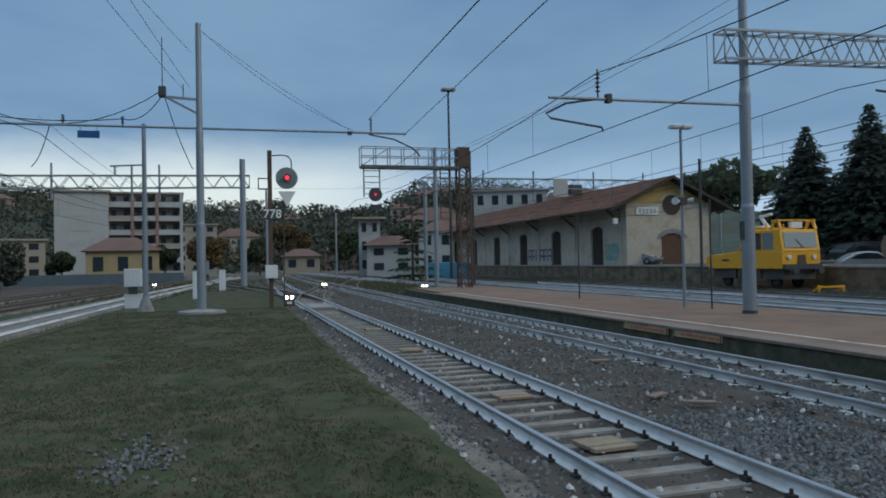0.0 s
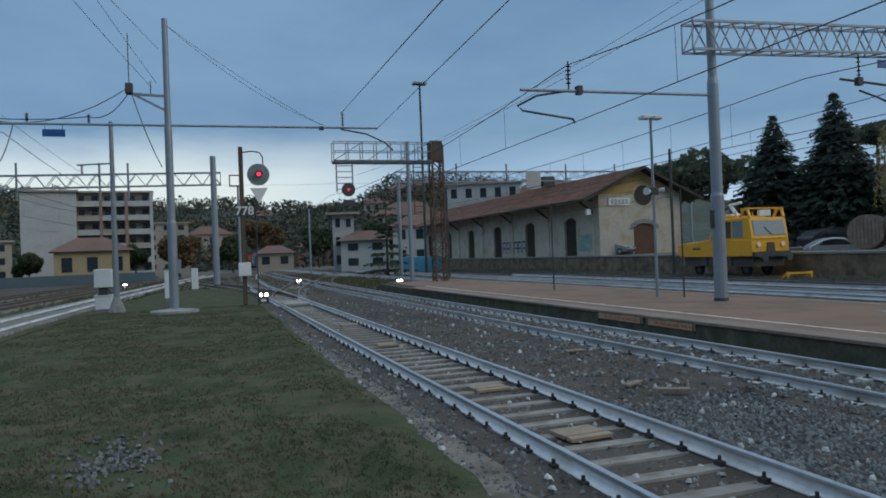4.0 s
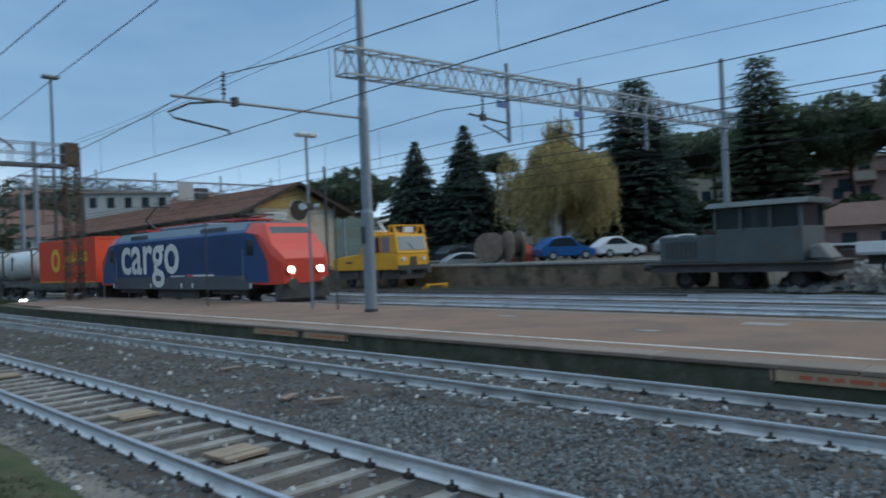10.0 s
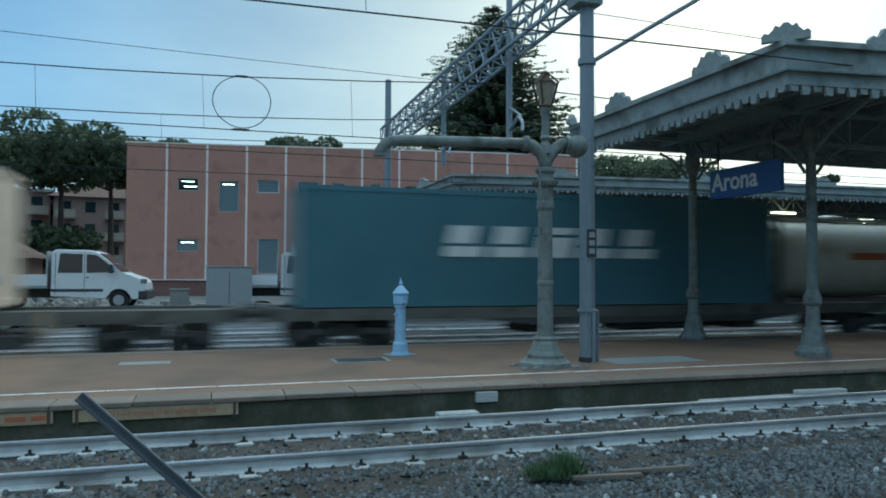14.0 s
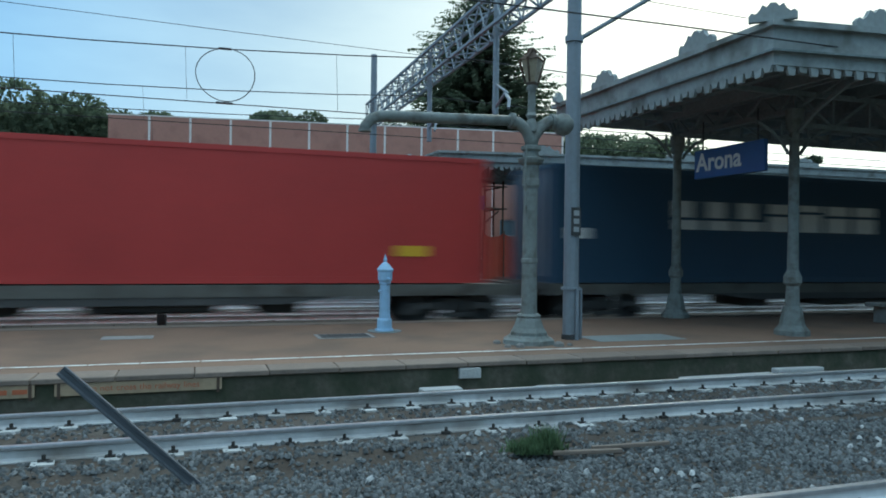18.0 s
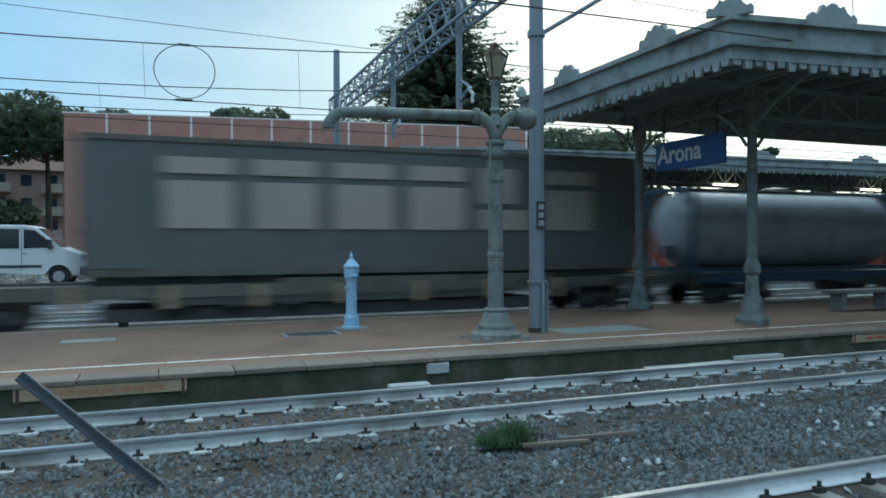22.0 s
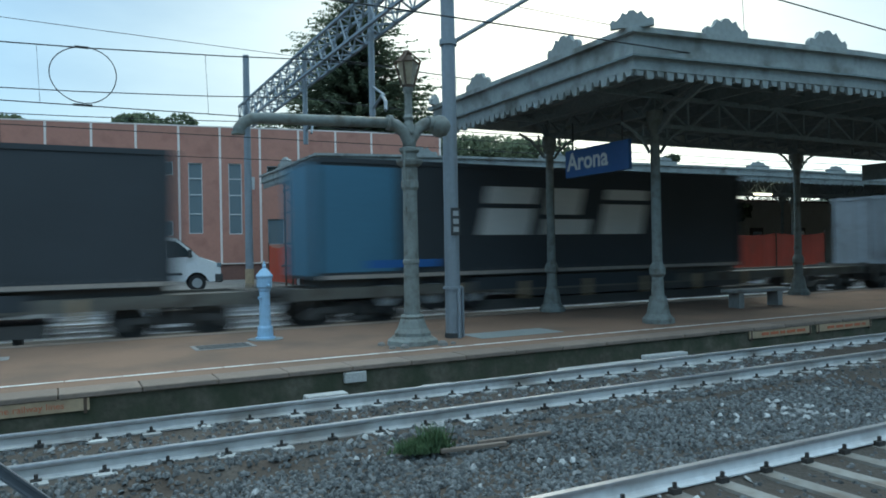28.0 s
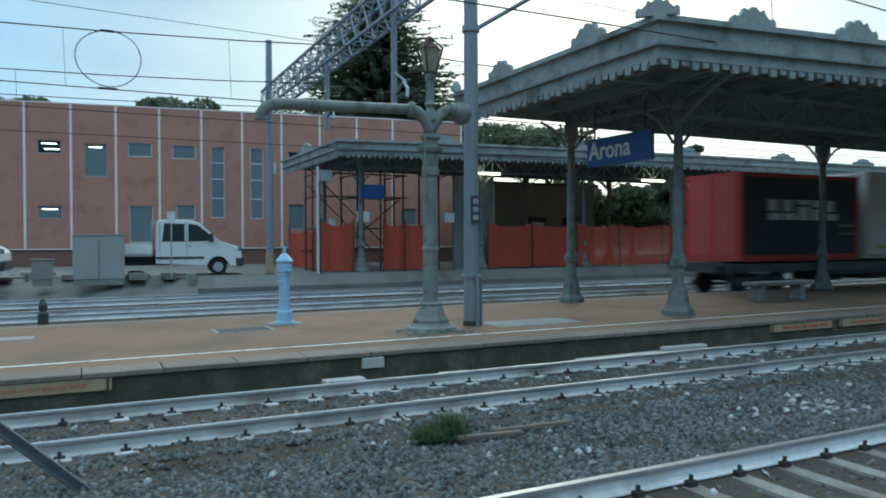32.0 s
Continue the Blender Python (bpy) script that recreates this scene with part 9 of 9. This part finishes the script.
def tank(s0, s1, mt, label, frame="wagon_grey", r=1.16, z=1.15, mark=None, ends=None):
    """Tank container: barrel with domed ends in an open steel frame."""
    L = s1 - s0 - 0.1
    h = L / 2
    W, H = 1.22, 2.55
    th = thing("tank_container", pose(main_x(300), 300, 0), label, "tank container", "loads of the freight train")
    bm = lathe(B(), [(0.25, -h + 0.10), (0.7, -h + 0.16), (r * 0.92, -h + 0.34), (r, -h + 0.55), (r, -h * 0.5), (r, 0), (r, h * 0.5), (r, h - 0.55), (r * 0.92, h - 0.34), (0.7, h - 0.16), (0.25, h - 0.10)], 28)
    bmesh.ops.rotate(bm, verts=bm.verts[:], matrix=Matrix.Rotation(radians(90), 3, "X"))
    bmesh.ops.translate(bm, verts=bm.verts[:], vec=(0, 0, z + H / 2 + 0.03))
    part("barrel", bm, mt, th, smooth=True)
    for q in (-h * 0.55, 0.0, h * 0.55):
        part("band", cyl(B(), (0, q - 0.03, z + H / 2 + 0.03), (0, q + 0.03, z + H / 2 + 0.03), r + 0.015, n=28, caps=False), mt, th)
    for y in (-h + 0.05, h - 0.05):
        bm = B()
        for x in (-W + 0.06, W - 0.06):
            beam(bm, (x, y, z), (x, y, z + H), 0.12)
        for zz in (z + 0.06, z + H - 0.06):
            beam(bm, (-W, y, zz), (W, y, zz), 0.10)
        beam(bm, (-W, y, z + 0.7), (-0.5, y, z), 0.08)
        beam(bm, (W, y, z + 0.7), (0.5, y, z), 0.08)
        beam(bm, (-W, y, z + H - 0.7), (-0.5, y, z + H), 0.08)
        beam(bm, (W, y, z + H - 0.7), (0.5, y, z + H), 0.08)
        part("end_frame", bm, frame, th)
    for x in (-W + 0.06, W - 0.06):
        part("bottom_rail", beam(B(), (x, -h, z + 0.07), (x, h, z + 0.07), 0.12), frame, th)
    part("walkway", box(B(), -0.3, 0.3, -h + 0.3, h - 0.3, z + H - 0.02, z + H + 0.02), "frame_grey", th)
    part("manhole", lathe(B(), [(0.3, 0), (0.3, 0.12), (0.2, 0.16)], 12, (0, 0, z + H - 0.02)), "frame_grey", th)
    part("cap", box(B(), -0.2, 0.2, h - 0.14, h - 0.02, z + 0.4, z + 0.8), "steel_dark", th)
    part("cap_pipe", cyl(B(), (-0.45, -h + 0.05, z + 0.2), (-0.45, -h + 0.05, z + 1.9), 0.03, n=6), "frame_grey", th)
    if mark:
        for (oy, oz, ll, hh, lm) in mark:
            zz = z + H / 2 + oz
            xx = -math.sqrt(max(r * r - oz * oz, 0.04)) - 0.012
            part("placard", box(B(), xx - 0.012, xx + 0.05, oy - ll / 2, oy + ll / 2, zz - hh / 2, zz + hh / 2), lm, th)
    return ride(th, s0, s1)


# locomotive ----------------------------------------------------------------
LOCO = 18.9
lo = thing("electric_locomotive", pose(main_x(300), 300, 0), "blue and red electric freight locomotive with lit headlights", "locomotive")
h = LOCO / 2
side = [(-1.48, 1.05), (1.48, 1.05), (1.48, 3.35), (1.15, 3.78), (-1.15, 3.78), (-1.48, 3.35)]


def ring_at(bm, y, prof):
    return [bm.verts.new((x, y, z)) for x, z in prof]


def loft(bm, secs, cap=True):
    rs = [ring_at(bm, y, p) for y, p in secs]
    n = len(rs[0])
    for a, b in zip(rs[:-1], rs[1:]):
        for i in range(n):
            j = (i + 1) % n
            bm.faces.new((a[i], a[j], b[j], b[i]))
    if cap:
        bm.faces.new(rs[0][::-1]), bm.faces.new(rs[-1])
    return bm


def scaled(prof, k, top, bot=1.05):
    return [(x * k, min(z, top) if z > 2 else max(z, bot)) for x, z in prof]


part("body", loft(B(), [(-h + 2.35, side), (h - 2.35, side)]), "loco_blue", lo, "dark blue ribbed sides")
for s in (-1, 1):
    front = [(-1.40, 1.0), (1.40, 1.0), (1.40, 2.15), (1.26, 2.45), (-1.26, 2.45), (-1.40, 2.15)]
    mid = [(-1.475, 1.0), (1.475, 1.0), (1.475, 2.4), (1.34, 2.75), (-1.34, 2.75), (-1.475, 2.4)]
    topc = [(-1.46, 1.0), (1.46, 1.0), (1.46, 3.2), (1.10, 3.72), (-1.10, 3.72), (-1.46, 3.2)]
    nosec = [(-1.15, 1.02), (1.15, 1.02), (1.15, 1.9), (1.05, 2.1), (-1.05, 2.1), (-1.15, 1.9)]
    cab = part("cab", loft(B(), [(s * h, nosec), (s * (h - 0.22), front), (s * (h - 0.55), mid), (s * (h - 1.35), topc), (s * (h - 2.35), side)][:: (1 if s < 0 else -1)]), "loco_red", lo, "red cab front", smooth=False)
    # blue cab side fields with a slanting edge
    for x in (-1, 1):
        bm = prism(B(), [(s * (h - 2.36), 1.1), (s * (h - 0.62), 1.1), (s * (h - 0.72), 2.0), (s * (h - 1.62), 3.22), (s * (h - 2.36), 3.33)], x * 1.487 - 0.006, x * 1.487 + 0.006, "x")
        f_ = part("cab_side", bm, "loco_blue", cab)
        part("side_window", box(B(), x * 1.495 - 0.006, x * 1.495 + 0.006, min(s * (h - 2.3), s * (h - 1.75)), max(s * (h - 2.3), s * (h - 1.75)), 2.3, 3.0), "glass", cab)
        part("handrail", cyl(B(), (x * 1.53, s * (h - 2.6), 1.2), (x * 1.53, s * (h - 2.6), 2.6), 0.018, n=6), "frame_grey", cab)
        part("buffer", cyl(cyl(B(), (x * 0.87, s * (h - 0.1), 1.0), (x * 0.87, s * (h + 0.3), 1.0), 0.1, n=8), (x * 0.87, s * (h + 0.28), 1.0), (x * 0.87, s * (h + 0.36), 1.0), 0.25, n=14), "under", cab)
    part("windscreen", loft(B(), [(s * (h - 0.56), [(-1.22, 2.42), (1.22, 2.42), (1.16, 2.74), (-1.16, 2.74)]), (s * (h - 0.50), [(-1.22, 2.40), (1.22, 2.40), (1.12, 2.60), (-1.12, 2.60)])]), "glass", cab)
    bm = B()
    v = [bm.verts.new(p) for p in ((-1.2, s * (h - 0.50), 2.50), (1.2, s * (h - 0.50), 2.50), (1.02, s * (h - 1.22), 3.50), (-1.02, s * (h - 1.22), 3.50))]
    w = [bm.verts.new((p.co.x, p.co.y + s * 0.05, p.co.z + 0.04)) for p in v]
    bm.faces.new(w), bm.faces.new(v[::-1])
    for i in range(4):
        j = (i + 1) % 4
        bm.faces.new((v[i], v[j], w[j], w[i]))
    part("windscreen", bm, "glass", cab, "raked dark windscreen")
    for x in (-0.78, 0.78):
        lamp = part("headlamp_housing", cyl(B(), (x, s * (h - 0.18), 1.62), (x, s * (h + 0.12), 1.62), 0.19, n=14, caps=False), "steel_dark", cab)
        part("headlamp", cyl(B(), (x, s * (h + 0.02), 1.62), (x, s * (h + 0.04), 1.62), 0.13, n=14), "white_glow" if s < 0 else "glass_pale", lamp, "lit headlight" if s < 0 else "")
    part("top_lamp", cyl(B(), (0, s * (h - 0.42), 2.42), (0, s * (h - 0.36), 2.40), 0.13, n=12), "white_glow" if s < 0 else "glass_pale", cab, "lit upper headlight" if s < 0 else "")
    part("apron", prism(B(), [(-1.35, 0.35), (1.35, 0.35), (1.3, 1.02), (-1.3, 1.02)], s * (h - 0.45), s * (h - 0.05), "y"), "under", cab)
    part("obstacle_bar", box(B(), -1.3, 1.3, min(s * (h - 0.5), s * (h - 0.3)), max(s * (h - 0.5), s * (h - 0.3)), 0.15, 0.36), "under", cab)
bm = B()
for k in range(11):
    z = 1.55 + k * 0.165
    for x in (-1.516, 1.482):
        box(bm, x, x + 0.034, -h + 2.7, h - 2.7, z, z + 0.05)
part("side_rib", bm, "loco_blue", lo, "horizontal ribs", kind="stuff")
part("skirt", loft(B(), [(-h + 2.2, [(-1.5, 0.78), (1.5, 0.78), (1.5, 1.16), (-1.5, 1.16)]), (h - 2.2, [(-1.5, 0.78), (1.5, 0.78), (1.5, 1.16), (-1.5, 1.16)])]), "loco_skirt", lo, "grey lower edge")
part("roof", loft(B(), [(-h + 2.6, [(-1.38, 3.48), (1.38, 3.48), (1.12, 3.86), (-1.12, 3.86)]), (h - 2.6, [(-1.38, 3.48), (1.38, 3.48), (1.12, 3.86), (-1.12, 3.86)])]), "loco_grey", lo, "blue-grey roof")
for x in (-1.5, 1.5):
    part("lower_band", box(B(), x - 0.014, x + 0.014, -h + 2.4, h - 2.4, 1.162, 1.42), "loco_skirt", lo, "grime-grey lower band")
part("roof_housing", box(B(), -0.85, 0.85, -2.6, 2.6, 3.86, 4.05), "loco_grey", lo, bev=0.05)
part("roof_grille", box(B(), -1.39, -1.33, -h + 4.2, -h + 6.6, 3.5, 3.7), "loco_skirt", lo)
part("roof_grille", box(B(), -1.39, -1.33, h - 6.4, h - 4.4, 3.5, 3.7), "loco_skirt", lo)
for (y0, up) in ((-h + 4.2, False), (h - 4.2, True)):
    pg = part("pantograph_base", box(B(), -0.7, 0.7, y0 - 0.8, y0 + 0.8, 3.98, 4.06), "c_red", lo)
    bm = B()
    if up:
        beam(bm, (0, y0 - 0.6, 4.06), (0, y0 + 0.9, 4.7), 0.08)
        beam(bm, (0, y0 + 0.9, 4.7), (0, y0 - 0.5, 5.35), 0.06)
        beam(bm, (-0.8, y0 - 0.5, 5.38), (0.8, y0 - 0.5, 5.38), 0.08)
    else:
        beam(bm, (0, y0 - 0.7, 4.1), (0, y0 + 0.9, 4.2), 0.08)
        beam(bm, (-0.8, y0 - 0.7, 4.25), (0.8, y0 - 0.7, 4.25), 0.08)
    part("pantograph_arm", bm, "steel_dark", pg)
    for x in (-0.5, 0.5):
        part("roof_insulator", lathe(B(), [(0.05, 0), (0.12, 0.04), (0.05, 0.08), (0.12, 0.12), (0.05, 0.2)], 8, (x, y0 - 0.7, 3.84)), "insul", pg)
part("bus_bar", cyl(B(), (0.4, -h + 3.5, 4.2), (0.4, h - 3.5, 4.2), 0.04, n=6), "c_red", lo)
words("lettering", "cargo", 3.15, "letter", lo, side_m(-1.521, 2.66, 2.58), 0.004, 0.05)
words("lettering", "cargo", 3.25, "letter", lo, Matrix(((0, 0, 1, 1.521), (1, 0, 0, 2.66), (0, 1, 0, 2.58), (0, 0, 0, 1))), 0.004, 0.035)
part("small_mark", box(B(), -1.512, -1.503, -2.1, -1.5, 1.42, 1.52), "loco_red", lo)
part("text_bar", box(B(), -1.512, -1.503, -4.2, -2.2, 1.42, 1.50), "letter", lo)
part("text_bar", box(B(), -1.512, -1.503, -1.3, 0.2, 1.42, 1.47), "letter", lo)
bm = B()
for y in (-h + 2.0, -h + 7.3, -1.0, h - 7.0, h - 2.2):
    box(bm, -1.506, -1.5, y, y + 0.14, 0.85, 1.08)
part("jack_mark", bm, "letter", lo)
part("equipment_box", box(B(), -1.25, 1.25, -2.2, 2.2, 0.32, 0.8), "under", lo)
for y in (-h + 4.2, h - 4.2):
    bogie(lo, y, 1.3)
    part("spring_box", box(B(), -1.3, 1.3, y - 1.6, y + 1.6, 0.55, 0.8), "under", lo)
ride(lo, -0.15, LOCO - 0.15)

# the rest of the train, from the front -------------------------------------
for a, b, style in ((19.2, 38.3, "flat"), (38.88, 60.56, "blue"), (60.89, 81.47, "flat"), (81.8, 101.72, "pocket"), (102.05, 123.18, "flat"), (123.51, 143.22, "pocket"), (143.55, 163.47, "flat"), (163.8, 184.82, "flat"), (185.15, 204.31, "flat"),
                    (204.64, 224.68, "pocket"), (225.01, 247.67, "flat"), (248.0, 268.47, "flat"), (268.8, 289.6, "blue"), (289.93, 310.08, "pocket"), (310.4, 331.32, "flat"), (331.65, 350.37, "flat"), (350.7, 371.17, "flat"), (371.5, 391.1, "pocket"),
                    (391.42, 409.93, "pocket"), (410.26, 425.37, "pocket"), (425.69, 442.12, "flat"), (442.45, 465.66, "pocket"), (465.98, 485.14, "pocket"), (485.47, 504.3, "pocket"), (504.63, 527.63, "flat"), (527.95, 544.81, "flat"), (545.14, 562.2, "flat")):
    wagon(a, b, style, {"flat": "grey four-axle container flat wagon", "blue": "blue-grey four-axle container flat wagon", "pocket": "dark pocket wagon for road trailers"}[style])

container(19.7, 29.6, 2.85, "c_orange", "orange-red box container with yellow marks", [("ring", 0.18, 0.52, 0.80, "c_yellow"), ("shapes", -0.18, 0.58, 0.40, 0.62, "c_yellow", 6, 0.0), ("bar", 0, 0.02, 0.96, 0.05, "c_yellow"), ("bar", -0.26, 0.16, 0.2, 0.06, "c_yellow"), ("bar", -0.02, 0.36, 0.14, 0.10, "c_yellow")])
tank(31.4, 38.7, "t_white", "white tank container with a blue mark", mark=[(1.2, 0.2, 0.3, 1.0, "c_navy")])
tank(40.1, 46.7, "t_white", "white tank container in a blue frame", "c_blue", mark=[(0.3, 0.35, 2.8, 0.34, "c_navy")])
MARK_T = [("shapes", 0.0, 0.56, 0.46, 0.78, "letter", 5, 0.25)]
container(46.83, 59.8, 2.9, "c_teal", "long teal-blue container with a slanted white mark", MARK_T)
tank(60.7, 66.9, "t_cream", "cream tank container with small placards", mark=[(-0.4, 0.1, 1.5, 0.22, "letter_red"), (-2.0, 0.1, 0.35, 0.35, "c_yellow")])
container(67.1, 80.7, 2.9, "c_teal", "long teal-blue container with a slanted white mark", MARK_T)
STRIPES = [("bar", 0.0, 0.92, 0.985, 0.44, "c_white"), ("bar", 0.12, 0.80, 0.72, 0.22, "c_stripe_b"), ("bar", -0.28, 0.80, 0.12, 0.42, "c_stripe_b"), ("bar", 0.10, 0.68, 0.82, 0.15, "c_stripe_r"), ("bar", -0.38, 0.74, 0.12, 0.44, "c_stripe_r"), ("bar", -0.15, 0.30, 0.56, 0.15, "c_stripe_r"),
           ("bar", 0.12, 0.22, 0.12, 0.42, "c_stripe_r"), ("bar", -0.20, 0.19, 0.60, 0.22, "c_stripe_b"), ("bar", -0.25, 0.50, 0.36, 0.30, "t_blue"), ("bar", 0.2, 0.48, 0.3, 0.18, "c_gold")]
trailer(86.9, 101.5, "c_cream", "cream curtain-sided trailer with blue and red stripes", STRIPES, "c_cream", 3.0, "c_cream", 1.2)
tank(103.0, 109.5, "t_white", "white tank container in a cyan frame", "f_cyan", 1.08, mark=[(-0.3, 0.2, 2.4, 0.3, "t_grey"), (1.6, 0.1, 0.25, 0.7, "c_navy")])
container(109.72, 122.6, 2.9, "c_teal", "long grey-teal container with a slanted white mark", MARK_T)
trailer(128.11, 142.56, "c_blue", "dark blue curtain-sided trailer", [("shapes", 0.0, 0.55, 0.4, 0.7, "letter", 4, 0.2)], "c_blue", 2.85, "c_blue", 1.2)
tank(144.31, 152.31, "t_grey", "plain grey tank container on a flat wagon")
tank(154.5, 162.71, "t_dark", "plain dark grey tank container")
container(170.8, 184.6, 3.15, "c_blue", "dark blue container with a large pale mark", [("shapes", -0.06, 0.60, 0.56, 0.80, "letter", 7, 0.0), ("bar", 0.44, 0.42, 0.05, 0.28, "letter")])
container(186.3, 202.8, 3.15, "c_red", "long plain red container with a small yellow mark", [("bar", -0.38, 0.25, 0.05, 0.26, "c_yellow")])
FER = [("shapes", -0.02, 0.60, 0.80, 1.6, "c_gold", 6, 0.0)]
trailer(208.23, 222.8, "c_char", "charcoal curtain-sided trailer with large pale block marks", FER, "c_char", 3.1, "wagon_grey")
container(227.0, 240.5, 2.9, "c_green", "long dark green-blue container with a slanted white mark", MARK_T)
tank(240.8, 247.2, "t_worn", "grey-white tank container in a red-brown frame", "c_stripe_r", 1.1, mark=[(1.2, -0.2, 1.2, 0.6, "t_grey")])
tank(249.1, 257.0, "t_grey", "grey tank container in a grey-blue frame", "wagon_grey", 1.12)
tank(259.1, 268.9, "t_white", "white tank container with green base rail and blue patch", "f_green", 1.2, mark=[(2.2, 0.4, 0.8, 0.7, "c_stripe_b"), (0.3, -0.1, 2.2, 0.18, "t_grey")])
tank(270.2, 278.4, "t_grey", "shiny grey tank container in a rusty frame", "rust", 1.2)
tank(280.6, 289.6, "t_grey", "grey tank container in a blue frame", "c_blue", 1.2)
trailer(291.4, 305.8, "c_char", "charcoal curtain-sided trailer with large pale block marks", FER, "c_char", 3.1, "wagon_grey")
tank(311.4, 321.2, "t_grey", "pale grey tank container with a red mark", "wagon_grey", 1.22, mark=[(1.0, 0.3, 1.0, 0.25, "letter_red"), (-1.8, -0.5, 0.4, 0.3, "c_yellow")])
tank(322.6, 330.7, "t_cream", "cream tank container with orange and yellow placards", "wagon_grey", 1.22, mark=[(1.2, -0.35, 0.5, 0.28, "letter_red"), (-2.0, -0.5, 0.7, 0.32, "c_yellow")])
tank(332.8, 341.5, "t_blue", "plain blue-grey tank container", "wagon_grey", 1.2)
tank(342.8, 351.2, "t_dark", "black tank container with an orange placard", "c_stripe_r", 1.2, mark=[(-1.2, -0.6, 0.5, 0.3, "c_orange")])
container(353.8, 369.8, 3.15, "c_blue", "dark blue container with a large pale mark", [("shapes", -0.02, 0.58, 0.56, 1.05, "letter", 7, 0.0), ("bar", 0.42, 0.42, 0.04, 0.24, "letter")])
trailer(376.3, 391.2, "c_cream", "cream curtain-sided trailer with blue and red stripes", STRIPES, "c_cream", 3.12, "c_cream", 1.2)
BASK = [("shapes", -0.03, 0.58, 0.42, 1.35, "letter", 3, 0.25), ("bar", 0.34, 0.12, 0.14, 0.2, "c_stripe_b"), ("bar", 0, 0.02, 0.98, 0.10, "c_gold")]
trailer(394.2, 409.9, "c_black", "black curtain-sided trailer with white block marks and blue rear", BASK, "c_rear", 3.05, "c_black", tail=1.0)
trailer(410.6, 424.8, "c_char", "charcoal curtain-sided trailer with large pale block marks", FER, "c_red", 3.1, "wagon_grey")
container(426.13, 441.02, 2.75, "t_grey", "pale grey box container", [("bar", 0.3, 0.5, 0.14, 0.5, "t_dark")])
trailer(449.56, 464.78, "c_black", "black curtain-sided trailer with white block marks and blue rear", BASK, "c_rear", 3.05, "c_black", tail=2.3)
trailer(467.9, 482.6, "c_black", "black curtain-sided trailer with white block marks and blue rear", BASK, "c_rear", 3.05, "c_black", tail=2.3)
trailer(487.0, 501.3, "c_char", "dark grey curtain-sided trailer with a yellow corner", [("shapes", -0.02, 0.60, 0.80, 1.6, "c_faded", 6, 0.0)], "c_gold", 3.1, "wagon_grey")
tank(507.4, 515.8, "t_grey", "dull grey tank container", "wagon_grey", 1.18, mark=[(0, 0.2, 1.0, 0.3, "t_dark")])
tank(517.6, 525.4, "t_grey", "shiny grey tank container with a pale patch", "wagon_grey", 1.2, mark=[(1.2, -0.1, 1.4, 0.5, "t_white")])
tank(528.6, 536.4, "t_dull", "dull dark grey tank container with faint red writing", "wagon_grey", 1.2, mark=[(-0.6, -0.35, 1.8, 0.12, "letter_red")])
WBAS = [("shapes", -0.03, 0.60, 0.66, 1.25, "c_navy", 3, 0.22), ("bar", 0, 0.02, 0.98, 0.10, "c_gold"), ("bar", 0.38, 0.12, 0.10, 0.12, "c_yellow")]
container(536.75, 545.5, 3.2, "c_white", "white swap body with dark blue block marks", WBAS, 1.25, False, "swap_body", frame="c_white")
container(546.2, 555.0, 3.2, "c_white", "white swap body with dark blue block marks", WBAS, 1.25, False, "swap_body", frame="c_white")
container(555.4, 561.6, 2.95, "c_black", "black swap body with red ends and a pale mark", [("shapes", -0.02, 0.58, 0.6, 0.7, "letter", 5, 0.0), ("bar", 0, 0.02, 0.98, 0.22, "c_red"), ("bar", 0, 0.975, 0.98, 0.14, "c_red"), ("bar", -0.40, 0.40, 0.14, 0.10, "c_faded"), ("bar", -0.40, 0.30, 0.14, 0.08, "c_faded")], 1.25, False, "swap_body", ends="c_red", frame="c_red")


def train_rows(mid, arm):
    """Rows along the line for a vehicle whose middle runs mid metres behind the front."""
    rows = []
    times = [0, 1, 2, 3, 4, 5, 6, 7, 8, 9] + [10 + 0.5 * k for k in range(5)] + [13, 16, 20, 24, 28, 32]
    extra = sorted({round((11 + (mid - y) / SPEED) * FPS) / FPS for y in (20, 40, 54, 90, 134, 200, 265, 300, 400) if 12.2 < 11 + (mid - y) / SPEED < 31.8})
    for t in sorted(set(times) | set(extra)):
        y = nose(t) + mid
        xa, xb = main_x(y - arm), main_x(y + arm)
        yaw = math.degrees(math.atan2(-(xb - xa), 2 * arm))
        rows.append((t, pose((xa + xb) / 2, y, 0, 0, 0, yaw)))
    return rows


def motions():
    for ob, mid, arm in RIDERS:
        walk(ob, train_rows(mid, arm))


motions()
